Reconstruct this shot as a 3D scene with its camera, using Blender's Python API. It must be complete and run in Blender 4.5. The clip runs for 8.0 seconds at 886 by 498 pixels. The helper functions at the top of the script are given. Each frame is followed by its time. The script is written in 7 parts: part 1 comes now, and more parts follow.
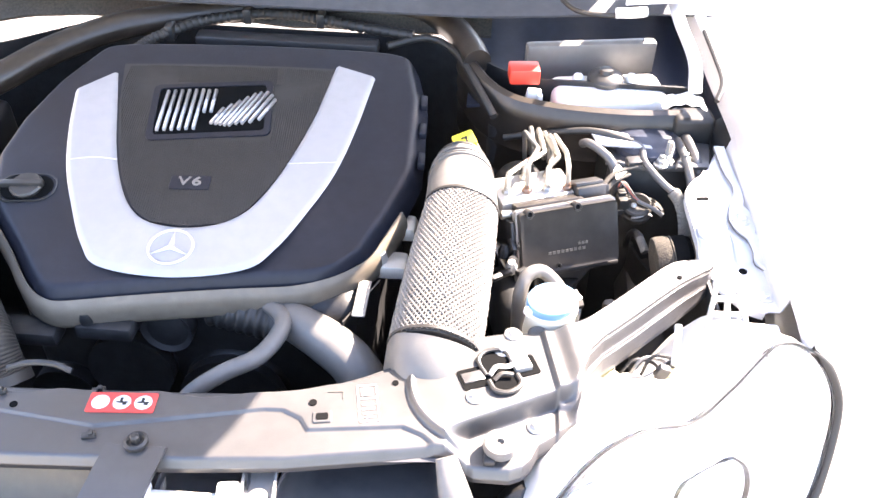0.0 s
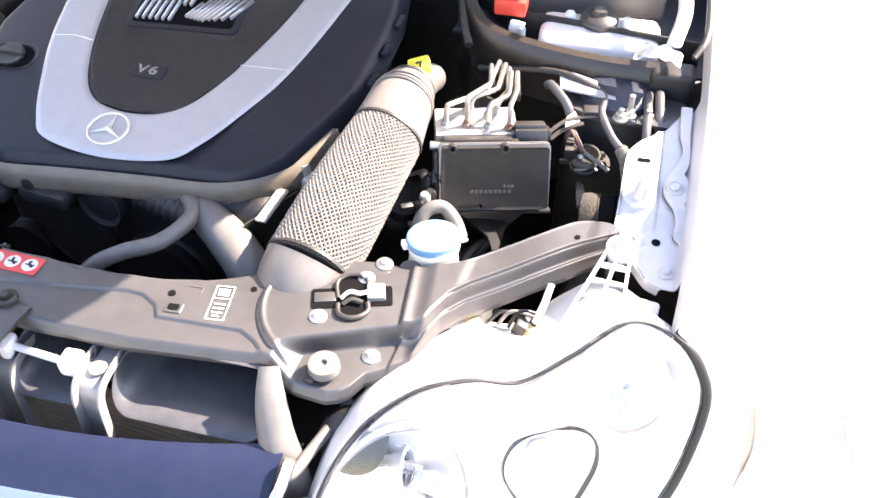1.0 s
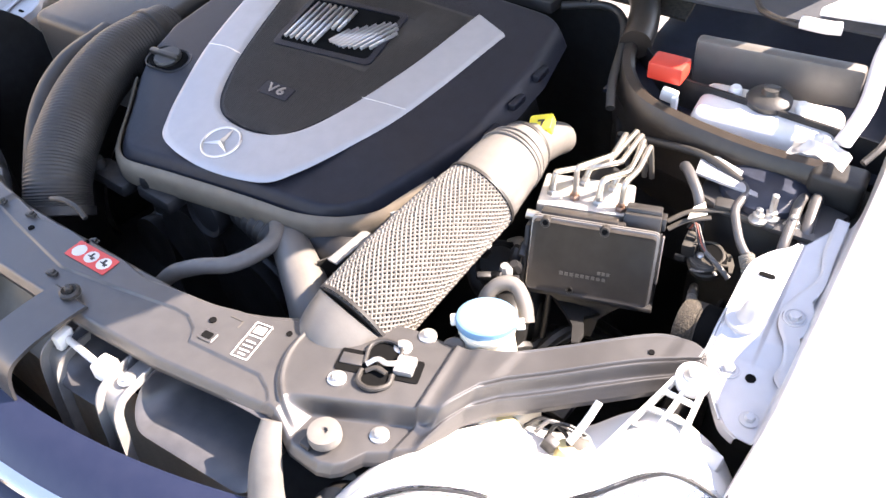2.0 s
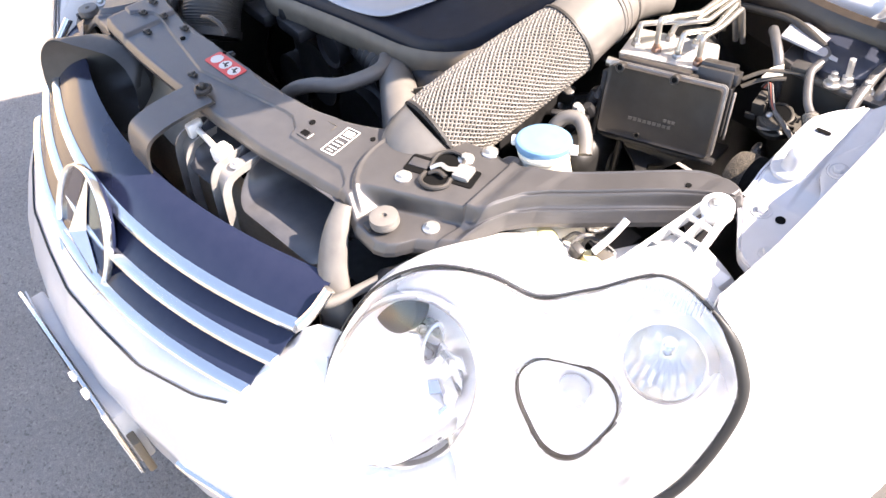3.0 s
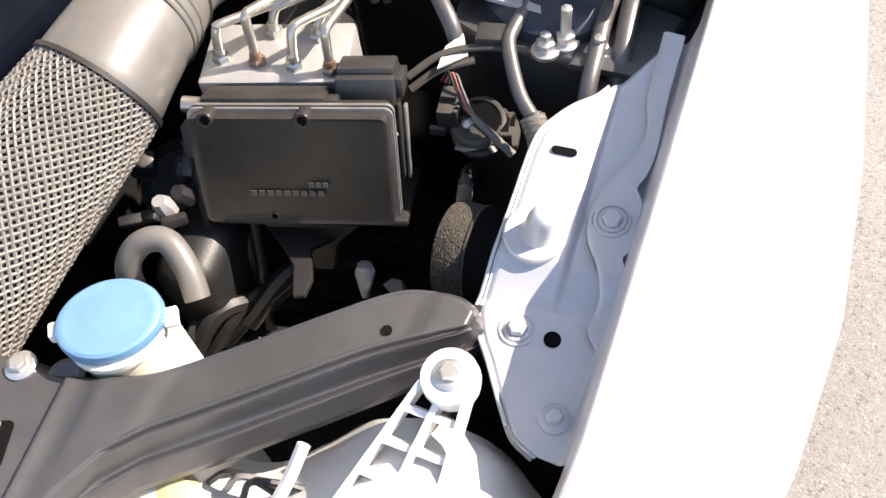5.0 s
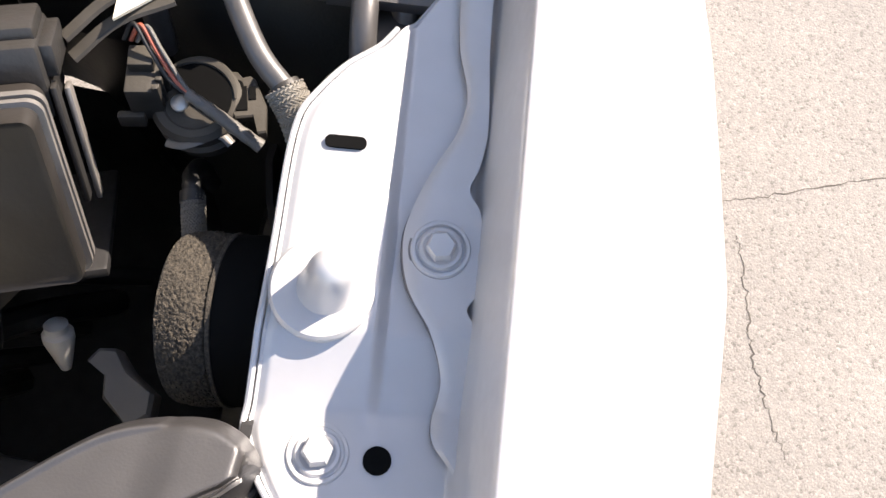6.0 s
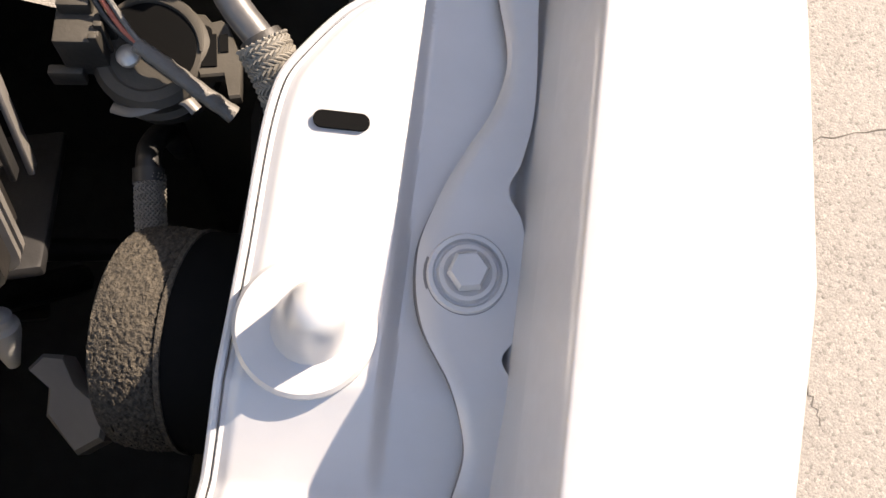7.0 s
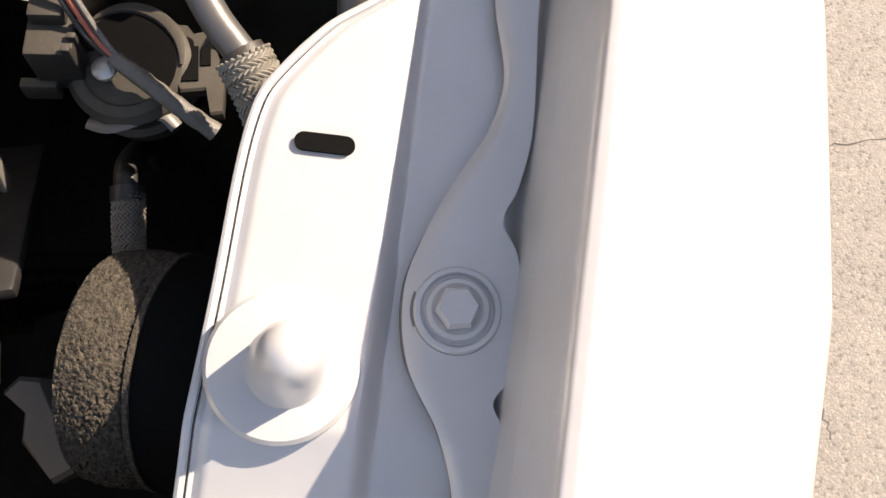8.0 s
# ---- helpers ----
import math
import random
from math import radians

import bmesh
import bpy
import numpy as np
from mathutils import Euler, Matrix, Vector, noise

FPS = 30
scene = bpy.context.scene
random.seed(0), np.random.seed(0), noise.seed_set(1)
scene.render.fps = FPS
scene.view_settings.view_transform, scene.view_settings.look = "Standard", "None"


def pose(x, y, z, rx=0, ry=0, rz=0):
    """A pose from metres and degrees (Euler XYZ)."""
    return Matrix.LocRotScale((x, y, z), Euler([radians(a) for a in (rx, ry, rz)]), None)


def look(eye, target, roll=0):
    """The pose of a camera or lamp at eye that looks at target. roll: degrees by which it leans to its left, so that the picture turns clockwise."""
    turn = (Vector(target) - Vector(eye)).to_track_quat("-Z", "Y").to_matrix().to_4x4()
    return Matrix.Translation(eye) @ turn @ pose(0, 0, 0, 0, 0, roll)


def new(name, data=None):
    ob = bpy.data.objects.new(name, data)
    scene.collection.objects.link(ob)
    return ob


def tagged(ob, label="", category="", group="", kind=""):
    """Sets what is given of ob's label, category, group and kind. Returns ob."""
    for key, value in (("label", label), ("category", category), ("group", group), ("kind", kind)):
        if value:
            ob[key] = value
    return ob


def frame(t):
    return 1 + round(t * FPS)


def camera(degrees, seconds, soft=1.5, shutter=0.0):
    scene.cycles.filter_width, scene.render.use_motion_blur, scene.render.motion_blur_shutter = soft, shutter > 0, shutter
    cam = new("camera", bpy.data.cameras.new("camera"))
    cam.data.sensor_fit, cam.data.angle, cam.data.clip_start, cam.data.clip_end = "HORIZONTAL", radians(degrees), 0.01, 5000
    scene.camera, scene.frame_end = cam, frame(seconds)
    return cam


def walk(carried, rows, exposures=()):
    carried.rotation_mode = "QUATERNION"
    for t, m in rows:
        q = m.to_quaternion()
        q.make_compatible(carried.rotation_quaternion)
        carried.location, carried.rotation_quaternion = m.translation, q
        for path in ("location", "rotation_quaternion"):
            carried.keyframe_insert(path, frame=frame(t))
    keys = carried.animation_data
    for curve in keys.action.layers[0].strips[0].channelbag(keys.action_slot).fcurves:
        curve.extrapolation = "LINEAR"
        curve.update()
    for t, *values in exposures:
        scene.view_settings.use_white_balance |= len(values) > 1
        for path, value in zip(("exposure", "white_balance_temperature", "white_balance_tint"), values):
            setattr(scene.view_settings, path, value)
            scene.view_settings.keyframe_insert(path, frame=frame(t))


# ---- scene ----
cam = camera(54.1, 8.0)
PATH = [
    (0, (0.378, -0.041, 1.498), (0.289, 1.499, 0.225), 1.7),
    (0.5, (0.596, -0.046, 1.508), (0.29, 1.38, 0.14), -0.3),
    (1, (0.698, 0.033, 1.512), (0.249, 1.37, 0.095), 0.8),
    (1.2, (0.708, 0.095, 1.495), (0.19, 1.43, 0.099), 1.4),
    (2.3, (0.906, 0.234, 1.475), (-0.196, 1.202, 0.115), -6.1),
    (2.5, (0.961, 0.216, 1.485), (-0.191, 1.103, 0.111), -6.6),
    (3, (1.027, 0.201, 1.449), (-0.152, 0.924, 0.004), -8.9),
    (3.5, (1.008, 0.268, 1.393), (-0.031, 1.087, -0.107), -8.8),
    (4, (0.942, 0.373, 1.369), (0.045, 1.347, -0.13), -8.0),
    (4.2, (0.911, 0.405, 1.356), (0.061, 1.433, -0.135), -7.5),
    (5.3, (0.737, 0.638, 1.215), (0.344, 1.551, -0.52), -3.3),
    (5.5, (0.718, 0.662, 1.186), (0.501, 1.647, -0.541), 3.9),
    (6, (0.712, 0.728, 1.113), (0.708, 1.642, -0.666), 11.4),
    (6.5, (0.711, 0.774, 1.079), (0.729, 1.511, -0.78), 13.1),
    (7, (0.702, 0.792, 1.047), (0.705, 1.54, -0.808), 13.0),
    (7.5, (0.704, 0.807, 1.036), (0.676, 1.547, -0.822), 11.4),
    (8, (0.705, 0.808, 1.035), (0.689, 1.548, -0.823), 12.2),
]
EXPOSURES = [(0.0, 3.42, 7300, 21), (0.5, 3.06, 7300, 21), (1.0, 2.72, 7300, 21), (2.5, 2.48, 7300, 21), (3.0, 2.3, 7300, 20), (3.5, 2.0, 7300, 19), (4.2, 1.46, 7200, 17), (5.5, 1.42, 7050, 16), (6.5, 1.43, 7700, 17), (8.0, 1.15, 8200, 17)]
walk(cam, [(t, look(eye, target, roll)) for t, eye, target, roll in PATH], EXPOSURES)

# ---- world, sun, exposure ----
SUN_AZ, SUN_EL = radians(48.5), radians(42)   # from the rear of the car, over its left wing
to_sun = Vector((math.sin(SUN_AZ) * math.cos(SUN_EL), math.cos(SUN_AZ) * math.cos(SUN_EL), math.sin(SUN_EL)))
world = bpy.data.worlds.new("world")
scene.world = world
world.use_nodes = True
sky = world.node_tree.nodes.new("ShaderNodeTexSky")
sky.sky_type, sky.sun_disc = "NISHITA", False
sky.sun_elevation, sky.sun_rotation, sky.dust_density = SUN_EL, SUN_AZ, 0.6
world.node_tree.links.new(sky.outputs[0], world.node_tree.nodes["Background"].inputs[0])
world.node_tree.nodes["Background"].inputs[1].default_value = 0.135
sun = new("sun", bpy.data.lights.new("sun", "SUN"))
sun.data.energy, sun.data.angle, sun.data.color = 5.0, radians(0.55), (1.0, 0.95, 0.87)
sun.matrix_world = look(to_sun * 30, (0, 0, 0))


# ---- kit ----
def V(*a):
    return Vector(a)


def lerp(a, b, t):
    return a + (b - a) * t


def smooth(a, b, x):
    t = min(1.0, max(0.0, (x - a) / (b - a)))
    return t * t * (3 - 2 * t)


def table(x, *pairs):
    """Value at x of a line through the pairs (x, value), eased between them."""
    if x <= pairs[0][0]:
        return pairs[0][1]
    for (x0, v0), (x1, v1) in zip(pairs, pairs[1:]):
        if x <= x1:
            return lerp(v0, v1, (x - x0) / (x1 - x0))
    return pairs[-1][1]


def flow(x, *pairs):
    """As table, but with a smooth curve through the pairs."""
    if x <= pairs[0][0]:
        return pairs[0][1]
    if x >= pairs[-1][0]:
        return pairs[-1][1]
    n = len(pairs)

    def slope(i):
        a, b = pairs[max(i - 1, 0)], pairs[min(i + 1, n - 1)]
        return (b[1] - a[1]) / (b[0] - a[0])
    for i in range(n - 1):
        (x0, v0), (x1, v1) = pairs[i], pairs[i + 1]
        if x <= x1:
            h = x1 - x0
            t = (x - x0) / h
            return (2 * t ** 3 - 3 * t * t + 1) * v0 + (t ** 3 - 2 * t * t + t) * h * slope(i) + (3 * t * t - 2 * t ** 3) * v1 + (t ** 3 - t * t) * h * slope(i + 1)


def spline(pts, per=8):
    """Catmull-Rom points through pts."""
    p = [Vector(q) for q in pts]
    p = [p[0] * 2 - p[1]] + p + [p[-1] * 2 - p[-2]]
    out = []
    for i in range(1, len(p) - 2):
        for k in range(per):
            t = k / per
            a, b, c, d = p[i - 1:i + 3]
            out.append(0.5 * (2 * b + (c - a) * t + (2 * a - 5 * b + 4 * c - d) * t * t + (3 * b - a - 3 * c + d) * t ** 3))
    out.append(p[-2].copy())
    return out


def mesh_bm():
    return bmesh.new()


def rings(bm, loops, closed=True, caps=True):
    """Bridge loops of equal length into a skin."""
    vs = [[bm.verts.new(p) for p in lp] for lp in loops]
    n = len(vs[0])
    for a, b in zip(vs, vs[1:]):
        for i in range(n if closed else n - 1):
            j = (i + 1) % n
            bm.faces.new((a[i], a[j], b[j], b[i]))
    if caps and closed:
        if caps != "end":
            bm.faces.new(vs[0][::-1])
        bm.faces.new(vs[-1])
    return bm


def tube(bm, pts, r, n=12, per=6, caps=True, flat=1.0):
    """A pipe through pts; r is a radius or a function of the way along (0 to 1)."""
    line = spline(pts, per) if per > 1 else [Vector(p) for p in pts]
    t0 = (line[1] - line[0]).normalized()
    side = t0.orthogonal().normalized()
    if abs(t0.z) < 0.95:
        side = t0.cross(V(0, 0, 1)).normalized()
    loops = []
    for i, p in enumerate(line):
        t = (line[min(i + 1, len(line) - 1)] - line[max(i - 1, 0)]).normalized()
        side = (side - t * side.dot(t)).normalized()
        up = side.cross(t)
        rr = r(i / (len(line) - 1)) if callable(r) else r
        loops.append([p + side * (rr * math.cos(a)) + up * (rr * flat * math.sin(a)) for a in (2 * math.pi * k / n for k in range(n))])
    return rings(bm, loops, True, caps)


def lathe(bm, prof, m=None, n=24, caps=True):
    """Turn the profile of (radius, height) round z, and place it by m."""
    m = m or Matrix()
    loops = [[m @ V(r * math.cos(a), r * math.sin(a), z) for a in (2 * math.pi * k / n for k in range(n))] for r, z in prof]
    return rings(bm, loops, True, caps)


def prism(bm, outline, z0, z1, m=None, inset=0.0):
    """A plate of the outline, from z0 to z1, its upper rim chamfered by inset."""
    m = m or Matrix()
    c = sum((V(x, y, 0) for x, y in outline), V(0, 0, 0)) / len(outline)
    low = [m @ V(x, y, z0) for x, y in outline]
    if not inset:
        return rings(bm, [low, [m @ V(x, y, z1) for x, y in outline]])
    k = 1 if z1 > z0 else -1
    mid = [m @ V(x, y, z1 - k * inset) for x, y in outline]
    top = []
    for x, y in outline:
        w = c - V(x, y, 0)
        top.append(m @ (V(x, y, z1) + w.normalized() * min(inset, w.length * 0.5)))
    return rings(bm, [low, mid, top])


def box(bm, c, s, m=None, r=0.002, seg=2):
    """A box of centre c and sizes s with rounded edges."""
    m = m or Matrix()
    turn_only = m.translation.length < 1e-9
    m = (Matrix.Translation(c) @ m if turn_only else m @ Matrix.Translation(c)) @ Matrix.Diagonal((*s, 1))
    vs = bmesh.ops.create_cube(bm, size=1.0, matrix=m)["verts"]
    if r > 0:
        es = list({e for v in vs for e in v.link_edges})
        bmesh.ops.bevel(bm, geom=es, offset=min(r, min(s) * 0.45), segments=seg, profile=0.5, affect="EDGES")
    return bm


def sheet(bm, nu, nv, f, thick):
    """A skin of points f(u, v), u and v from 0 to 1, thickened by thick away from its normal."""
    g = [[Vector(f(i / nu, j / nv)) for j in range(nv + 1)] for i in range(nu + 1)]
    top = [[bm.verts.new(p) for p in row] for row in g]
    low = []
    for i in range(nu + 1):
        row = []
        for j in range(nv + 1):
            du = g[min(i + 1, nu)][j] - g[max(i - 1, 0)][j]
            dv = g[i][min(j + 1, nv)] - g[i][max(j - 1, 0)]
            nrm = du.cross(dv)
            nrm = nrm.normalized() if nrm.length > 1e-12 else V(0, 0, 1)
            row.append(bm.verts.new(g[i][j] - nrm * thick))
        low.append(row)
    for i in range(nu):
        for j in range(nv):
            bm.faces.new((top[i][j], top[i + 1][j], top[i + 1][j + 1], top[i][j + 1]))
            bm.faces.new((low[i][j + 1], low[i + 1][j + 1], low[i + 1][j], low[i][j]))
    for i in range(nu):
        bm.faces.new((top[i][0], low[i][0], low[i + 1][0], top[i + 1][0]))
        bm.faces.new((top[i + 1][nv], low[i + 1][nv], low[i][nv], top[i][nv]))
    for j in range(nv):
        bm.faces.new((top[0][j + 1], low[0][j + 1], low[0][j], top[0][j]))
        bm.faces.new((top[nu][j], low[nu][j], low[nu][j + 1], top[nu][j + 1]))
    return bm


def rounded(w, h, r, n=5, cx=0.0, cy=0.0):
    """Outline of a rounded rectangle."""
    out = []
    for qx, qy, a0 in ((1, 1, 0), (-1, 1, 90), (-1, -1, 180), (1, -1, 270)):
        for k in range(n + 1):
            a = radians(a0 + 90 * k / n)
            out.append((cx + qx * (w / 2 - r) + r * math.cos(a), cy + qy * (h / 2 - r) + r * math.sin(a)))
    return out


def axes(origin, x_axis, z_axis):
    """A placement whose x and z run along the axes given."""
    z = Vector(z_axis).normalized()
    x = Vector(x_axis)
    x = (x - z * x.dot(z)).normalized()
    y = z.cross(x)
    m = Matrix((x, y, z)).transposed().to_4x4()
    m.translation = origin
    return m


def thing(name, base, label, category, group="", kind=""):
    e = new(name)
    e.location = base
    e.empty_display_size = 0.02
    return tagged(e, label, category, group, kind)


def hold(ob, parent):
    if parent is not None:
        ob.parent = parent
        if parent.type == "EMPTY":
            ob.matrix_parent_inverse = Matrix.Translation(-parent.location)
        elif parent.parent is not None or parent.matrix_basis != Matrix():
            ob.matrix_parent_inverse = parent.matrix_basis.inverted()
    return ob


def part(name, bm, material, parent=None, label="", angle=38, bend=True):
    """Link a bmesh as one mesh object under a thing or a part."""
    bmesh.ops.recalc_face_normals(bm, faces=bm.faces)
    me = bpy.data.meshes.new(name)
    bm.to_mesh(me)
    bm.free()
    me.materials.append(material)
    if bend:
        me.polygons.foreach_set("use_smooth", [True] * len(me.polygons))
        me.set_sharp_from_angle(angle=radians(angle))
    ob = new(name, me)
    hold(ob, parent)
    return tagged(ob, label)


def piece(name, me, m, parent, label=""):
    """One more object on a mesh that is shared."""
    ob = new(name, me)
    ob.matrix_basis = m
    hold(ob, parent)
    return tagged(ob, label)


def shared(name, bm, material, angle=38):
    bmesh.ops.recalc_face_normals(bm, faces=bm.faces)
    me = bpy.data.meshes.new(name)
    bm.to_mesh(me)
    bm.free()
    me.materials.append(material)
    me.polygons.foreach_set("use_smooth", [True] * len(me.polygons))
    me.set_sharp_from_angle(angle=radians(angle))
    return me


# ---- materials ----
def mat(name, color, rough=0.5, metal=0.0, dust=0.0, dust_color=(0.30, 0.26, 0.21), grain=60.0, var=0.15, bump=0.1, bump_scale=400.0, coat=0.0, big=6.0, spec=0.5):
    """A surface with colour drift, fine relief, and dust that lies on faces that look up."""
    m = bpy.data.materials.new(name)
    m.use_nodes = True
    nt = m.node_tree
    b = nt.nodes["Principled BSDF"]
    lk = nt.links.new
    tc = nt.nodes.new("ShaderNodeTexCoord")
    n1 = nt.nodes.new("ShaderNodeTexNoise")
    n1.inputs["Scale"].default_value, n1.inputs["Detail"].default_value = grain, 6
    n2 = nt.nodes.new("ShaderNodeTexNoise")
    n2.inputs["Scale"].default_value, n2.inputs["Detail"].default_value = big, 4
    for n in (n1, n2):
        lk(tc.outputs["Object"], n.inputs["Vector"])
    mul = nt.nodes.new("ShaderNodeMath")
    mul.operation = "MULTIPLY"
    lk(n1.outputs["Fac"], mul.inputs[0])
    lk(n2.outputs["Fac"], mul.inputs[1])
    ramp = nt.nodes.new("ShaderNodeMapRange")
    ramp.inputs["From Min"].default_value, ramp.inputs["From Max"].default_value = 0.12, 0.4
    ramp.inputs["To Min"].default_value, ramp.inputs["To Max"].default_value = 1 - var, 1 + var
    lk(mul.outputs[0], ramp.inputs["Value"])
    tint = nt.nodes.new("ShaderNodeVectorMath")
    tint.operation = "SCALE"
    tint.inputs[0].default_value = color
    lk(ramp.outputs[0], tint.inputs["Scale"])
    out = tint.outputs[0]
    if dust > 0:
        geo = nt.nodes.new("ShaderNodeNewGeometry")
        sep = nt.nodes.new("ShaderNodeSeparateXYZ")
        lk(geo.outputs["Normal"], sep.inputs[0])
        up = nt.nodes.new("ShaderNodeMapRange")
        up.inputs["From Min"].default_value, up.inputs["From Max"].default_value = 0.1, 0.95
        up.inputs["To Min"].default_value, up.inputs["To Max"].default_value = 0.25 * dust, dust
        lk(sep.outputs["Z"], up.inputs["Value"])
        patch = nt.nodes.new("ShaderNodeMapRange")
        patch.inputs["From Min"].default_value, patch.inputs["From Max"].default_value = 0.15, 0.38
        patch.inputs["To Min"].default_value, patch.inputs["To Max"].default_value = 0.78, 1.12
        lk(mul.outputs[0], patch.inputs["Value"])
        dm = nt.nodes.new("ShaderNodeMath")
        dm.operation, dm.use_clamp = "MULTIPLY", True
        lk(up.outputs[0], dm.inputs[0])
        lk(patch.outputs[0], dm.inputs[1])
        mix = nt.nodes.new("ShaderNodeMix")
        mix.data_type = "RGBA"
        lk(dm.outputs[0], mix.inputs["Factor"])
        lk(out, mix.inputs["A"])
        mix.inputs["B"].default_value = (*dust_color, 1)
        out = mix.outputs["Result"]
    lk(out, b.inputs["Base Color"])
    rr = nt.nodes.new("ShaderNodeMapRange")
    rr.inputs["To Min"].default_value, rr.inputs["To Max"].default_value = max(0.02, rough - 0.12), min(1, rough + 0.14)
    lk(n2.outputs["Fac"], rr.inputs["Value"])
    lk(rr.outputs[0], b.inputs["Roughness"])
    b.inputs["Metallic"].default_value = metal
    b.inputs["Specular IOR Level"].default_value = spec
    b.inputs["Coat Weight"].default_value = coat
    b.inputs["Coat Roughness"].default_value = 0.06
    if bump > 0:
        n3 = nt.nodes.new("ShaderNodeTexNoise")
        n3.inputs["Scale"].default_value, n3.inputs["Detail"].default_value = bump_scale, 3
        lk(tc.outputs["Object"], n3.inputs["Vector"])
        bp = nt.nodes.new("ShaderNodeBump")
        bp.inputs["Strength"].default_value, bp.inputs["Distance"].default_value = bump, 0.001
        lk(n3.outputs["Fac"], bp.inputs["Height"])
        lk(bp.outputs["Normal"], b.inputs["Normal"])
    return m


M_SILVER = mat("silver_paint", (0.60, 0.60, 0.61), 0.38, 0.35, 0.0, var=0.04, bump=0.02, coat=0.5, grain=200)
M_SILVER_IN = mat("inner_silver_paint", (0.53, 0.535, 0.55), 0.40, 0.25, 0.10, (0.42, 0.38, 0.32), var=0.05, bump=0.03, coat=0.2)
M_BLACK = mat("black_plastic", (0.022, 0.022, 0.022), 0.40, 0.0, 0.14, (0.14, 0.12, 0.10), var=0.25, bump=0.2)
# near-black for low bay parts, with the bay's shade put into colour
M_BAY = mat("bay_black", (0.011, 0.011, 0.011), 0.5, 0.0, 0.04, (0.06, 0.05, 0.04), var=0.3, bump=0.2)
M_BRACKET = mat("dusty_steel_bracket", (0.26, 0.25, 0.24), 0.42, 0.3, 0.2, (0.40, 0.37, 0.335), var=0.12, bump=0.1)
M_SCOOP = mat("scoop_plastic", (0.026, 0.027, 0.034), 0.30, 0.0, 0.24, (0.20, 0.19, 0.18), var=0.12, bump=0.1)
M_SUPPORT = mat("dusty_support_plastic", (0.022, 0.0215, 0.023), 0.40, 0.0, 0.18, (0.175, 0.160, 0.146), var=0.18, bump=0.12, bump_scale=900, spec=1.0)
M_COVER = mat("engine_cover_plastic", (0.012, 0.0135, 0.021), 0.40, 0.0, 0.04, (0.12, 0.11, 0.10), var=0.2, bump=0.3, bump_scale=900, spec=0.27)
M_SATIN = mat("satin_silver_plastic", (0.43, 0.43, 0.445), 0.42, 0.45, 0.05, var=0.05, bump=0.05)
M_CARBON = mat("ribbed_dark_plastic", (0.024, 0.0235, 0.0235), 0.42, 0.05, 0.08, (0.14, 0.12, 0.10), var=0.2, bump=0.1)
M_RUBBER = mat("rubber", (0.018, 0.0175, 0.017), 0.5, 0.0, 0.14, (0.13, 0.105, 0.08), var=0.25, bump=0.2)
M_DARK = mat("mottled_dark_metal", (0.014, 0.014, 0.015), 0.5, 0.1, 0.07, (0.08, 0.066, 0.052), var=0.5, bump=0.4, bump_scale=150)
M_STEEL = mat("zinc_plated_steel", (0.50, 0.47, 0.42), 0.34, 0.85, 0.05, var=0.12, bump=0.05)
M_ALU = mat("cast_aluminium", (0.55, 0.54, 0.52), 0.42, 0.6, 0.1, var=0.12, bump=0.2)
M_BOLT = mat("bright_bolt_steel", (0.68, 0.66, 0.62), 0.3, 0.8, 0.05, var=0.1, bump=0.05)
M_CHROME = mat("chrome", (0.86, 0.83, 0.77), 0.17, 1.0, 0.03, var=0.04, bump=0.0)
M_BAR = mat("dark_glossy_grille_lacquer", (0.006, 0.011, 0.034), 0.12, 0.0, 0.03, var=0.05, bump=0.0, spec=0.36)
M_ECU = mat("grey_anodised_housing", (0.020, 0.0185, 0.0175), 0.36, 0.05, 0.10, (0.15, 0.125, 0.10), var=0.25, bump=0.08, spec=0.3, big=25)
M_ECU_RIM = mat("worn_aluminium_rim", (0.34, 0.32, 0.30), 0.4, 0.6, 0.1, var=0.2, bump=0.1)
M_SLEEVE = mat("woven_sleeve_strand", (0.165, 0.152, 0.136), 0.68, 0.0, 0.2, (0.25, 0.228, 0.20), var=0.2, bump=0.1)
M_SENSOR = mat("dusty_black_sensor_plastic", (0.016, 0.015, 0.014), 0.5, 0.0, 0.45, (0.145, 0.131, 0.110), var=0.3, bump=0.2, spec=0.25)
M_BRAID = mat("grey_hose_braid", (0.165, 0.153, 0.132), 0.55, 0.0, 0.1, (0.2, 0.18, 0.15), var=0.3, bump=0.1)
# grey that puts the shadow lines at flange and washer into colour
M_GAP_SHADE = mat("gap_shade", (0.16, 0.155, 0.16), 0.6, 0.0, 0.05, var=0.2, bump=0.2)
M_CRACK = mat("crack_dirt", (0.085, 0.075, 0.064), 0.95, var=0.4, bump=0.3)
M_SEAL = mat("dusty_brown_rubber", (0.024, 0.018, 0.014), 0.34, 0.0, 0.14, (0.11, 0.085, 0.062), var=0.3, bump=0.2)
M_FELT = mat("brown_felt", (0.085, 0.070, 0.054), 0.9, 0.0, 0.1, (0.2, 0.17, 0.13), grain=240, var=0.4, bump=0.6)
M_NAVY = mat("blue_black_plastic", (0.024, 0.028, 0.042), 0.35, var=0.2, bump=0.1)
M_SKIRT = mat("dusty_lit_skirt", (0.135, 0.110, 0.082), 0.50, 0.0, 0.2, (0.24, 0.20, 0.15), var=0.15, bump=0.2)
M_SHROUD = mat("brown_radiator_shroud", (0.15, 0.118, 0.080), 0.5, 0.0, 0.15, (0.26, 0.21, 0.15), var=0.2, bump=0.15)
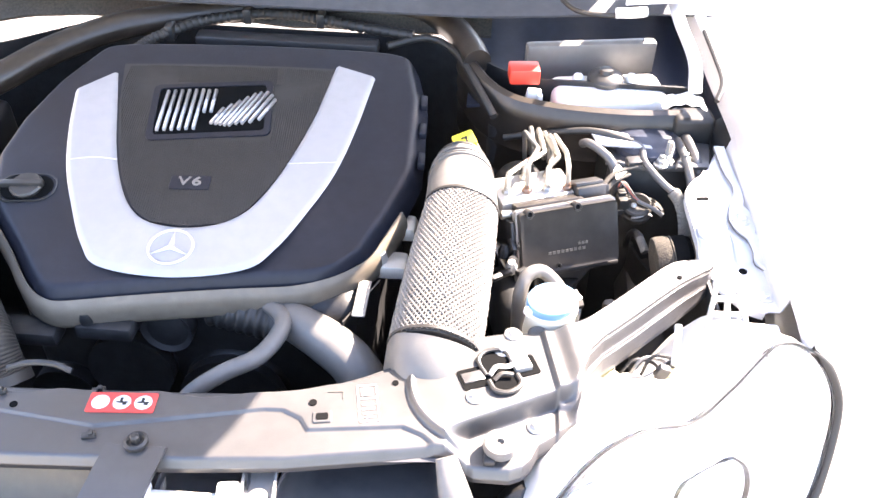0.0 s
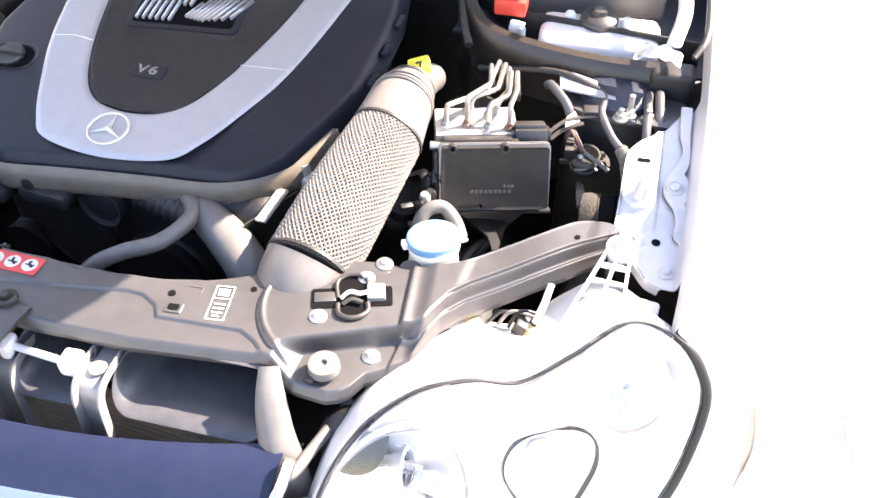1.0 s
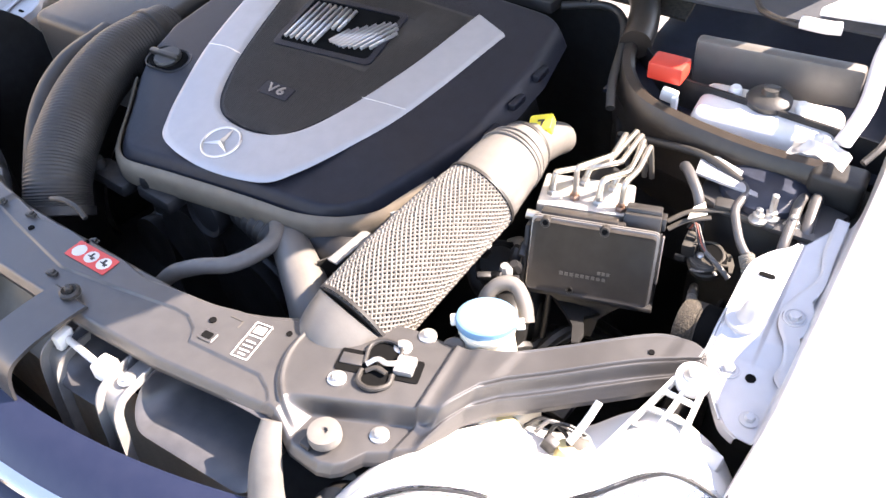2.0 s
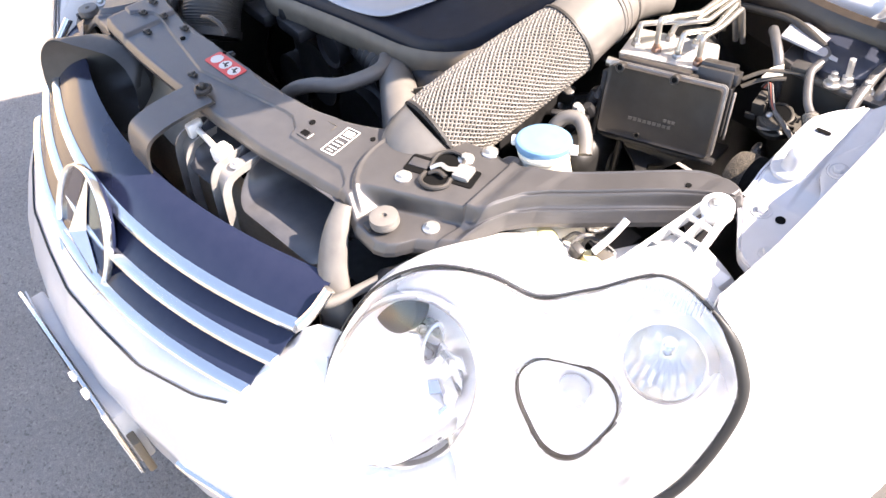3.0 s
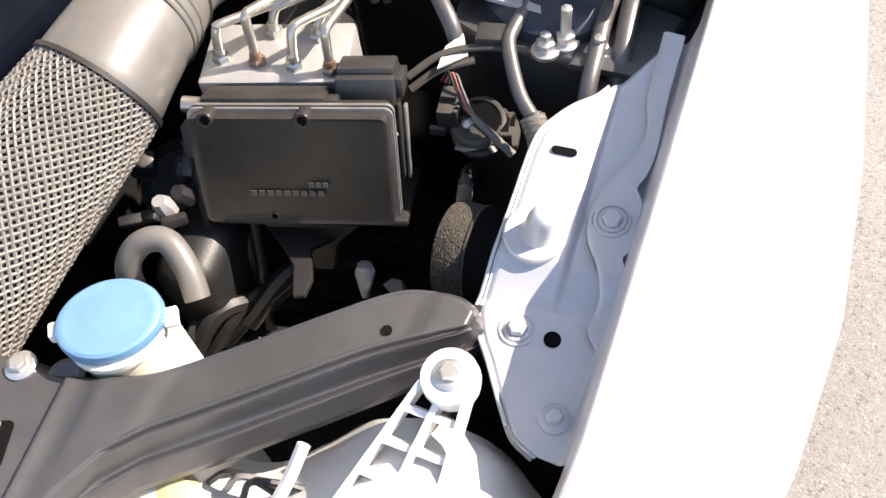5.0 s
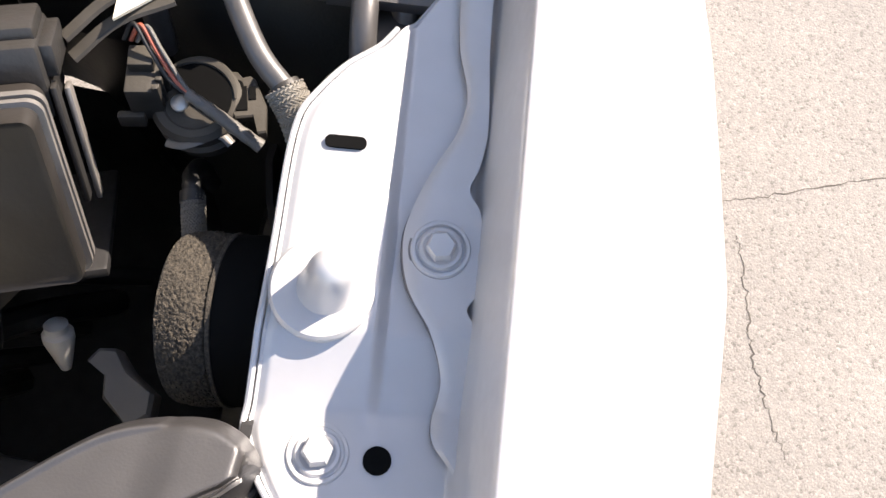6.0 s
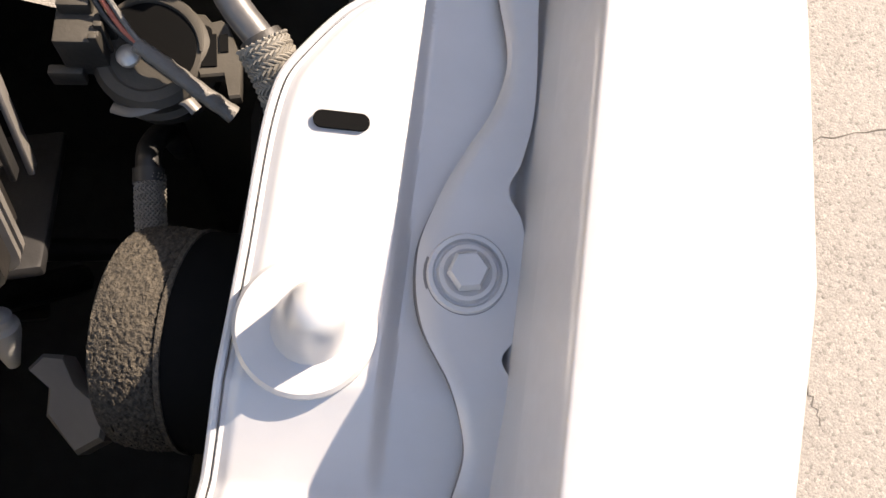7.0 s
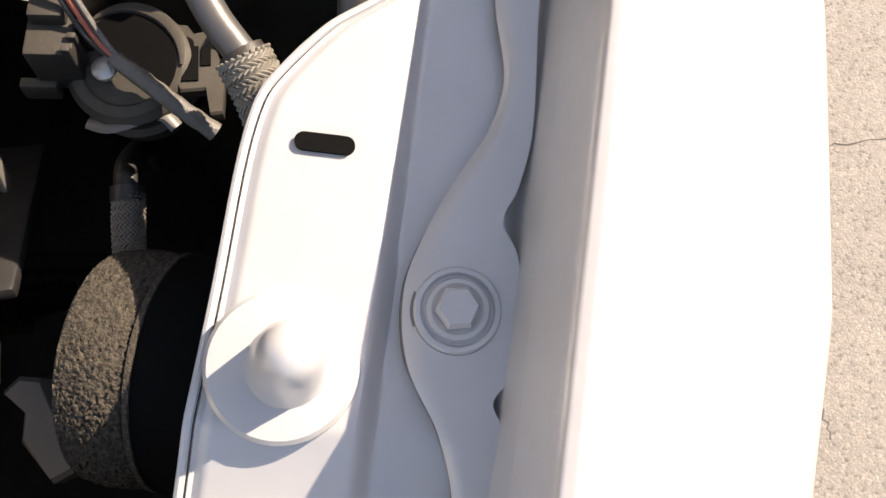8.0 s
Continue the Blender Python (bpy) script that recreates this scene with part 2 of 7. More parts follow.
M_AMBER = mat("yellowed_plastic", (0.62, 0.52, 0.26), 0.4, 0.0, 0.1, (0.5, 0.44, 0.3), var=0.15, bump=0.1)
M_SLEEVE_IN = mat("sleeve_core", (0.03, 0.026, 0.022), 0.7, 0.0, 0.05, var=0.2, bump=0.1)
M_DUCT = mat("dusty_grey_duct_plastic", (0.112, 0.105, 0.097), 0.42, 0.0, 0.24, (0.24, 0.222, 0.196), var=0.12, bump=0.1)
M_WHITE = mat("white_plastic", (0.72, 0.71, 0.68), 0.4, 0.0, 0.1, (0.5, 0.45, 0.38), var=0.06, bump=0.05)
M_TANK = mat("milky_tank_plastic", (0.74, 0.70, 0.58), 0.42, 0.0, 0.1, (0.45, 0.38, 0.28), var=0.1, bump=0.05)
M_BLUE = mat("blue_cap_plastic", (0.10, 0.23, 0.37), 0.45, 0.0, 0.12, (0.26, 0.29, 0.31), var=0.08, bump=0.05)
M_FOAM = mat("coarse_foam", (0.050, 0.042, 0.032), 0.9, 0.0, 0.08, (0.17, 0.14, 0.10), grain=900, var=0.75, bump=1.0, bump_scale=1300, big=500)
M_RED = mat("red_label", (0.62, 0.06, 0.05), 0.4, var=0.06, bump=0.02)
M_REDBOX = mat("red_plastic", (0.60, 0.05, 0.03), 0.4, var=0.08, bump=0.05)
M_YELLOW = mat("yellow_label", (0.78, 0.66, 0.05), 0.45, var=0.08, bump=0.02)
M_PRINT = mat("white_print", (0.62, 0.60, 0.57), 0.5, var=0.1, bump=0.0)
M_PRINT_DIM = mat("worn_print", (0.080, 0.073, 0.064), 0.5, var=0.2, bump=0.0)
M_INK = mat("black_ink", (0.02, 0.02, 0.02), 0.5, var=0.1, bump=0.0)
# near-black without sheen, the shade of holes and gaps put into colour
M_VOID = mat("deep_black", (0.006, 0.006, 0.006), 0.9, var=0.1, bump=0.0, spec=0.05)
M_REFLECT = mat("vacuum_metal_reflector", (0.80, 0.80, 0.82), 0.36, 0.35, 0.0, var=0.02, bump=0.0)
M_FLUTE = mat("fluted_reflector", (0.78, 0.77, 0.75), 0.22, 0.9, 0.0, var=0.03, bump=0.0)
M_BEZEL = mat("lamp_bezel", (0.72, 0.72, 0.74), 0.27, 0.62, 0.0, var=0.02, bump=0.0)
M_HOUSING = mat("lamp_housing_plastic", (0.66, 0.65, 0.63), 0.45, 0.0, 0.1, var=0.05, bump=0.05)
M_WIRE = mat("grey_braided_wire", (0.125, 0.119, 0.110), 0.5, 0.0, 0.12, (0.16, 0.14, 0.12), var=0.25, bump=0.5, bump_scale=900)
M_WIRE_RED = mat("red_brown_wire", (0.40, 0.10, 0.06), 0.5, var=0.1, bump=0.1)
M_COWL = mat("blue_grey_cowl_plastic", (0.045, 0.05, 0.06), 0.5, 0.0, 0.2, (0.16, 0.16, 0.17), var=0.2, bump=0.2)
M_PIPE_GREY = mat("grey_alloy_pipe", (0.115, 0.112, 0.112), 0.40, 0.5, 0.1, (0.22, 0.20, 0.17), var=0.15, bump=0.1)
M_HOLDER = mat("pale_grey_plastic", (0.52, 0.51, 0.50), 0.4, 0.0, 0.1, (0.45, 0.41, 0.36), var=0.08, bump=0.1)
M_COPPER = mat("copper_nut", (0.32, 0.20, 0.14), 0.4, 0.7, 0.05, var=0.15, bump=0.1)
# brown raised so the slats look sunlit while they stand in shade
M_SLAT = mat("dusty_sunlit_fin", (0.40, 0.30, 0.20), 0.5, 0.3, 0.3, (0.22, 0.17, 0.115), var=0.2, bump=0.1)
M_WALL = mat("sand_render", (0.70, 0.57, 0.40), 0.9, var=0.12, bump=0.3, grain=3, big=0.5, bump_scale=60)


def glass(name, tint, rough=0.0):
    m = bpy.data.materials.new(name)
    m.use_nodes = True
    b = m.node_tree.nodes["Principled BSDF"]
    b.inputs["Base Color"].default_value = (*tint, 1)
    b.inputs["Transmission Weight"].default_value, b.inputs["Roughness"].default_value, b.inputs["IOR"].default_value = 1.0, rough, 1.35
    return m


M_GLASS = glass("clear_lens", (0.97, 0.98, 1.0))
M_BULB = glass("bulb_glass", (0.95, 0.97, 1.0), 0.05)


def ground_material():
    m = bpy.data.materials.new("weathered_asphalt")
    m.use_nodes = True
    nt = m.node_tree
    lk = nt.links.new
    b = nt.nodes["Principled BSDF"]
    tc = nt.nodes.new("ShaderNodeTexCoord")

    def noise_node(scale, detail):
        n = nt.nodes.new("ShaderNodeTexNoise")
        n.inputs["Scale"].default_value, n.inputs["Detail"].default_value = scale, detail
        n.inputs["Roughness"].default_value = 0.72
        lk(tc.outputs["Object"], n.inputs["Vector"])
        return n
    big, mid, fine = noise_node(1.3, 5), noise_node(95, 4), noise_node(430, 8)
    ramp = nt.nodes.new("ShaderNodeValToRGB")
    ramp.color_ramp.elements[0].position, ramp.color_ramp.elements[0].color = 0.34, (0.165, 0.156, 0.146, 1)
    ramp.color_ramp.elements[1].position, ramp.color_ramp.elements[1].color = 0.66, (0.350, 0.330, 0.306, 1)
    lk(fine.outputs["Fac"], ramp.inputs[0])
    mix = nt.nodes.new("ShaderNodeMix")
    mix.data_type, mix.blend_type = "RGBA", "MULTIPLY"
    mix.inputs["Factor"].default_value = 0.85
    lk(ramp.outputs[0], mix.inputs["A"])
    r2 = nt.nodes.new("ShaderNodeValToRGB")
    r2.color_ramp.elements[0].position, r2.color_ramp.elements[0].color = 0.38, (0.64, 0.625, 0.61, 1)
    r2.color_ramp.elements[1].position, r2.color_ramp.elements[1].color = 0.60, (1.0, 0.98, 0.95, 1)
    add = nt.nodes.new("ShaderNodeMath")
    add.operation = "MULTIPLY_ADD"
    add.inputs[1].default_value = 0.5
    lk(mid.outputs["Fac"], add.inputs[0])
    half = nt.nodes.new("ShaderNodeMath")
    half.operation = "MULTIPLY"
    half.inputs[1].default_value = 0.5
    lk(big.outputs["Fac"], half.inputs[0])
    lk(half.outputs[0], add.inputs[2])
    lk(add.outputs[0], r2.inputs[0])
    lk(r2.outputs[0], mix.inputs["B"])
    # cracks: edges of large warped cells
    warp = nt.nodes.new("ShaderNodeMix")
    warp.data_type = "RGBA"
    warp.inputs["Factor"].default_value = 0.12
    wn = noise_node(7, 4)
    lk(tc.outputs["Object"], warp.inputs["A"])
    lk(wn.outputs["Color"], warp.inputs["B"])
    vor = nt.nodes.new("ShaderNodeTexVoronoi")
    vor.feature = "DISTANCE_TO_EDGE"
    vor.inputs["Scale"].default_value = 1.25
    lk(warp.outputs["Result"], vor.inputs["Vector"])
    crack = nt.nodes.new("ShaderNodeMapRange")
    crack.inputs["From Min"].default_value, crack.inputs["From Max"].default_value = 0.0, 0.004
    lk(vor.outputs["Distance"], crack.inputs["Value"])
    dark = nt.nodes.new("ShaderNodeMix")
    dark.data_type = "RGBA"
    part_only = noise_node(0.9, 2)
    keep = nt.nodes.new("ShaderNodeMapRange")
    keep.inputs["From Min"].default_value, keep.inputs["From Max"].default_value = 0.24, 0.30
    lk(part_only.outputs["Fac"], keep.inputs["Value"])
    both = nt.nodes.new("ShaderNodeMath")
    both.operation = "MAXIMUM"
    lk(crack.outputs[0], both.inputs[0])
    lk(keep.outputs[0], both.inputs[1])
    lk(both.outputs[0], dark.inputs["Factor"])
    dark.inputs["A"].default_value = (0.12, 0.10, 0.085, 1)
    stone = nt.nodes.new("ShaderNodeTexVoronoi")
    stone.inputs["Scale"].default_value = 235
    lk(tc.outputs["Object"], stone.inputs["Vector"])
    sep = nt.nodes.new("ShaderNodeSeparateColor")
    lk(stone.outputs["Color"], sep.inputs[0])
    pick = nt.nodes.new("ShaderNodeValToRGB")
    pick.color_ramp.interpolation = "CONSTANT"
    pick.color_ramp.elements[0].position, pick.color_ramp.elements[0].color = 0.0, (0.22, 0.21, 0.20, 1)
    pick.color_ramp.elements[1].position, pick.color_ramp.elements[1].color = 0.07, (0.95, 0.95, 0.95, 1)
    for at_, col in ((0.45, (1.06, 1.04, 1.02, 1)), (0.78, (0.80, 0.79, 0.78, 1)), (0.94, (1.45, 1.42, 1.38, 1))):
        pick.color_ramp.elements.new(at_).color = col
    lk(sep.outputs[0], pick.inputs[0])
    pebble = nt.nodes.new("ShaderNodeMix")
    pebble.data_type, pebble.blend_type = "RGBA", "MULTIPLY"
    pebble.inputs["Factor"].default_value = 0.42
    lk(mix.outputs["Result"], pebble.inputs["A"])
    lk(pick.outputs[0], pebble.inputs["B"])
    lk(pebble.outputs["Result"], dark.inputs["B"])
    lk(dark.outputs["Result"], b.inputs["Base Color"])
    b.inputs["Roughness"].default_value = 0.92
    bp = nt.nodes.new("ShaderNodeBump")
    bp.inputs["Strength"].default_value, bp.inputs["Distance"].default_value = 0.32, 0.0012
    lk(fine.outputs["Fac"], bp.inputs["Height"])
    bp2 = nt.nodes.new("ShaderNodeBump")
    bp2.inputs["Strength"].default_value, bp2.inputs["Distance"].default_value = 0.3, 0.003
    bp2.invert = True
    lk(stone.outputs["Distance"], bp2.inputs["Height"])
    lk(bp.outputs["Normal"], bp2.inputs["Normal"])
    lk(bp2.outputs["Normal"], b.inputs["Normal"])
    return m


M_GROUND = ground_material()

# ---- bolts on shared meshes ----
def bolt_mesh(name, r, material, washer=2.0):
    bm = mesh_bm()
    lathe(bm, [(r * washer, 0.0), (r * washer, r * 0.25), (r * washer * 0.85, r * 0.4), (r * 1.1, r * 0.45)], n=20)
    lathe(bm, [(r, r * 0.4), (r, r * 1.0), (r * 0.82, r * 1.2), (r * 0.45, r * 1.22)], n=6)
    return shared(name, bm, material)


BOLT_L = bolt_mesh("bolt_large", 0.0056, M_BOLT, 1.75)
BOLT_PAINT = bolt_mesh("bolt_painted", 0.0053, M_SILVER_IN, 1.75)


def ring_bolt_mesh():
    bm = mesh_bm()
    lathe(bm, [(0.0115, -0.001), (0.0115, 0.0004), (0.0110, 0.0012), (0.0098, 0.0012), (0.0092, 0.0001), (0.0086, 0.0003), (0.0080, 0.0018), (0.0068, 0.0020), (0.0058, 0.0014)], n=40)
    lathe(bm, [(0.0059, 0.0014), (0.0059, 0.0046), (0.0050, 0.0058), (0.0022, 0.0060)], n=6)
    return shared("bolt_ring", bm, M_SILVER_IN)


BOLT_RING = ring_bolt_mesh()


def bolt(me, at, parent, z_axis=(0, 0, 1), label="", turn=0.3):
    return piece("bolt", me, axes(at, (math.cos(turn), math.sin(turn), 0.01), z_axis), parent, label)

# ---- setting ----
bm = mesh_bm()
bmesh.ops.create_grid(bm, x_segments=8, y_segments=8, size=150)
ground = part("ground", bm, M_GROUND, None, "weathered sandy-grey asphalt with fine cracks", bend=False)
tagged(ground, category="ground", kind="structure")
random.seed(5)
for run in (((1.135, 1.42), (1.146, 1.388), (1.158, 1.30), (1.163, 1.25), (1.175, 1.20), (1.194, 1.144), (1.215, 1.09)), ((1.10, 1.47), (1.169, 1.497), (1.258, 1.534), (1.369, 1.579), (1.50, 1.61))):
    bm = mesh_bm()
    line = [q + V(random.uniform(-0.004, 0.004), random.uniform(-0.004, 0.004), 0) for q in spline([(x, y, 0.0006) for x, y in run], 9)]
    tube(bm, line, lambda t: 0.0004 + 0.0010 * math.sin(math.pi * t) * (0.6 + 0.4 * math.sin(37 * t)), 6, 1, flat=0.4)
    part("crack", bm, M_CRACK, ground)
bm = mesh_bm()
box(bm, (-9.0, 0.0, 1.5), (0.3, 60.0, 3.0), r=0.02)
tagged(part("wall_west", bm, M_WALL, None, "plain sand-coloured rendered yard wall"), category="wall", kind="structure")


# ---- wings and the rails inside them, one each side ----
def ridge_x(y):
    return table(y, (0.60, 0.750), (0.74, 0.747), (1.05, 0.719), (1.14, 0.708), (1.5, 0.67), (1.9, 0.64))


def ridge_z(y):
    return table(y, (0.60, 0.834), (0.87, 0.865), (1.2, 0.906), (1.9, 0.97))


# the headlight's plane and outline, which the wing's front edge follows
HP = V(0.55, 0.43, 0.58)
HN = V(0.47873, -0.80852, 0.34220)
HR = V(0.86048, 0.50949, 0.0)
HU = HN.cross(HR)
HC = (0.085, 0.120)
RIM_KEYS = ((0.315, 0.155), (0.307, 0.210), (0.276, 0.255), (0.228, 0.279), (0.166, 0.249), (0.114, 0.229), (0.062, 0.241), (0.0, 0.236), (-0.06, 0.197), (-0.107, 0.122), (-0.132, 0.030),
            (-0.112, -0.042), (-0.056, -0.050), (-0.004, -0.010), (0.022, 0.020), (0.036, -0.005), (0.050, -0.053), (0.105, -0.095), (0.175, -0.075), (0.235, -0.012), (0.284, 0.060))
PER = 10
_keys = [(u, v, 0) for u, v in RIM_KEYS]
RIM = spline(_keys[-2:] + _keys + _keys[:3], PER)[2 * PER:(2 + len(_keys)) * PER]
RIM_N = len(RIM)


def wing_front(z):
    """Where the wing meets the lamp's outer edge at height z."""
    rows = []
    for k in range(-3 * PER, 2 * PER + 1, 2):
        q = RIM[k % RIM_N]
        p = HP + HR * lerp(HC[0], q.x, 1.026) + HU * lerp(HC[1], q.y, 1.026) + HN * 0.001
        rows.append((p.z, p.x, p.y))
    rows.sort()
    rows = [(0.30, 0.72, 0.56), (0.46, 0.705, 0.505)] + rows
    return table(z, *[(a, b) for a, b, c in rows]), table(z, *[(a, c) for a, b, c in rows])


def wing_section(y):
    rx, rz = ridge_x(y), ridge_z(y)
    xm = table(y, (0.60, 0.796), (0.66, 0.818), (0.75, 0.858), (0.84, 0.877), (0.95, 0.876), (1.08, 0.856), (1.2, 0.829), (1.5, 0.760), (1.9, 0.72))
    pts = [(rx - 0.0062, rz - 0.030), (rx - 0.0030, rz - 0.012), (rx - 0.0012, rz - 0.0022), (rx + 0.0012, rz), (rx + 0.008, rz + 0.0002), (lerp(rx, xm, 0.175), rz - 0.003),
           (lerp(rx, xm, 0.285), rz - 0.021), (lerp(rx, xm, 0.46), rz - 0.059), (lerp(rx, xm, 0.70), rz - 0.114), (lerp(rx, xm, 0.93), rz - 0.170), (lerp(rx, xm, 0.985), rz - 0.225), (xm, rz - 0.27), (xm - 0.012, 0.45), (xm - 0.04, 0.30)]
    arch = 0.30 + math.sqrt(max(0.0, 0.31 ** 2 - (y - 1.30) ** 2)) if abs(y - 1.30) < 0.31 else 0.0
    return spline([(x, max(z, arch), 0) for x, z in pts], 5)


def shelf_z(y, x=0.68):
    """The rail's top: a low and a high level with a slanted step between them."""
    low, high = 0.7975 + 0.05 * (y - 0.78), 0.808 + 0.146 * (y - 0.8)
    k = (y - 0.8100 - 0.17 * (x - 0.656)) / 0.026
    k = min(1.0, max(0.0, k))
    return lerp(low, high, 0.9 * k + 0.1 * k * k * (3 - 2 * k))


def groove_x(y):
    return 0.695 - 0.12 * (y - 0.843)


def rail_left(y):
    return flow(y, (0.732, 0.722), (0.737, 0.708), (0.745, 0.699), (0.776, 0.674), (0.785, 0.666), (0.797, 0.658), (0.803, 0.6555), (0.812, 0.6550), (0.840, 0.6530), (0.870, 0.6505), (0.905, 0.6470), (0.922, 0.6470), (0.930, 0.6495), (0.948, 0.660), (0.962, 0.673), (1.02, 0.700))


def rail_z(x, y):
    z = shelf_z(y, x)
    gx, rx = groove_x(y), ridge_x(y)
    z -= 0.0055 * smooth(gx - 0.003, gx + 0.003, x) * smooth(0.80, 0.85, y)
    w = smooth(rx - 0.0135, rx - 0.0015, x)
    z = lerp(z, ridge_z(y) - 0.012, w ** 1.3)
    return z


FAR_SIDE = Matrix.Translation((0, 0.47, 0.80)) @ pose(0, 0, 0, 0, -5.5, 5) @ Matrix.Translation((0, -0.47, -0.80))


def build_side(s):
    wing = thing("front_wing", (0.8 * s, 1.0, 0.3), "silver painted front wing with rolled inner edge", "wing", "front wings")
    bm = mesh_bm()

    def skin(u, v):
        y = lerp(0.662, 1.85, u)
        sec = wing_section(y)
        p = sec[round(v * (len(sec) - 1))]
        start = wing_section(0.662)[round(v * (len(sec) - 1))]
        lip = min(0.0, start.x - ridge_x(0.662) - 0.001)
        ex, ey = wing_front(0.83 if lip < 0 else p.y)
        yy = y + (ey - 0.662) * (1 - u) ** 6
        xx = p.x + (ex + lip - start.x) * (1 - u) ** 9
        return (xx * s, yy, p.y)
    sheet(bm, 90, 65, skin, -0.0015 * s)
    part("outer_skin", bm, M_SILVER, wing)
    # bolted flange with a wavy inner rim
    bm = mesh_bm()

    def flange(u, v):
        y = lerp(0.772, 1.02, u)
        xl = flow(y, (0.772, 0.735), (0.800, 0.733), (0.812, 0.722), (0.833, 0.7215), (0.848, 0.7135), (0.863, 0.7015), (0.880, 0.6965), (0.894, 0.698), (0.912, 0.7035), (0.928, 0.7095), (0.945, 0.7105), (0.968, 0.7025), (1.02, 0.695))
        xr = flow(y, (0.772, 0.742), (0.80, 0.738), (0.832, 0.7335), (0.838, 0.7305), (0.846, 0.7315), (0.852, 0.7280), (0.857, 0.7245), (0.864, 0.7275), (0.88, 0.7270), (0.896, 0.7225), (0.9035, 0.7170), (0.913, 0.7190), (0.93, 0.7195), (0.968, 0.7135), (1.02, 0.708))
        x = lerp(xl, max(xr, xl + 0.002), v)
        z = shelf_z(y, x) - 0.004 * smooth(0.80, 0.85, y) + 0.0034 - 0.0010 * smooth(0.1, 0.0, v)
        return (x * s, y, z)
    sheet(bm, 150, 10, flange, 0.0024 * s)
    part("inner_flange", bm, M_SILVER_IN, wing)
    # grey bead stands in for the shadow line under the flange
    bm = mesh_bm()
    seam = []
    for k in range(100):
        p = flange((k + 0.5) / 100, 0.0)
        seam.append(V(p[0] - 0.0007 * s, p[1], p[2] - 0.0016))
    tube(bm, seam, 0.0008, 6, 1)
    part("gap_shade", bm, M_GAP_SHADE, wing, "grey line along the flange, the gap's shadow put in as colour")
    # grey ring stands in for the shadow round the washer
    bm = mesh_bm()
    lathe(bm, [(0.0106, -0.0004), (0.0122, -0.0004), (0.0123, 0.0006), (0.0115, 0.0008)], axes((0.7105 * s, 0.8775, shelf_z(0.8775) + 0.0010), (1, 0, 0), (0, -0.14, 1)), 36, False)
    part("washer_shade", bm, M_GAP_SHADE, wing)
    bolt(BOLT_RING, (0.7105 * s, 0.8775, shelf_z(0.8775) + 0.0018), wing, (0, -0.14, 1))

    rail = thing("inner_wing_rail", (0.68 * s, 0.85, 0.75), "silver painted inner wing rail with slot, holes and bolts", "body rail", "inner rails")
    bm = mesh_bm()

    def shelf(u, v):
        y = lerp(0.7325, 1.02, v)
        xl, xr = rail_left(y), ridge_x(y) - 0.003
        if u < 0.12:
            k = u / 0.12
            return ((xl - 0.003 * (1 - k) ** 0.5) * s, y, rail_z(xl, y) - 0.013 * (1 - k) - 0.0006)
        k = (u - 0.12) / 0.88
        x = lerp(xl, xr, k)
        return (x * s, y, rail_z(x, y) - 0.0018 * smooth(0.05, 0.0, k))
    sheet(bm, 110, 170, shelf, 0.0015 * s)
    part("pressing", bm, M_SILVER_IN, rail, angle=22)
    bm = mesh_bm()
    tube(bm, [V((rail_left(y) - 0.0025) * s, y, shelf_z(y, rail_left(y)) - 0.0014) for y in [0.742 + 0.0025 * k for k in range(92)]], 0.0013, 8, 1)
    part("folded_edge", bm, M_SILVER_IN, rail)
    # slot and hole are black plates that put the openings' shade into colour
    bm = mesh_bm()
    prism(bm, rounded(0.0165, 0.0052, 0.0026, 5), 0, 0.0012, axes((0.6655 * s, 0.9135, shelf_z(0.9135) + 0.0002), (1, 0.12 * s, 0), (0, -0.146, 1)))
    part("slot", bm, M_VOID, rail)
    bm = mesh_bm()
    lathe(bm, [(0.0052, 0), (0.0052, 0.0012)], axes((0.7035 * s, 0.8, shelf_z(0.8) - 0.0002), (1, 0, 0), (0, 0, 1)), 20)
    part("hole", bm, M_VOID, rail)
    bolt(BOLT_RING, (0.682 * s, 0.7985, shelf_z(0.7985) - 0.0004), rail)
    bolt(BOLT_PAINT, (0.7225 * s, 0.756, shelf_z(0.756)), rail)
    stop = thing("bonnet_stop", (0.664 * s, 0.853, 0.81), "pale conical bonnet rest buffer on a round foot", "buffer", "bonnet stops")
    m = axes((0.6705 * s, 0.8535, shelf_z(0.855) + 0.0005), (1, 0, 0), (0.05 * s, -0.16, 1))
    mc = axes((0.6720 * s, 0.8540, shelf_z(0.855) + 0.0005), (1, 0, 0), (0.13 * s, -0.05, 1))
    bm = mesh_bm()
    lathe(bm, [(0.0190, -0.005), (0.0197, 0.0), (0.0195, 0.0026), (0.0184, 0.0038), (0.0140, 0.0042)], m, 40)
    part("foot", bm, M_SILVER_IN, stop)
    bm = mesh_bm()
    lathe(bm, [(0.0112, 0.003), (0.0098, 0.006), (0.0092, 0.012), (0.0086, 0.018), (0.0074, 0.0230), (0.0054, 0.0262), (0.0028, 0.0276), (0.0010, 0.0279)], mc, 32)
    part("cone", bm, M_SILVER_IN, stop)
    if s < 0:
        for e in (wing, rail, stop):
            e.matrix_basis = FAR_SIDE @ e.matrix_basis


build_side(1)
build_side(-1)


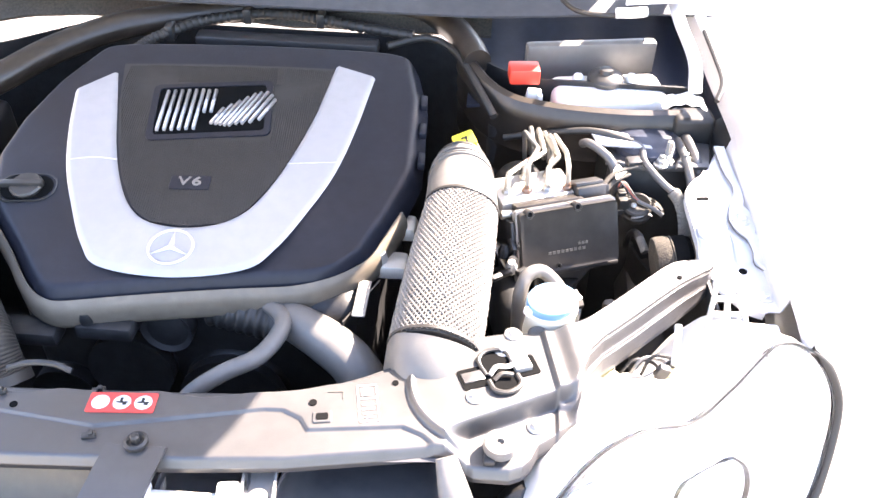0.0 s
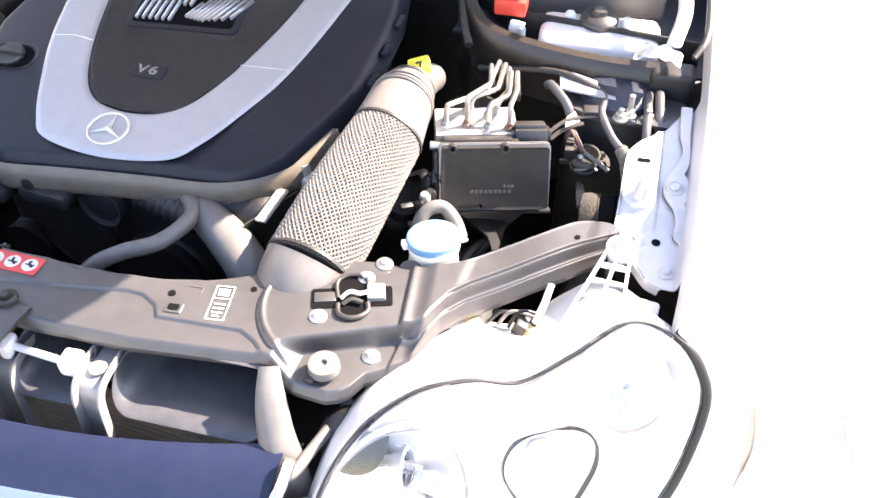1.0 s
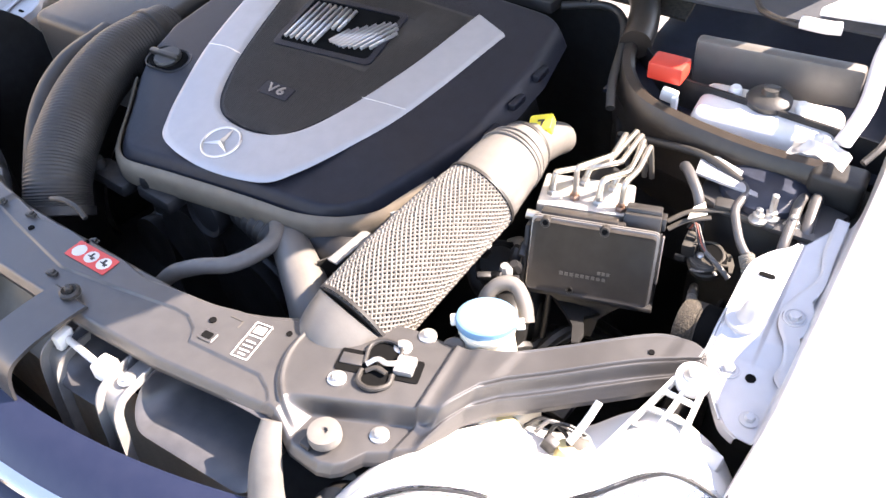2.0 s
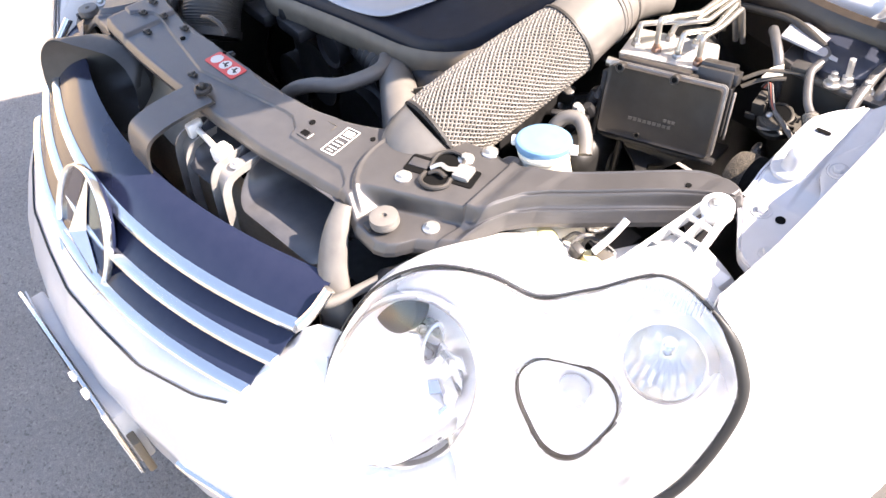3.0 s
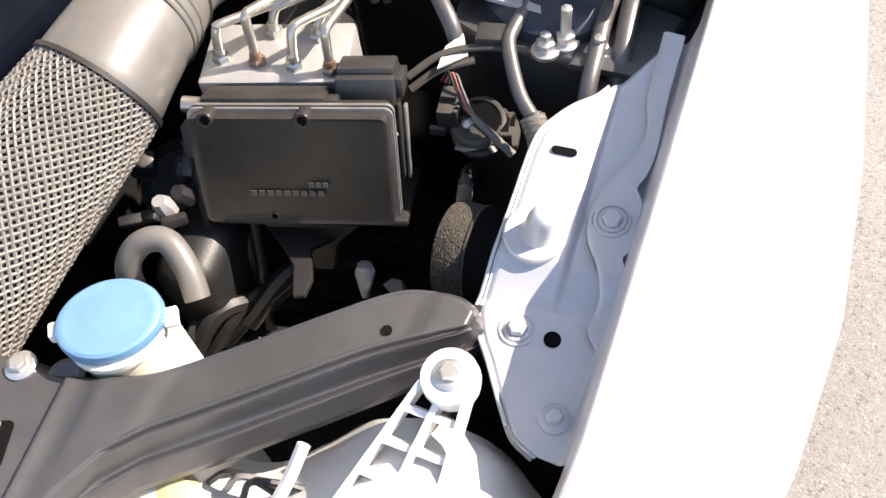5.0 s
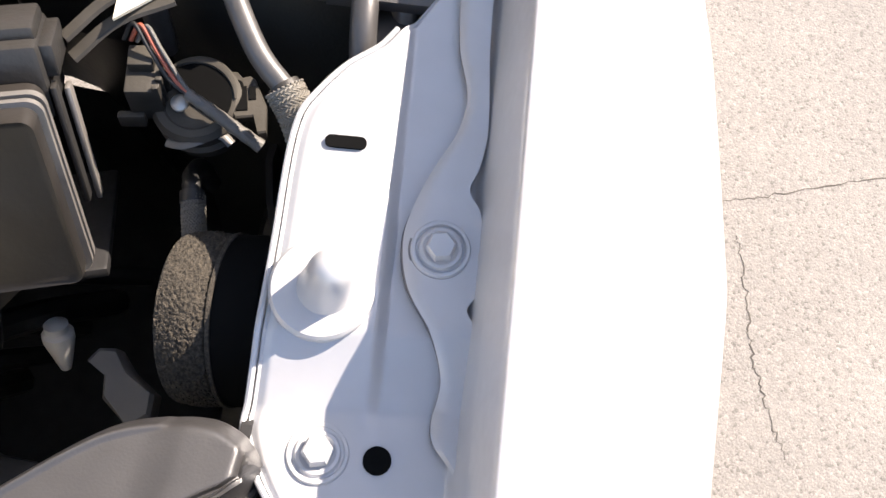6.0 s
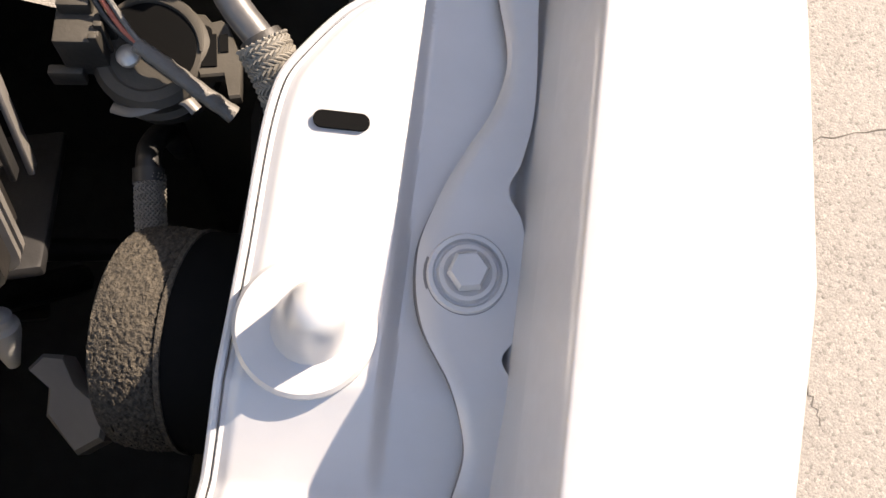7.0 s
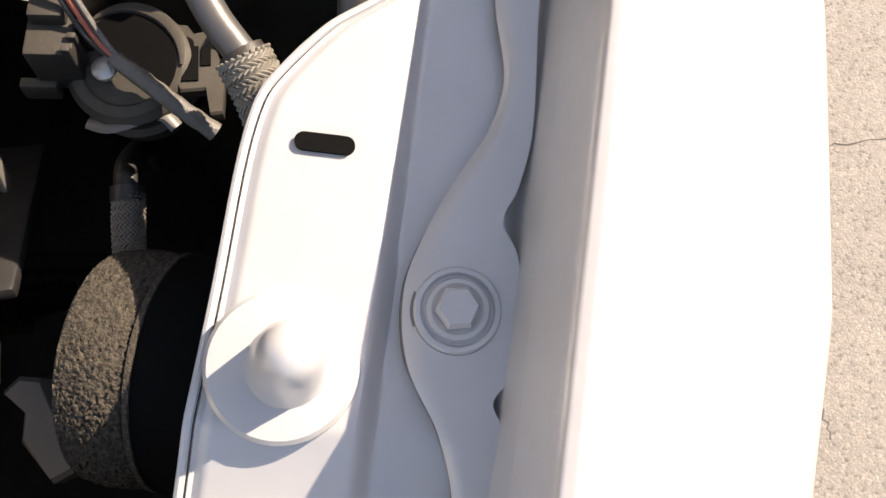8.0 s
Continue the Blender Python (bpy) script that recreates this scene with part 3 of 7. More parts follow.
def wheel_at(s, y):
    w = thing("road_wheel", (0.80 * s, y, 0.0), "black road tyre on a silver spoked alloy rim", "wheel", "front wheels")
    m = axes((0.700 * s, y, 0.325), (0, 1, 0), (s, 0, 0))
    bm = mesh_bm()
    lathe(bm, [(0.21, -0.10), (0.27, -0.112), (0.312, -0.10), (0.325, -0.07), (0.325, 0.07), (0.312, 0.10), (0.27, 0.112), (0.21, 0.10)], m, 48, False)
    part("tyre", bm, M_RUBBER, w)
    bm = mesh_bm()
    lathe(bm, [(0.212, -0.10), (0.218, 0.10), (0.205, 0.10), (0.195, 0.05), (0.19, -0.08)], m, 48, False)
    lathe(bm, [(0.045, 0.04), (0.045, 0.075), (0.02, 0.08)], m, 24)
    for k in range(7):
        box(bm, (0.12, 0, 0.055), (0.17, 0.035, 0.02), m @ pose(0, 0, 0, 0, 0, 360 * k / 7), 0.006)
    part("rim", bm, M_ALU, w)


wheel_at(1, 1.02)
wheel_at(-1, 1.02)


# ---- engine bay shell: added near-black panels, the bay's shade in their colour ----
shell = thing("engine_bay_shell", (0, 0.9, 0.25), "near-black engine bay walls, floor and bulkhead added to close the bay", "body shell", kind="structure")
bm = mesh_bm()
box(bm, (0, 0.85, 0.26), (1.36, 0.85, 0.02), r=0.005)
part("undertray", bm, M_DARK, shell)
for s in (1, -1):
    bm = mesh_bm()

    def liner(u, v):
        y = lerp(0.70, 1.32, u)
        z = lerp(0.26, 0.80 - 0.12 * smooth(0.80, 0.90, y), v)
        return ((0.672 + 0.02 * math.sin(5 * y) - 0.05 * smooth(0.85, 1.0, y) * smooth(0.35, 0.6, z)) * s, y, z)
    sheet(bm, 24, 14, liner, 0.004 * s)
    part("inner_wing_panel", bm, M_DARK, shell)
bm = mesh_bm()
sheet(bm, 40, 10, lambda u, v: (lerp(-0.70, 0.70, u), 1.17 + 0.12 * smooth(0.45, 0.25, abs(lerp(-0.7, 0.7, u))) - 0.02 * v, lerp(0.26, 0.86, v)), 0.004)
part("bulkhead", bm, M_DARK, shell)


# ---- radiator support: one pressed panel across the nose, with arms to the rails ----
def sup_front(x):
    a = abs(x)
    return table(a, (0.0, 0.452), (0.10, 0.458), (0.20, 0.468), (0.345, 0.495), (0.356, 0.494), (0.384, 0.484), (0.420, 0.484), (0.433, 0.490), (0.441, 0.499), (0.449, 0.518), (0.471, 0.535), (0.489, 0.549), (0.497, 0.580), (0.503, 0.602), (0.52, 0.628), (0.564, 0.669), (0.60, 0.705), (0.64, 0.748), (0.655, 0.767), (0.661, 0.778), (0.664, 0.788))


def sup_rear(x):
    a = abs(x)
    return flow(a, (0.0, 0.546), (0.10, 0.552), (0.19, 0.562), (0.25, 0.585), (0.30, 0.614), (0.36, 0.645), (0.41, 0.662), (0.46, 0.668), (0.50, 0.686), (0.54, 0.723), (0.58, 0.762), (0.61, 0.790), (0.628, 0.798), (0.645, 0.8005), (0.655, 0.798), (0.661, 0.794), (0.664, 0.790))


def sup_z(x, y):
    a = abs(x)
    f, r = sup_front(a), sup_rear(a)
    d_f, d_r = y - f, r - y
    z = 0.7985
    if a < 0.52:
        # front strip a step lower, rear rim a step lower
        step = table(a, (0, 0.492), (0.10, 0.514), (0.165, 0.529), (0.185, 0.530), (0.205, 0.521), (0.215, 0.507), (0.31, 0.520), (0.33, 0.512), (0.345, 0.500))
        z -= 0.0035 * smooth(step + 0.0016, step - 0.0016, y) * smooth(0.345, 0.335, a)
        rr = table(a, (0, 0.536), (0.05, 0.543), (0.10, 0.538), (0.16, 0.553), (0.25, 0.574), (0.30, 0.600), (0.34, 0.64))
        z -= 0.0030 * smooth(rr - 0.0015, rr + 0.0015, y) * smooth(0.34, 0.32, a)
        # raised plateau that holds the latch
        q = math.hypot((a - 0.400) / 0.092, (y - 0.585) / 0.088)
        plateau = max(smooth(1.02, 0.96, q), smooth(0.385, 0.40, a))
        z += 0.0055 * plateau
        z += 0.0018 * math.exp(-((q - 0.955) / 0.03) ** 2) * smooth(0.40, 0.37, a)
        # low platform in front of a steep wall
        wall = 0.5235 + 0.53 * (a - 0.37)
        low = smooth(wall + 0.0048, wall - 0.0048, y) * min(1.0, max(0.0, (a - 0.354) / 0.024))
        z = lerp(z, 0.7800 + 0.0035 * smooth(0.467, 0.471, a), low)
    # crease between plateau and arm, then the arm with its pressed steps
    crease = 0.471 - 0.20 * (y - 0.576)
    k = smooth(crease + 0.004, crease + 0.028, a) if a > 0.44 else 0.0
    if a > 0.44:
        z += 0.0055 * smooth(crease - 0.0035, crease, a) * (1 - smooth(crease, crease + 0.022, a)) * smooth(0.566, 0.574, y)
    if k > 0:
        w = max(r - f, 1e-4)
        t = min(d_f / w, (0.676 - a) / 0.05)
        arm = 0.7935 + 0.0035 * smooth(0.05, 0.11, t) + 0.0145 * smooth(0.185, 0.30, t) + 0.004 * smooth(0.52, 0.60, a)
        arm -= 0.0030 * math.exp(-((t - 0.335) / 0.020) ** 2) * smooth(0.500, 0.508, a)
        arm -= 0.0022 * math.exp(-((t - 0.150) / 0.020) ** 2) * smooth(0.500, 0.508, a)
        inner = smooth(0.385, 0.41, t) * smooth(0.93, 0.88, t) * smooth(0.505, 0.520, a) * smooth(0.640, 0.625, a)
        arm += 0.0020 * (1 - inner) * smooth(0.31, 0.36, t)
        z = lerp(z, arm, k)
    edge = min(d_f, d_r)
    z -= 0.011 * (1 - smooth(-0.002, 0.0085, edge)) ** 1.5
    return z


support = thing("radiator_support", (0, 0.52, 0.70), "dusty black pressed radiator support panel with two side arms", "radiator support")
bm = mesh_bm()


def sup_fall(x, p):
    """Past the middle the panel runs forward and steps down to its far latch."""
    a = max(0.0, -x)
    pad = 0.004 * smooth(0.160, 0.168, a) * smooth(0.238, 0.234, a)
    return V(p[0], p[1] - 0.115 * a, p[2] + pad - 0.034 * smooth(0.234, 0.246, a) - 0.15 * max(0.0, a - 0.246))


def sup_skin(u, v):
    x = lerp(-0.664, 0.12, u / 0.4) if u < 0.4 else lerp(0.12, 0.664, (u - 0.4) / 0.6)
    f, r = sup_front(x), sup_rear(x)
    e = 0.03
    if v < e:
        return sup_fall(x, (x, f - 0.0005, sup_z(x, f) - 0.007 * (1 - v / e)))
    if v > 1 - e:
        return sup_fall(x, (x, r + 0.0005, sup_z(x, r) - 0.012 * (v - 1 + e) / e))
    t = (v - e) / (1 - 2 * e)
    t = lerp(t, t * t * (3 - 2 * t), 0.45)
    y = lerp(f, r, t)
    return sup_fall(x, (x, y, sup_z(x, y)))


sheet(bm, 760, 150, sup_skin, 0.002)
part("panel", bm, M_SUPPORT, support, angle=60)


def on_sup(x, y, up=0.0):
    return sup_fall(x, (x, y, sup_z(x, y) + up))


for s in (1, -1):
    for bx, by in ((0.3815, 0.560), (0.4470, 0.546), (0.4085, 0.629), (0.4195, 0.656)):
        bolt(BOLT_L, on_sup(bx * s, by), support)
    bm = mesh_bm()
    lathe(bm, [(0.012, 0), (0.012, 0.0015), (0.009, 0.003), (0.004, 0.001)], Matrix.Translation(on_sup(0.448 * s, 0.662)), 24)
    part("plastic_rivet", bm, M_SUPPORT, support)
    # screwed rubber buffer
    m = Matrix.Translation(on_sup(0.4095 * s, 0.511)) @ Matrix.Diagonal((1.0, 1.0, 0.8, 1.0))
    bm = mesh_bm()
    lathe(bm, [(0.010, 0), (0.010, 0.006), (0.0165, 0.007), (0.0170, 0.010), (0.0165, 0.013), (0.0160, 0.0145), (0.0168, 0.016), (0.0160, 0.0205), (0.0135, 0.0215), (0.004, 0.0212), (0.003, 0.017)], m, 36)
    buf = part("rubber_buffer", bm, M_DUCT, support, "grey rubber screw buffer")
    bm = mesh_bm()
    box(bm, (-0.010, -0.014, 0.005), (0.012, 0.012, 0.009), m, 0.002)
    part("clip_foot", bm, M_BLACK, support)
    # bonnet latch; black plates put its cut-out's shade into colour
    m = axes(on_sup(0.405 * s, 0.597), (s, 0.42, 0), (0, 0, 1))
    latch = thing("bonnet_latch", m.translation, "black bonnet latch set in a cut-out with bright jaw", "latch", "bonnet latches")
    bm = mesh_bm()
    prism(bm, rounded(0.088, 0.028, 0.003), -0.001, 0.0012, m)
    part("pocket", bm, M_VOID, latch)
    bm = mesh_bm()
    prism(bm, rounded(0.034, 0.060, 0.009, cx=0.001), -0.001, 0.0016, m)
    part("pocket_cross", bm, M_VOID, latch)
    bm = mesh_bm()
    tube(bm, [m @ V(-0.015, -0.002, 0.002), m @ V(-0.016, 0.020, 0.003), m @ V(-0.006, 0.029, 0.004), m @ V(0.008, 0.029, 0.004), m @ V(0.017, 0.022, 0.003), m @ V(0.018, 0.010, 0.002)], 0.0024, 8)
    part("upper_rim", bm, M_BLACK, latch)
    bm = mesh_bm()
    tube(bm, [m @ V(-0.015, -0.010, 0.002), m @ V(-0.014, -0.024, 0.003), m @ V(-0.004, -0.031, 0.003), m @ V(0.008, -0.030, 0.003), m @ V(0.017, -0.022, 0.002), m @ V(0.017, -0.010, 0.002)], 0.0030, 8)
    part("hook", bm, M_RUBBER, latch)
    bm = mesh_bm()
    box(bm, (-0.029, 0.001, 0.0012), (0.024, 0.014, 0.003), m, 0.001)
    part("slide", bm, M_SUPPORT, latch)
    bm = mesh_bm()
    box(bm, (0.0265, 0.003, 0.003), (0.020, 0.022, 0.009), m, 0.002)
    part("striker_block", bm, M_BRACKET, latch)
    bm = mesh_bm()
    tube(bm, [m @ V(-0.012, -0.004, 0.004), m @ V(-0.002, 0.002, 0.008), m @ V(0.010, -0.002, 0.009), m @ V(0.026, 0.004, 0.008)], 0.0030, 8, flat=0.6)
    part("jaw", bm, M_BOLT, latch, "bright steel jaw")
    bm = mesh_bm()
    tube(bm, [m @ V(-0.010, -0.012, 0.004), m @ V(0.000, -0.008, 0.007), m @ V(0.012, -0.012, 0.006)], 0.0028, 8, flat=0.6)
    part("catch_lever", bm, M_RUBBER, latch)
for x, y in ((-0.212, 0.545), (-0.200, 0.520), (-0.164, 0.534), (-0.152, 0.4985), (-0.111, 0.536), (-0.018, 0.5485), (0.0, 0.480)):
    clip = axes(on_sup(x, y), (1, 0.3, 0), (0, 0, 1))
    bm = mesh_bm()
    box(bm, (0, 0, 0.002), (0.014, 0.007, 0.004), clip, 0.001)
    box(bm, (0.002, 0, 0.005), (0.005, 0.006, 0.004), clip, 0.001)
    part("retaining_clip", bm, M_BLACK, support)
bm = mesh_bm()
tube(bm, [V(-0.118, 0.556, 0.800), V(-0.095, 0.5605, 0.806), V(-0.070, 0.563, 0.804), V(-0.050, 0.560, 0.798)], 0.0035, 8)
part("cable_tie", bm, M_BLACK, support)
# holes as black plates, their inner shade put into colour, and prints
bm = mesh_bm()
prism(bm, rounded(0.020, 0.015, 0.003), -0.001, 0.0018, axes(on_sup(0.227, 0.523), (1, 0.15, 0), (0, 0, 1)), 0.001)
rim = part("square_hole_rim", bm, M_SUPPORT, support)
bm = mesh_bm()
prism(bm, rounded(0.0125, 0.0085, 0.002), 0.0014, 0.0024, axes(on_sup(0.227, 0.523), (1, 0.15, 0), (0, 0, 1)))
part("square_hole", bm, M_VOID, rim)
for x, y, r in ((0.214, 0.541, 0.0042), (0.296, 0.576, 0.0034), (-0.01, 0.536, 0.003), (-0.09, 0.520, 0.004), (0.617, 0.760, 0.0032)):
    bm = mesh_bm()
    lathe(bm, [(r, -0.001), (r, 0.0012)], Matrix.Translation(on_sup(x, y)), 16)
    part("round_hole", bm, M_VOID, support)
bm = mesh_bm()
for dx, dy, w, h in ((0.0, 0.010, 0.016, 0.0012), (0.0085, 0.005, 0.0012, 0.011)):
    prism(bm, rounded(w, h, 0.0004, 2, dx, dy), 0, 0.0006, axes(on_sup(0.236, 0.548, 0.0003), (1, 0.15, 0), (0, 0, 1)))
part("stamped_mark", bm, M_PRINT_DIM, support)
lab = axes(on_sup(0.271, 0.546, 0.0004), (1, 0.22, 0), (0, 0, 1))
bm = mesh_bm()
for w, h, cx, cy in ((0.0012, 0.048, -0.010, 0), (0.0012, 0.048, 0.010, 0), (0.020, 0.0012, 0, 0.024), (0.020, 0.0012, 0, -0.024), (0.020, 0.0012, 0, 0.006), (0.012, 0.010, 0, 0.015), (0.012, 0.0018, 0, -0.002), (0.012, 0.0018, 0, -0.008), (0.012, 0.0018, 0, -0.014), (0.008, 0.0018, 0, -0.019)):
    prism(bm, rounded(w, h, 0.0003, 2, cx, cy), 0, 0.0006, lab)
part("printed_label", bm, M_PRINT, support, "worn white printed label")
red = axes(on_sup(0.019, 0.522, 0.0006), (1, 0.07, 0), (0, 0, 1))
sign = thing("warning_label", red.translation, "red warning label with three white pictograms", "label")
bm = mesh_bm()
prism(bm, rounded(0.070, 0.026, 0.002), -0.0004, 0.0006, red)
part("backing", bm, M_RED, sign)
for k in (-1, 0, 1):
    bm = mesh_bm()
    lathe(bm, [(0.0092, 0), (0.0092, 0.0004)], red @ Matrix.Translation((0.022 * k, 0, 0.0006)), 24)
    disc = part("pictogram", bm, M_PRINT, sign)
    if k < 0:
        continue
    bm = mesh_bm()
    box(bm, (0.022 * k, 0, 0.0012), (0.012, 0.0016, 0.0005), red @ pose(0, 0, 0, 0, 0, 0), 0)
    box(bm, (0.022 * k - 0.001, 0.0024, 0.0012), (0.003, 0.007, 0.0005), red, 0)
    box(bm, (0.022 * k + 0.003, -0.002, 0.0012), (0.004, 0.003, 0.0005), red, 0)
    part("pictogram_mark", bm, M_INK, disc)


# ---- engine cover ----
def cover_z(x, y):
    return 0.822 + 0.18 * (y - 0.742) - 0.10 * max(0, y - 1.02) ** 1.5 - 0.12 * (x - 0.01) ** 2


def cover_l(y):
    return table(y, (0.652, -0.115), (0.660, -0.142), (0.675, -0.160), (0.70, -0.178), (0.745, -0.205), (0.80, -0.242), (0.85, -0.268), (0.91, -0.282), (0.98, -0.272), (1.06, -0.246), (1.14, -0.205), (1.165, -0.16))


def cover_r(y):
    return table(y, (0.652, 0.150), (0.662, 0.192), (0.680, 0.222), (0.71, 0.246), (0.80, 0.270), (0.90, 0.302), (1.05, 0.306), (1.14, 0.290), (1.165, 0.25))


def cover_nose(x, y):
    """The front edge runs back towards the intake hose."""
    return y + (0.020 + 0.14 * min(0.36, max(0.0, x + 0.12))) * (1 - smooth(0.652, 0.85, y))


COVER_TURN = Matrix.Translation((0.004, 0.742, 0)) @ pose(0, 0, 0, 0, 0, 3.6) @ Matrix.Translation((-0.004, -0.742, 0))
cover = thing("engine_cover", (0.02, 0.9, 0.74), "dark moulded plastic engine cover with silver horseshoe trim", "engine cover")
bm = mesh_bm()


def cover_skin(u, v):
    a, b = (u * 2 - 1), (v * 2 - 1)
    a = math.sin(a * math.pi / 2) * 0.75 + a * 0.25
    y = lerp(0.652, 1.165, (math.sin(b * math.pi / 2) * 0.75 + b * 0.25 + 1) / 2)
    xl, xr = cover_l(y), cover_r(y)
    x = lerp(xl, xr, (a + 1) / 2)
    ds = [max(1e-5, q) for q in ((x - xl) * 0.85, (xr - x) * 0.85, (y - 0.652), (1.165 - y))]
    d = sum(q ** -3.0 for q in ds) ** (-1 / 3.0)
    z = cover_z(x, y) - 0.046 * (1 - smooth(-0.010, 0.020, d)) ** 1.15
    return (x, cover_nose(x, y), z)


sheet(bm, 110, 110, cover_skin, 0.003)
part("shell", bm, M_COVER, cover, angle=70)
# skirt below the rim, front and right side; dust and bounced light in its colour
rim_line = spline([(cover_l(y), y, 0) for y in (0.80, 0.745, 0.70, 0.675, 0.660, 0.652)] + [(x, 0.652, 0) for x in (-0.05, 0.02, 0.09, 0.150)] + [(cover_r(y), y, 0) for y in (0.662, 0.680, 0.71, 0.76, 0.80, 0.83)], 5)
bm = mesh_bm()


def skirt(u, v):
    i = round(u * (len(rim_line) - 1))
    p = rim_line[i]
    t = (rim_line[min(i + 1, len(rim_line) - 1)] - rim_line[max(i - 1, 0)]).normalized()
    out = V(t.y, -t.x, 0)
    a = table(v, (0, -0.004), (0.2, 0.0020), (0.45, 0.0045), (0.8, 0.0036), (1, -0.001))
    z = table(v, (0, -0.011), (0.2, -0.016), (0.45, -0.026), (0.8, -0.044), (1, -0.049))
    q = p + out * a
    return V(q.x, cover_nose(q.x, q.y), cover_z(p.x, p.y) + z)


sheet(bm, len(rim_line) - 1, 8, skirt, 0.002)
part("skirt", bm, M_SKIRT, cover, "pale brown lower skirt, dust and bounced light put into its colour")


def on_cover(x, y, up=0.0):
    return V(x, y, cover_z(x, y) + up)


def trim_out(y):
    return table(y, (0.683, 0.035), (0.688, 0.072), (0.700, 0.092), (0.725, 0.107), (0.75, 0.119), (0.80, 0.143), (0.872, 0.172), (0.95, 0.192), (1.03, 0.208), (1.085, 0.217))


def trim_in(y):
    return table(y, (0.777, 0.0), (0.779, 0.024), (0.785, 0.046), (0.797, 0.063), (0.812, 0.076), (0.86, 0.101), (0.92, 0.121), (1.0, 0.141), (1.10, 0.158))


bm = mesh_bm()


def horseshoe(u, v):
    """u from one tip round the front to the other, v from the inner to the outer rim."""
    tip_i, tip_o = V(0.158, 1.100, 0), V(0.217, 1.078, 0)
    ins = spline([(-0.158, 1.072, 0), (-0.140, 1.0, 0), (-0.120, 0.92, 0), (-0.100, 0.86, 0), (-0.076, 0.812, 0), (-0.046, 0.785, 0), (0.0, 0.776, 0), (0.046, 0.785, 0), (0.078, 0.812, 0), (0.102, 0.86, 0), (0.122, 0.92, 0), (0.142, 1.0, 0), tip_i], 10)
    outs = spline([(-0.208, 1.030, 0), (-0.196, 0.96, 0), (-0.176, 0.88, 0), (-0.148, 0.81, 0), (-0.118, 0.748, 0), (-0.086, 0.713, 0), (0.0, 0.699, 0), (0.086, 0.714, 0), (0.120, 0.750, 0), (0.150, 0.81, 0), (0.178, 0.88, 0), (0.199, 0.97, 0), tip_o], 10)
    k = u * (len(ins) - 1)
    i = min(int(k), len(ins) - 2)
    p = lerp(lerp(ins[i], ins[i + 1], k - i), lerp(outs[i], outs[i + 1], k - i), v)
    x, y = p.x + 0.010, p.y
    return (x, y, cover_z(x, y) + 0.0035 * smooth(0, 0.07, v) * smooth(1.0, 0.93, v) + 0.0008)


sheet(bm, 120, 16, horseshoe, -0.003)
trim = part("horseshoe_trim", bm, M_SATIN, cover, "satin silver horseshoe trim", angle=50)
# seam lines across the trim
for s in (1, -1):
    y = 0.893
    bm = mesh_bm()
    xa, xb = trim_in(y) * s + 0.012, trim_out(y) * s + 0.012
    tube(bm, [on_cover(xa, y - 0.004, 0.0042), on_cover((xa + xb) / 2, y, 0.0046), on_cover(xb, y + (0.004 if s > 0 else -0.004), 0.0040)], 0.0007, 6)
    part("seam", bm, M_BOLT, trim)
# ribbed panel between the arms
bm = mesh_bm()


def panel(u, v):
    y = lerp(0.777, 1.095, v)
    w = trim_in(y) - 0.0015
    x = lerp(-w, w, u) + 0.012
    return (x, y, cover_z(x, y) + 0.0012)


sheet(bm, 40, 40, panel, 0.003)
ribbed = part("ribbed_panel", bm, M_CARBON, cover, "dark finely ribbed centre panel")
bm = mesh_bm()
x = -0.145
while x < 0.150:
    y0 = 0.779
    while y0 < 1.085 and trim_in(y0) < abs(x) + 0.003:
        y0 += 0.004
    y1 = 1.090
    segs = [(y0, y1)]
    if -0.072 < x - 0.005 < 0.076:
        segs = [(y0, 0.932), (1.052, y1)]
    if -0.034 < x < 0.019:
        segs = [(y0, 0.839), (0.864, 0.932), (1.052, y1)]
    for a, b in segs:
        if b - a > 0.01:
            p, q = on_cover(x + 0.012, a, 0.0016), on_cover(x + 0.012, b, 0.0016)
            mid = on_cover(x + 0.012, (a + b) / 2, 0.0016)
            loops = [[c + V(-0.0009, 0, -0.001), c + V(-0.0006, 0, 0.0004), c + V(0.0006, 0, 0.0004), c + V(0.0009, 0, -0.001)] for c in (p, mid, q)]
            rings(bm, loops)
    x += 0.0030
tagged(part("fine_ribs", bm, M_CARBON, ribbed, bend=False), kind="stuff")
# window with cooling ribs
wm = axes(on_cover(0.004, 0.992, 0.0015), (1, 0.10, 0.018), (0, -0.18, 1))
bm = mesh_bm()
outer, inner = rounded(0.168, 0.116, 0.010), rounded(0.150, 0.098, 0.007)
loops = [[wm @ V(x, y, z) for x, y in o] for o, z in ((outer, -0.002), (outer, 0.0015), (inner, 0.0022), (inner, -0.001))]
rings(bm, loops, True, False)
part("window_surround", bm, M_COVER, cover)
bm = mesh_bm()
prism(bm, rounded(0.152, 0.100, 0.006), -0.002, 0.0004, wm)
part("window_floor", bm, M_VOID, cover)
fin = mesh_bm()
box(fin, (0, 0, 0.002), (0.0042, 1.0, 0.005), r=0.001)
fin_me = shared("cooling_fin", fin, M_SATIN)
for k in range(8):
    xx = -0.066 + 0.0098 * k
    ln = 0.082 - (0.036 if k > 5 else 0)
    piece("cooling_fin", fin_me, wm @ Matrix.Translation((xx, 0.0 + (0.016 if k > 5 else 0), 0.001)) @ pose(0, 0, 0, 0, 0, -5) @ Matrix.Diagonal((1, ln, 1, 1)), cover)
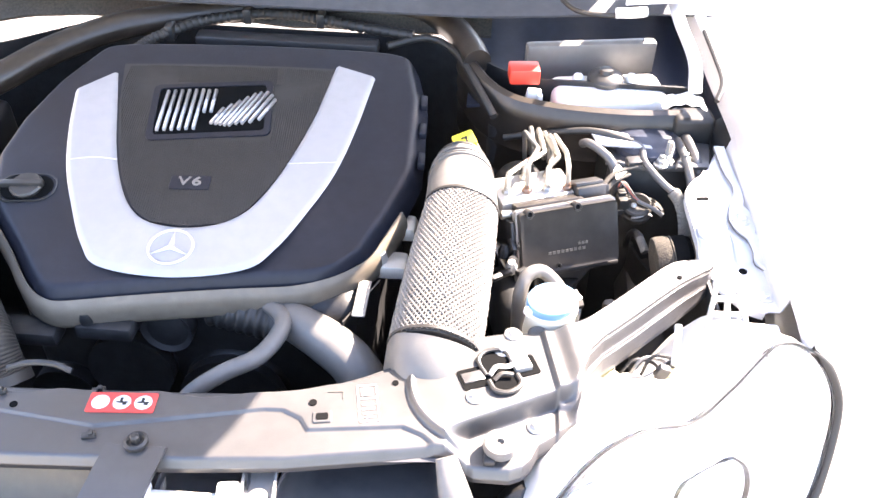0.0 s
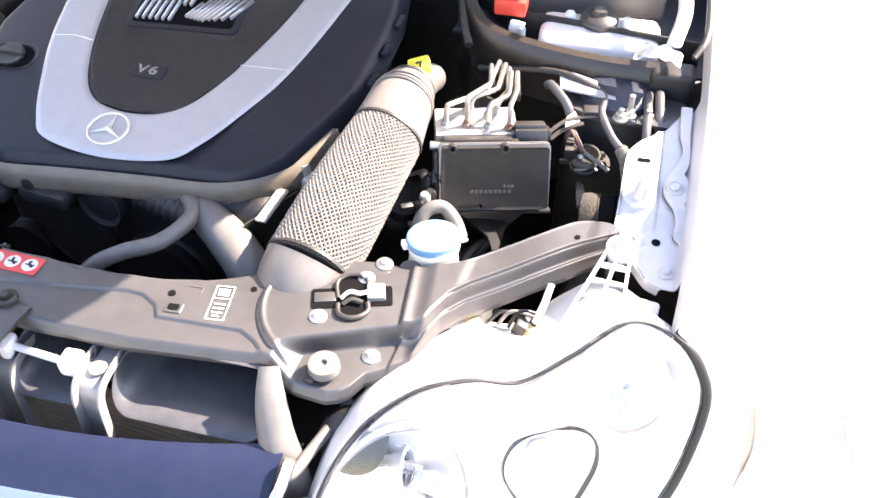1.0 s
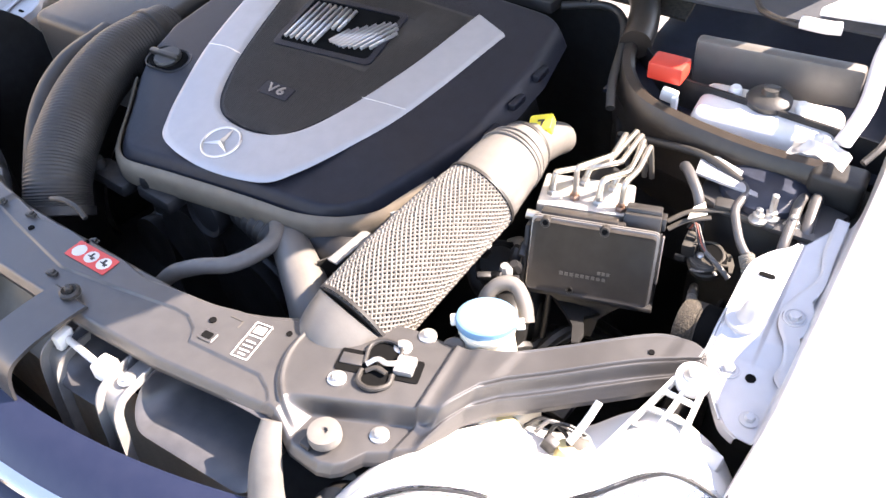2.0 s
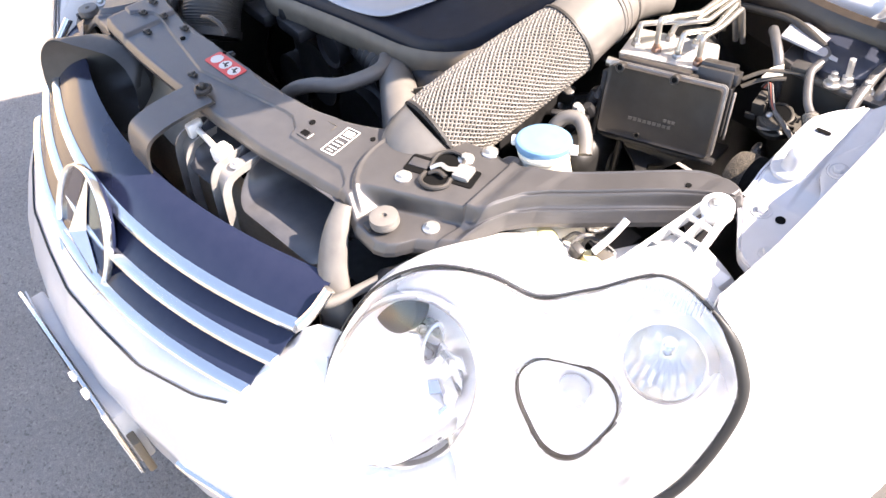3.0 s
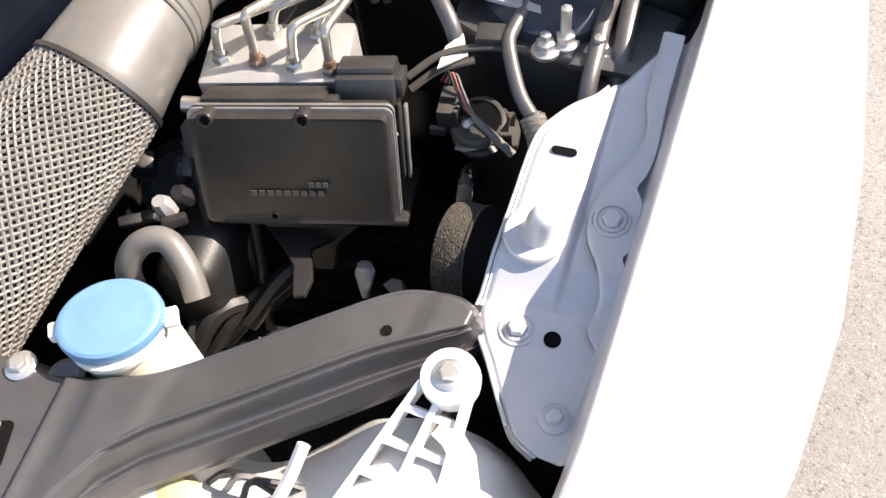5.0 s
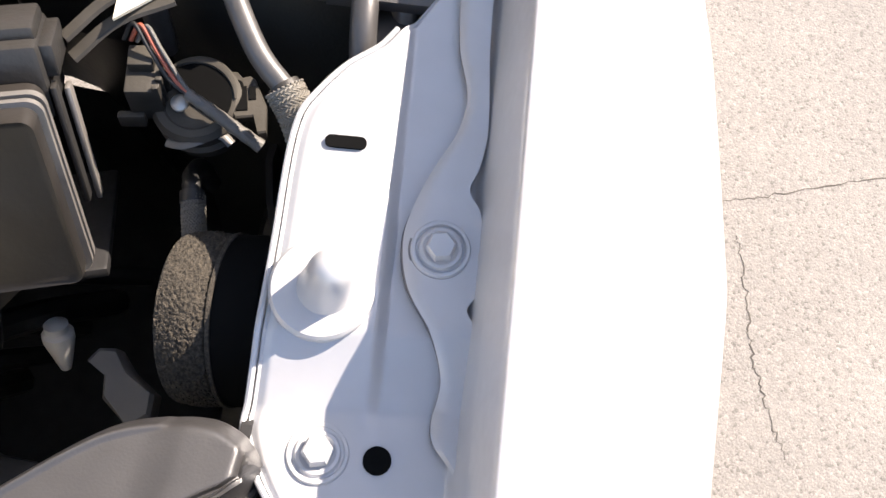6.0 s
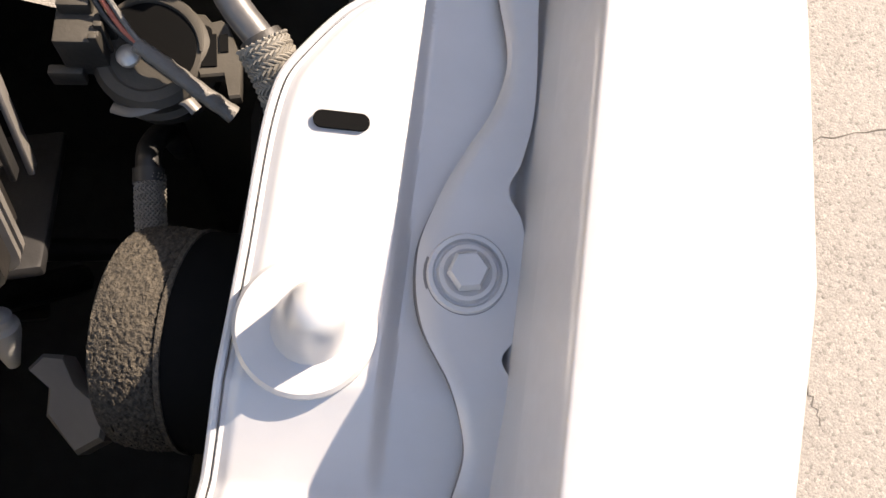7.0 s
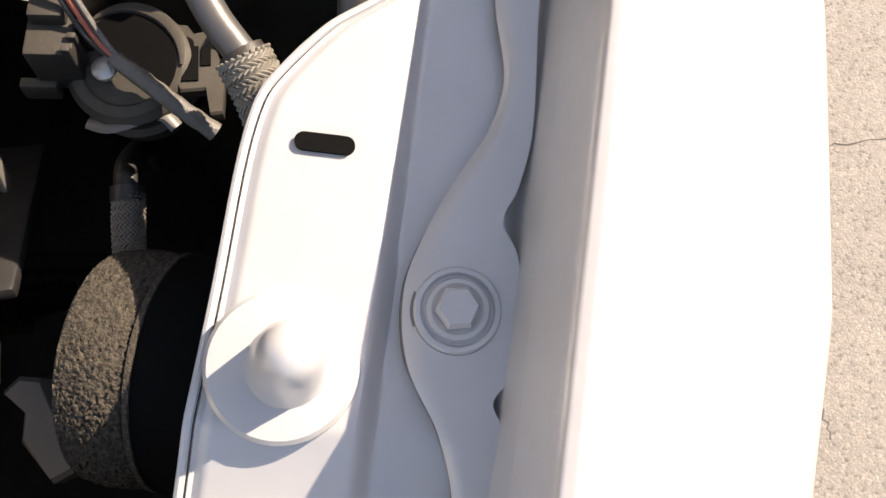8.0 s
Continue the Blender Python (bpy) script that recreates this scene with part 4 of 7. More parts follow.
for k in range(9):
    xx = 0.006 + 0.0085 * k
    ln = min(0.090, 0.034 + 0.010 * k) if k < 6 else 0.094 - 0.016 * (k - 5)
    piece("cooling_fin", fin_me, wm @ Matrix.Translation((xx + 0.004, -0.026 + ln * 0.28 + (0.010 * (k - 5) if k > 5 else 0) * 0.2, 0.001)) @ pose(0, 0, 0, 0, 0, -28) @ Matrix.Diagonal((1, min(ln, 0.072), 1, 1)), cover)
# badge
bmx = axes(on_cover(0.004, 0.851, 0.0022), (1, 0, 0), (0, -0.18, 1))
bm = mesh_bm()
prism(bm, rounded(0.052, 0.024, 0.002), -0.001, 0.0010, bmx, 0.0006)
badge = part("badge_plate", bm, M_COVER, cover)
txt = bpy.data.curves.new("badge_text", "FONT")
txt.body, txt.size, txt.extrude, txt.align_x, txt.align_y, txt.offset = "V6", 0.021, 0.0006, "CENTER", "CENTER", 0.0003
txt.space_character = 1.15
txt.materials.append(M_ECU_RIM)
tob = new("badge_text", txt)
tob.matrix_basis = bmx @ Matrix.Translation((0, 0, 0.0022)) @ Matrix.Diagonal((1.25, 1, 1, 1))
hold(tob, badge)


def ring_star(name, m, r, wire, parent, material, depth):
    """A ring with three tapered spokes."""
    bm = mesh_bm()
    n = 56
    loops = []
    for k in range(n):
        a = 2 * math.pi * k / n
        c = V(math.cos(a), math.sin(a), 0)
        loops.append([m @ (c * (r + wire * math.cos(t)) + V(0, 0, wire * depth * math.sin(t))) for t in (2 * math.pi * j / 10 for j in range(10))])
    loops.append(loops[0])
    rings(bm, loops, True, False)
    bmesh.ops.remove_doubles(bm, verts=bm.verts, dist=1e-6)
    ring = part(name + "_ring", bm, material, parent)
    bm = mesh_bm()
    for k in range(3):
        a = math.pi / 2 + 2 * math.pi * k / 3
        tip, l, rr = V(math.cos(a), math.sin(a), 0) * r, V(math.cos(a + math.pi / 3), math.sin(a + math.pi / 3), 0) * r * 0.17, V(math.cos(a - math.pi / 3), math.sin(a - math.pi / 3), 0) * r * 0.17
        top = V(0, 0, wire * depth * 2.0)
        v = [bm.verts.new(m @ p) for p in (tip, l, top, rr, V(0, 0, 0), tip + V(0, 0, wire * 0.5))]
        bm.faces.new((v[0], v[1], v[2], v[5]))
        bm.faces.new((v[0], v[5], v[2], v[3]))
        bm.faces.new((v[0], v[4], v[1]))
        bm.faces.new((v[0], v[3], v[4]))
        bm.faces.new((v[1], v[4], v[2]))
        bm.faces.new((v[2], v[4], v[3]))
    part(name + "_star", bm, material, parent, bend=False)


ring_star("emblem", axes(on_cover(0.004, 0.7415, 0.0052), (1, 0.0, 0), (0, -0.18, 1)), 0.0265, 0.0018, cover, M_BOLT, 0.9)
# oil filler pocket
bm = mesh_bm()
pm = axes(on_cover(-0.205, 0.842, 0.001), (1, 0.05, 0), (0, -0.18, 1))
loops = [[pm @ V(x * k, y * k, z) for x, y in rounded(0.072, 0.046, 0.021)] for k, z in ((1.08, -0.002), (1.06, 0.0015), (1.0, 0.001), (0.97, -0.004), (0.95, -0.02))]
rings(bm, loops, True, False)
part("filler_pocket", bm, M_BLACK, cover)
bm = mesh_bm()
prism(bm, rounded(0.066, 0.040, 0.019), -0.002, 0.0012, pm)
part("filler_pocket_floor", bm, M_VOID, cover)
bm = mesh_bm()
box(bm, (-0.004, 0.0, 0.008), (0.055, 0.009, 0.010), pm, 0.003)
lathe(bm, [(0.020, 0.0), (0.021, 0.005), (0.019, 0.008)], pm, 24)
bm.transform(COVER_TURN)
tagged(part("oil_filler_cap", bm, M_BLACK, None, "black oil filler cap with grip bar in the cover's pocket"), category="cap")
# side vents and clips along the cover
for y in (0.93, 0.99, 1.05):
    bm = mesh_bm()
    box(bm, (0.300, y, cover_z(0.3, y) - 0.012), (0.010, 0.030, 0.010), pose(0, 0, 0, 0, 0, 0), 0.002)
    part("side_clip", bm, M_COVER, cover)
cover.matrix_basis = COVER_TURN @ cover.matrix_basis

# ---- air intake hose ----
hose = thing("air_intake_hose", (0.33, 0.63, 0.72), "dusty air intake hose in a woven sleeve with plastic collar", "intake hose")
A, B = V(0.332, 0.636, 0.785), V(0.349, 0.841, 0.8325)
R = 0.0525
axis = (B - A).normalized()
bm = mesh_bm()
tube(bm, [A, lerp(A, B, 0.5) + V(0, 0, 0.004), B], lambda t: R - 0.0065 * t * t - 0.0022, 40, 8)
sleeve = part("sleeve_core", bm, M_SLEEVE_IN, hose)
bm = mesh_bm()
N1, SEG = 52, 50
px = axis.cross(V(0, 0, 1)).normalized()
pz = px.cross(axis)
for d in (1, -1):
    for k in range(N1):
        loops = []
        for j in range(SEG + 1):
            t = j / SEG
            a = 2 * math.pi * (k / N1 + d * 0.56 * t)
            wav = 0.0007 * math.cos(2 * math.pi * (k / 2 + j * 0.5)) * d
            c = lerp(A, B, t) + V(0, 0, 0.004 * math.sin(math.pi * t)) + (px * math.cos(a) + pz * math.sin(a)) * (R - 0.0065 * t * t + wav)
            n_ = (px * math.cos(a) + pz * math.sin(a))
            tt = (axis * 0.62 + (pz * math.cos(a) - px * math.sin(a)) * 0.78 * d).normalized()
            b_ = n_.cross(tt)
            loops.append([c + b_ * 0.00122, c + n_ * 0.0011, c - b_ * 0.00122])
        rings(bm, loops, False, False)
tagged(part("sleeve_weave", bm, M_SLEEVE, sleeve, "beige woven sleeve"), kind="stuff")
bm = mesh_bm()
pts = [B - axis * 0.004, V(0.3475, 0.862, 0.8365), V(0.3455, 0.890, 0.8390), V(0.3440, 0.915, 0.8385), V(0.3430, 0.938, 0.8360), V(0.3435, 0.965, 0.8290), V(0.3450, 1.000, 0.8160), V(0.3460, 1.020, 0.806)]
tube(bm, pts, lambda t: table(t, (0, 0.0468), (0.04, 0.0475), (0.30, 0.0435), (0.44, 0.0405), (0.56, 0.0365), (0.66, 0.0300), (0.85, 0.0240), (1.0, 0.0215)), 36, 8, flat=0.95)
collar = part("collar", bm, M_DUCT, hose, "grey moulded collar")
line = spline(pts, 8)
for t, rr, mt in ((0.36, 0.0424, M_DUCT), (0.41, 0.0412, M_DUCT), (0.46, 0.0400, M_DUCT), (0.585, 0.0352, M_RUBBER)):
    i = int(t * (len(line) - 1))
    c, d = line[i], (line[i + 1] - line[i - 1]).normalized()
    bm = mesh_bm()
    w = 0.0012 if mt is M_DUCT else 0.0026
    lathe(bm, [(rr * 0.96, -1.4 * w), (rr + 0.0008, -w), (rr + 0.0013, 0), (rr + 0.0008, w), (rr * 0.96, 1.4 * w)], axes(c, (1, 0, 0), d), 36, False)
    part("bead" if mt is M_DUCT else "clamp", bm, mt, collar)
for P, rr in ((B + axis * 0.001, 0.0486), (A + axis * 0.002, 0.0545)):
    bm = mesh_bm()
    lathe(bm, [(rr - 0.003, -0.0022), (rr, -0.0018), (rr, 0.0018), (rr - 0.003, 0.0022)], axes(P, (1, 0, 0), axis), 40, False)
    part("clamp_band", bm, M_RUBBER, hose)
bm = mesh_bm()
tube(bm, [A + axis * 0.006, V(0.329, 0.622, 0.774), V(0.325, 0.610, 0.745), V(0.322, 0.606, 0.70), V(0.32, 0.605, 0.64)], lambda t: 0.0535 - 0.006 * t, 32, 6)
part("lower_duct", bm, M_DUCT, hose, "dusty grey lower duct")
ym = axes(V(0.3440, 0.972, 0.8575), (1, 0.45, -0.10), (-0.2, -0.30, 1))
bm = mesh_bm()
prism(bm, rounded(0.030, 0.026, 0.003), -0.010, 0.0008, ym, 0.0005)
tag_y = part("yellow_tag", bm, M_YELLOW, hose, "yellow tag with a dark mark")
bm = mesh_bm()
box(bm, (0.001, 0.002, 0.0012), (0.009, 0.003, 0.0006), ym, 0)
box(bm, (0.003, -0.003, 0.0012), (0.003, 0.009, 0.0006), ym, 0)
part("tag_mark", bm, M_INK, tag_y)

# ---- brake pressure unit ----
AB = axes(V(0.4875, 0.8628, 0.7885), (0.1276, 0.0508, 0.0), (-0.137, 0.366, 0.92))     # x along the leaning face, y to the rear
AB_BASE = axes(V(0.488, 0.8615, 0.785), (0.1276, 0.0508, 0.0), (0, 0, 1))
absu = thing("brake_pressure_unit", V(0.488, 0.90, 0.735), "grey brake pressure control unit with bent steel pipes", "brake unit")
bm = mesh_bm()
loops = []
for k, y in ((0.90, -0.0135), (0.985, -0.0145), (1.0, -0.012), (1.0, -0.004)):
    loops.append([AB @ V(x * (1 - (1 - k) * 0.35), y, z * (1 - (1 - k) * 0.45)) for x, z in rounded(0.137, 0.0825, 0.005)])
rings(bm, loops)
part("face_plate", bm, M_ECU, absu)
for y0, y1, w, h, mt in ((-0.0040, -0.0012, 0.142, 0.0870, M_ECU_RIM), (-0.0012, 0.0012, 0.138, 0.0835, M_INK), (0.0012, 0.0048, 0.1425, 0.0875, M_ECU_RIM), (0.0048, 0.016, 0.136, 0.0815, M_ECU)):
    bm = mesh_bm()
    rings(bm, [[AB @ V(x, y, z) for x, z in rounded(w, h, 0.006)] for y in (y0, y1)])
    part("housing_rim", bm, mt, absu)
for x, z in ((-0.0545, 0.0400), (0.0120, 0.0400), (-0.018, -0.0355)):
    bm = mesh_bm()
    m = AB @ Matrix.Translation((x, -0.0115, z)) @ pose(0, 0, 0, 90)
    if z < 0:
        m = m @ Matrix.Diagonal((0.7, 0.7, 0.8, 1))
    lathe(bm, [(0.0058, -0.008), (0.0058, 0.0032), (0.0052, 0.0042), (0.0036, 0.0042), (0.0034, 0.0020)], m, 20)
    boss = part("screw_boss", bm, M_ECU, absu)
    bm = mesh_bm()
    lathe(bm, [(0.0033, 0.0022), (0.0033, 0.0034), (0.0012, 0.0032)], m, 6)
    part("screw", bm, M_VOID, boss)
bm = mesh_bm()
for i in range(9):
    box(bm, (-0.030 + 0.006 * i, -0.0150, -0.016), (0.004, 0.0008, 0.004), AB, 0)
for i in range(3):
    box(bm, (0.012 + 0.005 * i, -0.0150, -0.009), (0.0035, 0.0008, 0.0035), AB, 0)
part("worn_print", bm, M_PRINT_DIM, absu)
bm = mesh_bm()
box(bm, (-0.020, 0.078, -0.004), (0.108, 0.060, 0.078), AB_BASE, 0.003)
block = part("valve_block", bm, M_ALU, absu, "cast aluminium valve block")
bm = mesh_bm()
box(bm, (-0.020, 0.016, 0.0405), (0.088, 0.022, 0.013), AB, 0.002)
box(bm, (0.026, 0.012, 0.0405), (0.012, 0.012, 0.009), AB, 0.002)
part("plug_cover", bm, M_ECU, absu)
bm = mesh_bm()
box(bm, (0.049, 0.034, 0.0385), (0.042, 0.034, 0.034), AB, 0.003)
box(bm, (0.049, 0.036, 0.0565), (0.040, 0.024, 0.008), AB, 0.002)
part("connector", bm, M_BLACK, absu, "black plug connector")
for i in range(2):
    bm = mesh_bm()
    box(bm, (0.0715 + 0.003 * i, 0.020 + 0.010 * i, 0.008 - 0.006 * i), (0.0026, 0.007, 0.058), AB, 0.0008)
    part("connector_rail", bm, (M_BLACK, M_ECU_RIM)[i], absu)
bm = mesh_bm()
box(bm, (0.072, 0.034, 0.0465), (0.006, 0.026, 0.014), AB, 0.001)
part("locking_lever", bm, M_BLACK, absu)
bm = mesh_bm()
lathe(bm, [(0.034, 0), (0.036, 0.008), (0.036, 0.045), (0.032, 0.052), (0.012, 0.054)], AB_BASE @ Matrix.Translation((-0.012, 0.106, -0.010)) @ pose(0, 0, 0, -90), 32)
part("pump_motor", bm, M_DARK, absu)


def bent(corners, r=0.007):
    """A line through the corners that turns tightly at each."""
    out = [corners[0]]
    for a, b, c in zip(corners, corners[1:], corners[2:]):
        out += [b + (a - b).normalized() * r, b + ((a - b).normalized() + (c - b).normalized()) * r * 0.25, b + (c - b).normalized() * r]
    return out + [corners[-1]]


# nut, top of the riser, bend, far end
RUNS = (((0.4060, 0.9055, 0.820), (0.4060, 0.9106, 0.8471), (0.4426, 0.9686, 0.8400), (0.4373, 1.0476, 0.8374)),
        ((0.4330, 0.9120, 0.820), (0.4320, 0.9160, 0.8620), (0.4460, 0.9720, 0.8500), (0.4286, 1.0358, 0.8366)),
        ((0.4602, 0.9189, 0.820), (0.4588, 0.9280, 0.8488), (0.4751, 0.9625, 0.8447), (0.4629, 1.0149, 0.8469)),
        ((0.4873, 0.9241, 0.820), (0.4861, 0.9292, 0.8537), (0.4846, 0.9652, 0.8512), (0.4700, 1.0209, 0.8436)),
        ((0.4290, 0.9420, 0.820), (0.4300, 0.9480, 0.8400), (0.4560, 0.9760, 0.8420), (0.4480, 1.0400, 0.8400)),
        ((0.4620, 0.9500, 0.820), (0.4640, 0.9560, 0.8380), (0.4700, 0.9800, 0.8400), (0.4560, 1.0300, 0.8420)))
for i, run in enumerate(RUNS):
    b, riser, turn_at, e = (V(*q) for q in run)
    bm = mesh_bm()
    lathe(bm, [(0.0066, 0), (0.0066, 0.004), (0.0052, 0.0055)], Matrix.Translation(b), 6)
    lathe(bm, [(0.0042, 0.005), (0.0042, 0.009), (0.0034, 0.011)], Matrix.Translation(b), 14)
    part("pipe_nut", bm, M_COPPER if i in (1, 3) else M_STEEL, absu)
    bm = mesh_bm()
    tube(bm, bent([b + V(0, 0, 0.006), riser, turn_at, e, e + V(0.004, 0.006, -0.05)]), 0.0035, 10, 4)
    part("brake_pipe", bm, M_STEEL, absu, "bent zinc-plated brake pipe")
# bracket below
bm = mesh_bm()
prism(bm, [(-0.052, 0.0), (0.052, 0.0), (0.018, -0.030), (0.012, -0.055), (-0.002, -0.055), (-0.008, -0.030), (-0.04, -0.012)], -0.006, 0.0, AB @ Matrix.Translation((0.0, 0.012, -0.046)) @ pose(0, 0, 0, 90), 0.001)
part("bracket", bm, M_BAY, absu, "near-black sheet bracket")
bm = mesh_bm()
box(bm, (-0.075, 0.03, -0.012), (0.006, 0.07, 0.085), AB, 0.002)
box(bm, (0, 0.04, -0.050), (0.15, 0.08, 0.006), AB, 0.002)
part("cradle", bm, M_DARK, absu)

# ---- washer reservoir ----
wash = thing("washer_reservoir", (0.47, 0.70, 0.60), "milky washer reservoir with a blue flip cap", "washer tank")
cx, cy, cz = 0.463, 0.699, 0.822
bm = mesh_bm()
lathe(bm, [(0.030, 0.70 - cz), (0.031, -0.05), (0.0285, -0.03), (0.0285, -0.014), (0.0305, -0.012), (0.0305, -0.007), (0.027, -0.006)], Matrix.Translation((cx, cy, cz)), 32)
part("filler_neck", bm, M_TANK, wash)
bm = mesh_bm()
box(bm, (0.500, 0.655, 0.705), (0.085, 0.085, 0.13), pose(0, 0, 0), 0.02, 4)
part("tank", bm, M_TANK, wash)
cm = axes((cx, cy, cz), (0.75, 0.66, 0), (0.05, 0.02, 1)) @ Matrix.Scale(0.90, 4)
bm = mesh_bm()
prof = [(0.0315, -0.010), (0.0335, -0.007), (0.0335, -0.001), (0.0325, 0.002), (0.030, 0.0035), (0.027, 0.0032), (0.018, 0.0045), (0.004, 0.005)]
lathe(bm, prof, cm @ Matrix.Diagonal((1.06, 0.90, 1, 1)), 40)
cap = part("cap", bm, M_BLUE, wash, "pale blue flip cap")
bm = mesh_bm()
for k in range(4):
    box(bm, (0.034 + 0.001 * k, -0.010 + 0.003 * k, -0.006), (0.012, 0.0016, 0.006), cm, 0.0005)
box(bm, (0.038, -0.006, -0.008), (0.010, 0.014, 0.004), cm, 0.001)
part("grip_tab", bm, M_WHITE, cap)
bm = mesh_bm()
box(bm, (-0.036, 0.004, -0.006), (0.010, 0.012, 0.010), cm, 0.002)
part("hinge", bm, M_WHITE, cap)
bm = mesh_bm()
tube(bm, [V(0.428, 0.735, 0.74), V(0.428, 0.742, 0.788), V(0.436, 0.756, 0.806), V(0.452, 0.764, 0.808), V(0.470, 0.756, 0.798), V(0.482, 0.744, 0.785)], 0.0085, 14)
tagged(part("vent_hose", bm, M_DUCT, None, "dusty grey bent hose behind the washer cap"), category="hose")


# ---- housing added for unidentified clutter between the intake hose and the brake unit ----
clutter = thing("clutter_housing", (0.365, 0.86, 0.66), "dark cast stand-in for engine clutter, with bright bolts, under the intake hose", "engine part")
hm = axes((0.362, 0.858, 0.708), (0.80, 0.60, 0), (0.30, -0.40, 0.87))
bm = mesh_bm()
lathe(bm, [(0.040, -0.040), (0.041, -0.010), (0.037, -0.002), (0.030, 0.002), (0.029, 0.012), (0.024, 0.018), (0.010, 0.020), (0.003, 0.020)], hm, 28)
part("body", bm, M_BAY, clutter)
bm = mesh_bm()
tube(bm, [hm @ V(0.010, 0.0, 0.0), hm @ V(0.034, 0.006, 0.012), hm @ V(0.056, 0.004, 0.010)], lambda k: 0.015 + 0.002 * math.sin(math.pi * k), 16)
part("neck", bm, M_BAY, clutter)
for k in range(3):
    a = 0.6 + 2.1 * k
    bm = mesh_bm()
    lathe(bm, [(0.0052, -0.004), (0.0058, 0.002), (0.0050, 0.006), (0.002, 0.007)], hm @ pose(0.033 * math.cos(a), 0.033 * math.sin(a), 0.001), 8)
    part("bolt", bm, M_ECU_RIM, clutter, "bright bolt")
bm = mesh_bm()
pts = [V(0.372, 0.872, 0.752), V(0.388, 0.862, 0.768), V(0.402, 0.850, 0.766), V(0.414, 0.842, 0.748)]
tube(bm, pts, 0.0075, 10, 5, True, 0.35)
part("bracket", bm, M_ECU_RIM, clutter, "bright folded bracket")
bm = mesh_bm()
box(bm, (0, 0, 0), (0.020, 0.016, 0.026), pose(0.352, 0.838, 0.752, 20, 15, 35), 0.003)
box(bm, (0, 0, 0), (0.012, 0.010, 0.012), pose(0.347, 0.833, 0.768, 20, 15, 35), 0.002)
part("plug", bm, M_BLACK, clutter)

# ribbed coolant hose that runs forward from it
bm = mesh_bm()
pts = [V(0.392, 0.862, 0.700), V(0.420, 0.848, 0.712), V(0.438, 0.830, 0.700), V(0.446, 0.818, 0.640), V(0.448, 0.812, 0.500)]
tube(bm, pts, 0.0085, 16, 10)
tagged(part("coolant_hose", bm, M_BAY, None, "black coolant hose below the brake unit"), category="hose")

# ---- headlights ----


INNER, SHIELD, TURN = (-0.034, 0.068), (0.150, 0.089), (0.242, 0.176)


def shield_r(a):
    return 0.056 * (1 + 0.10 * math.cos(3 * (a + math.pi / 2)) + 0.05 * math.sin(a))


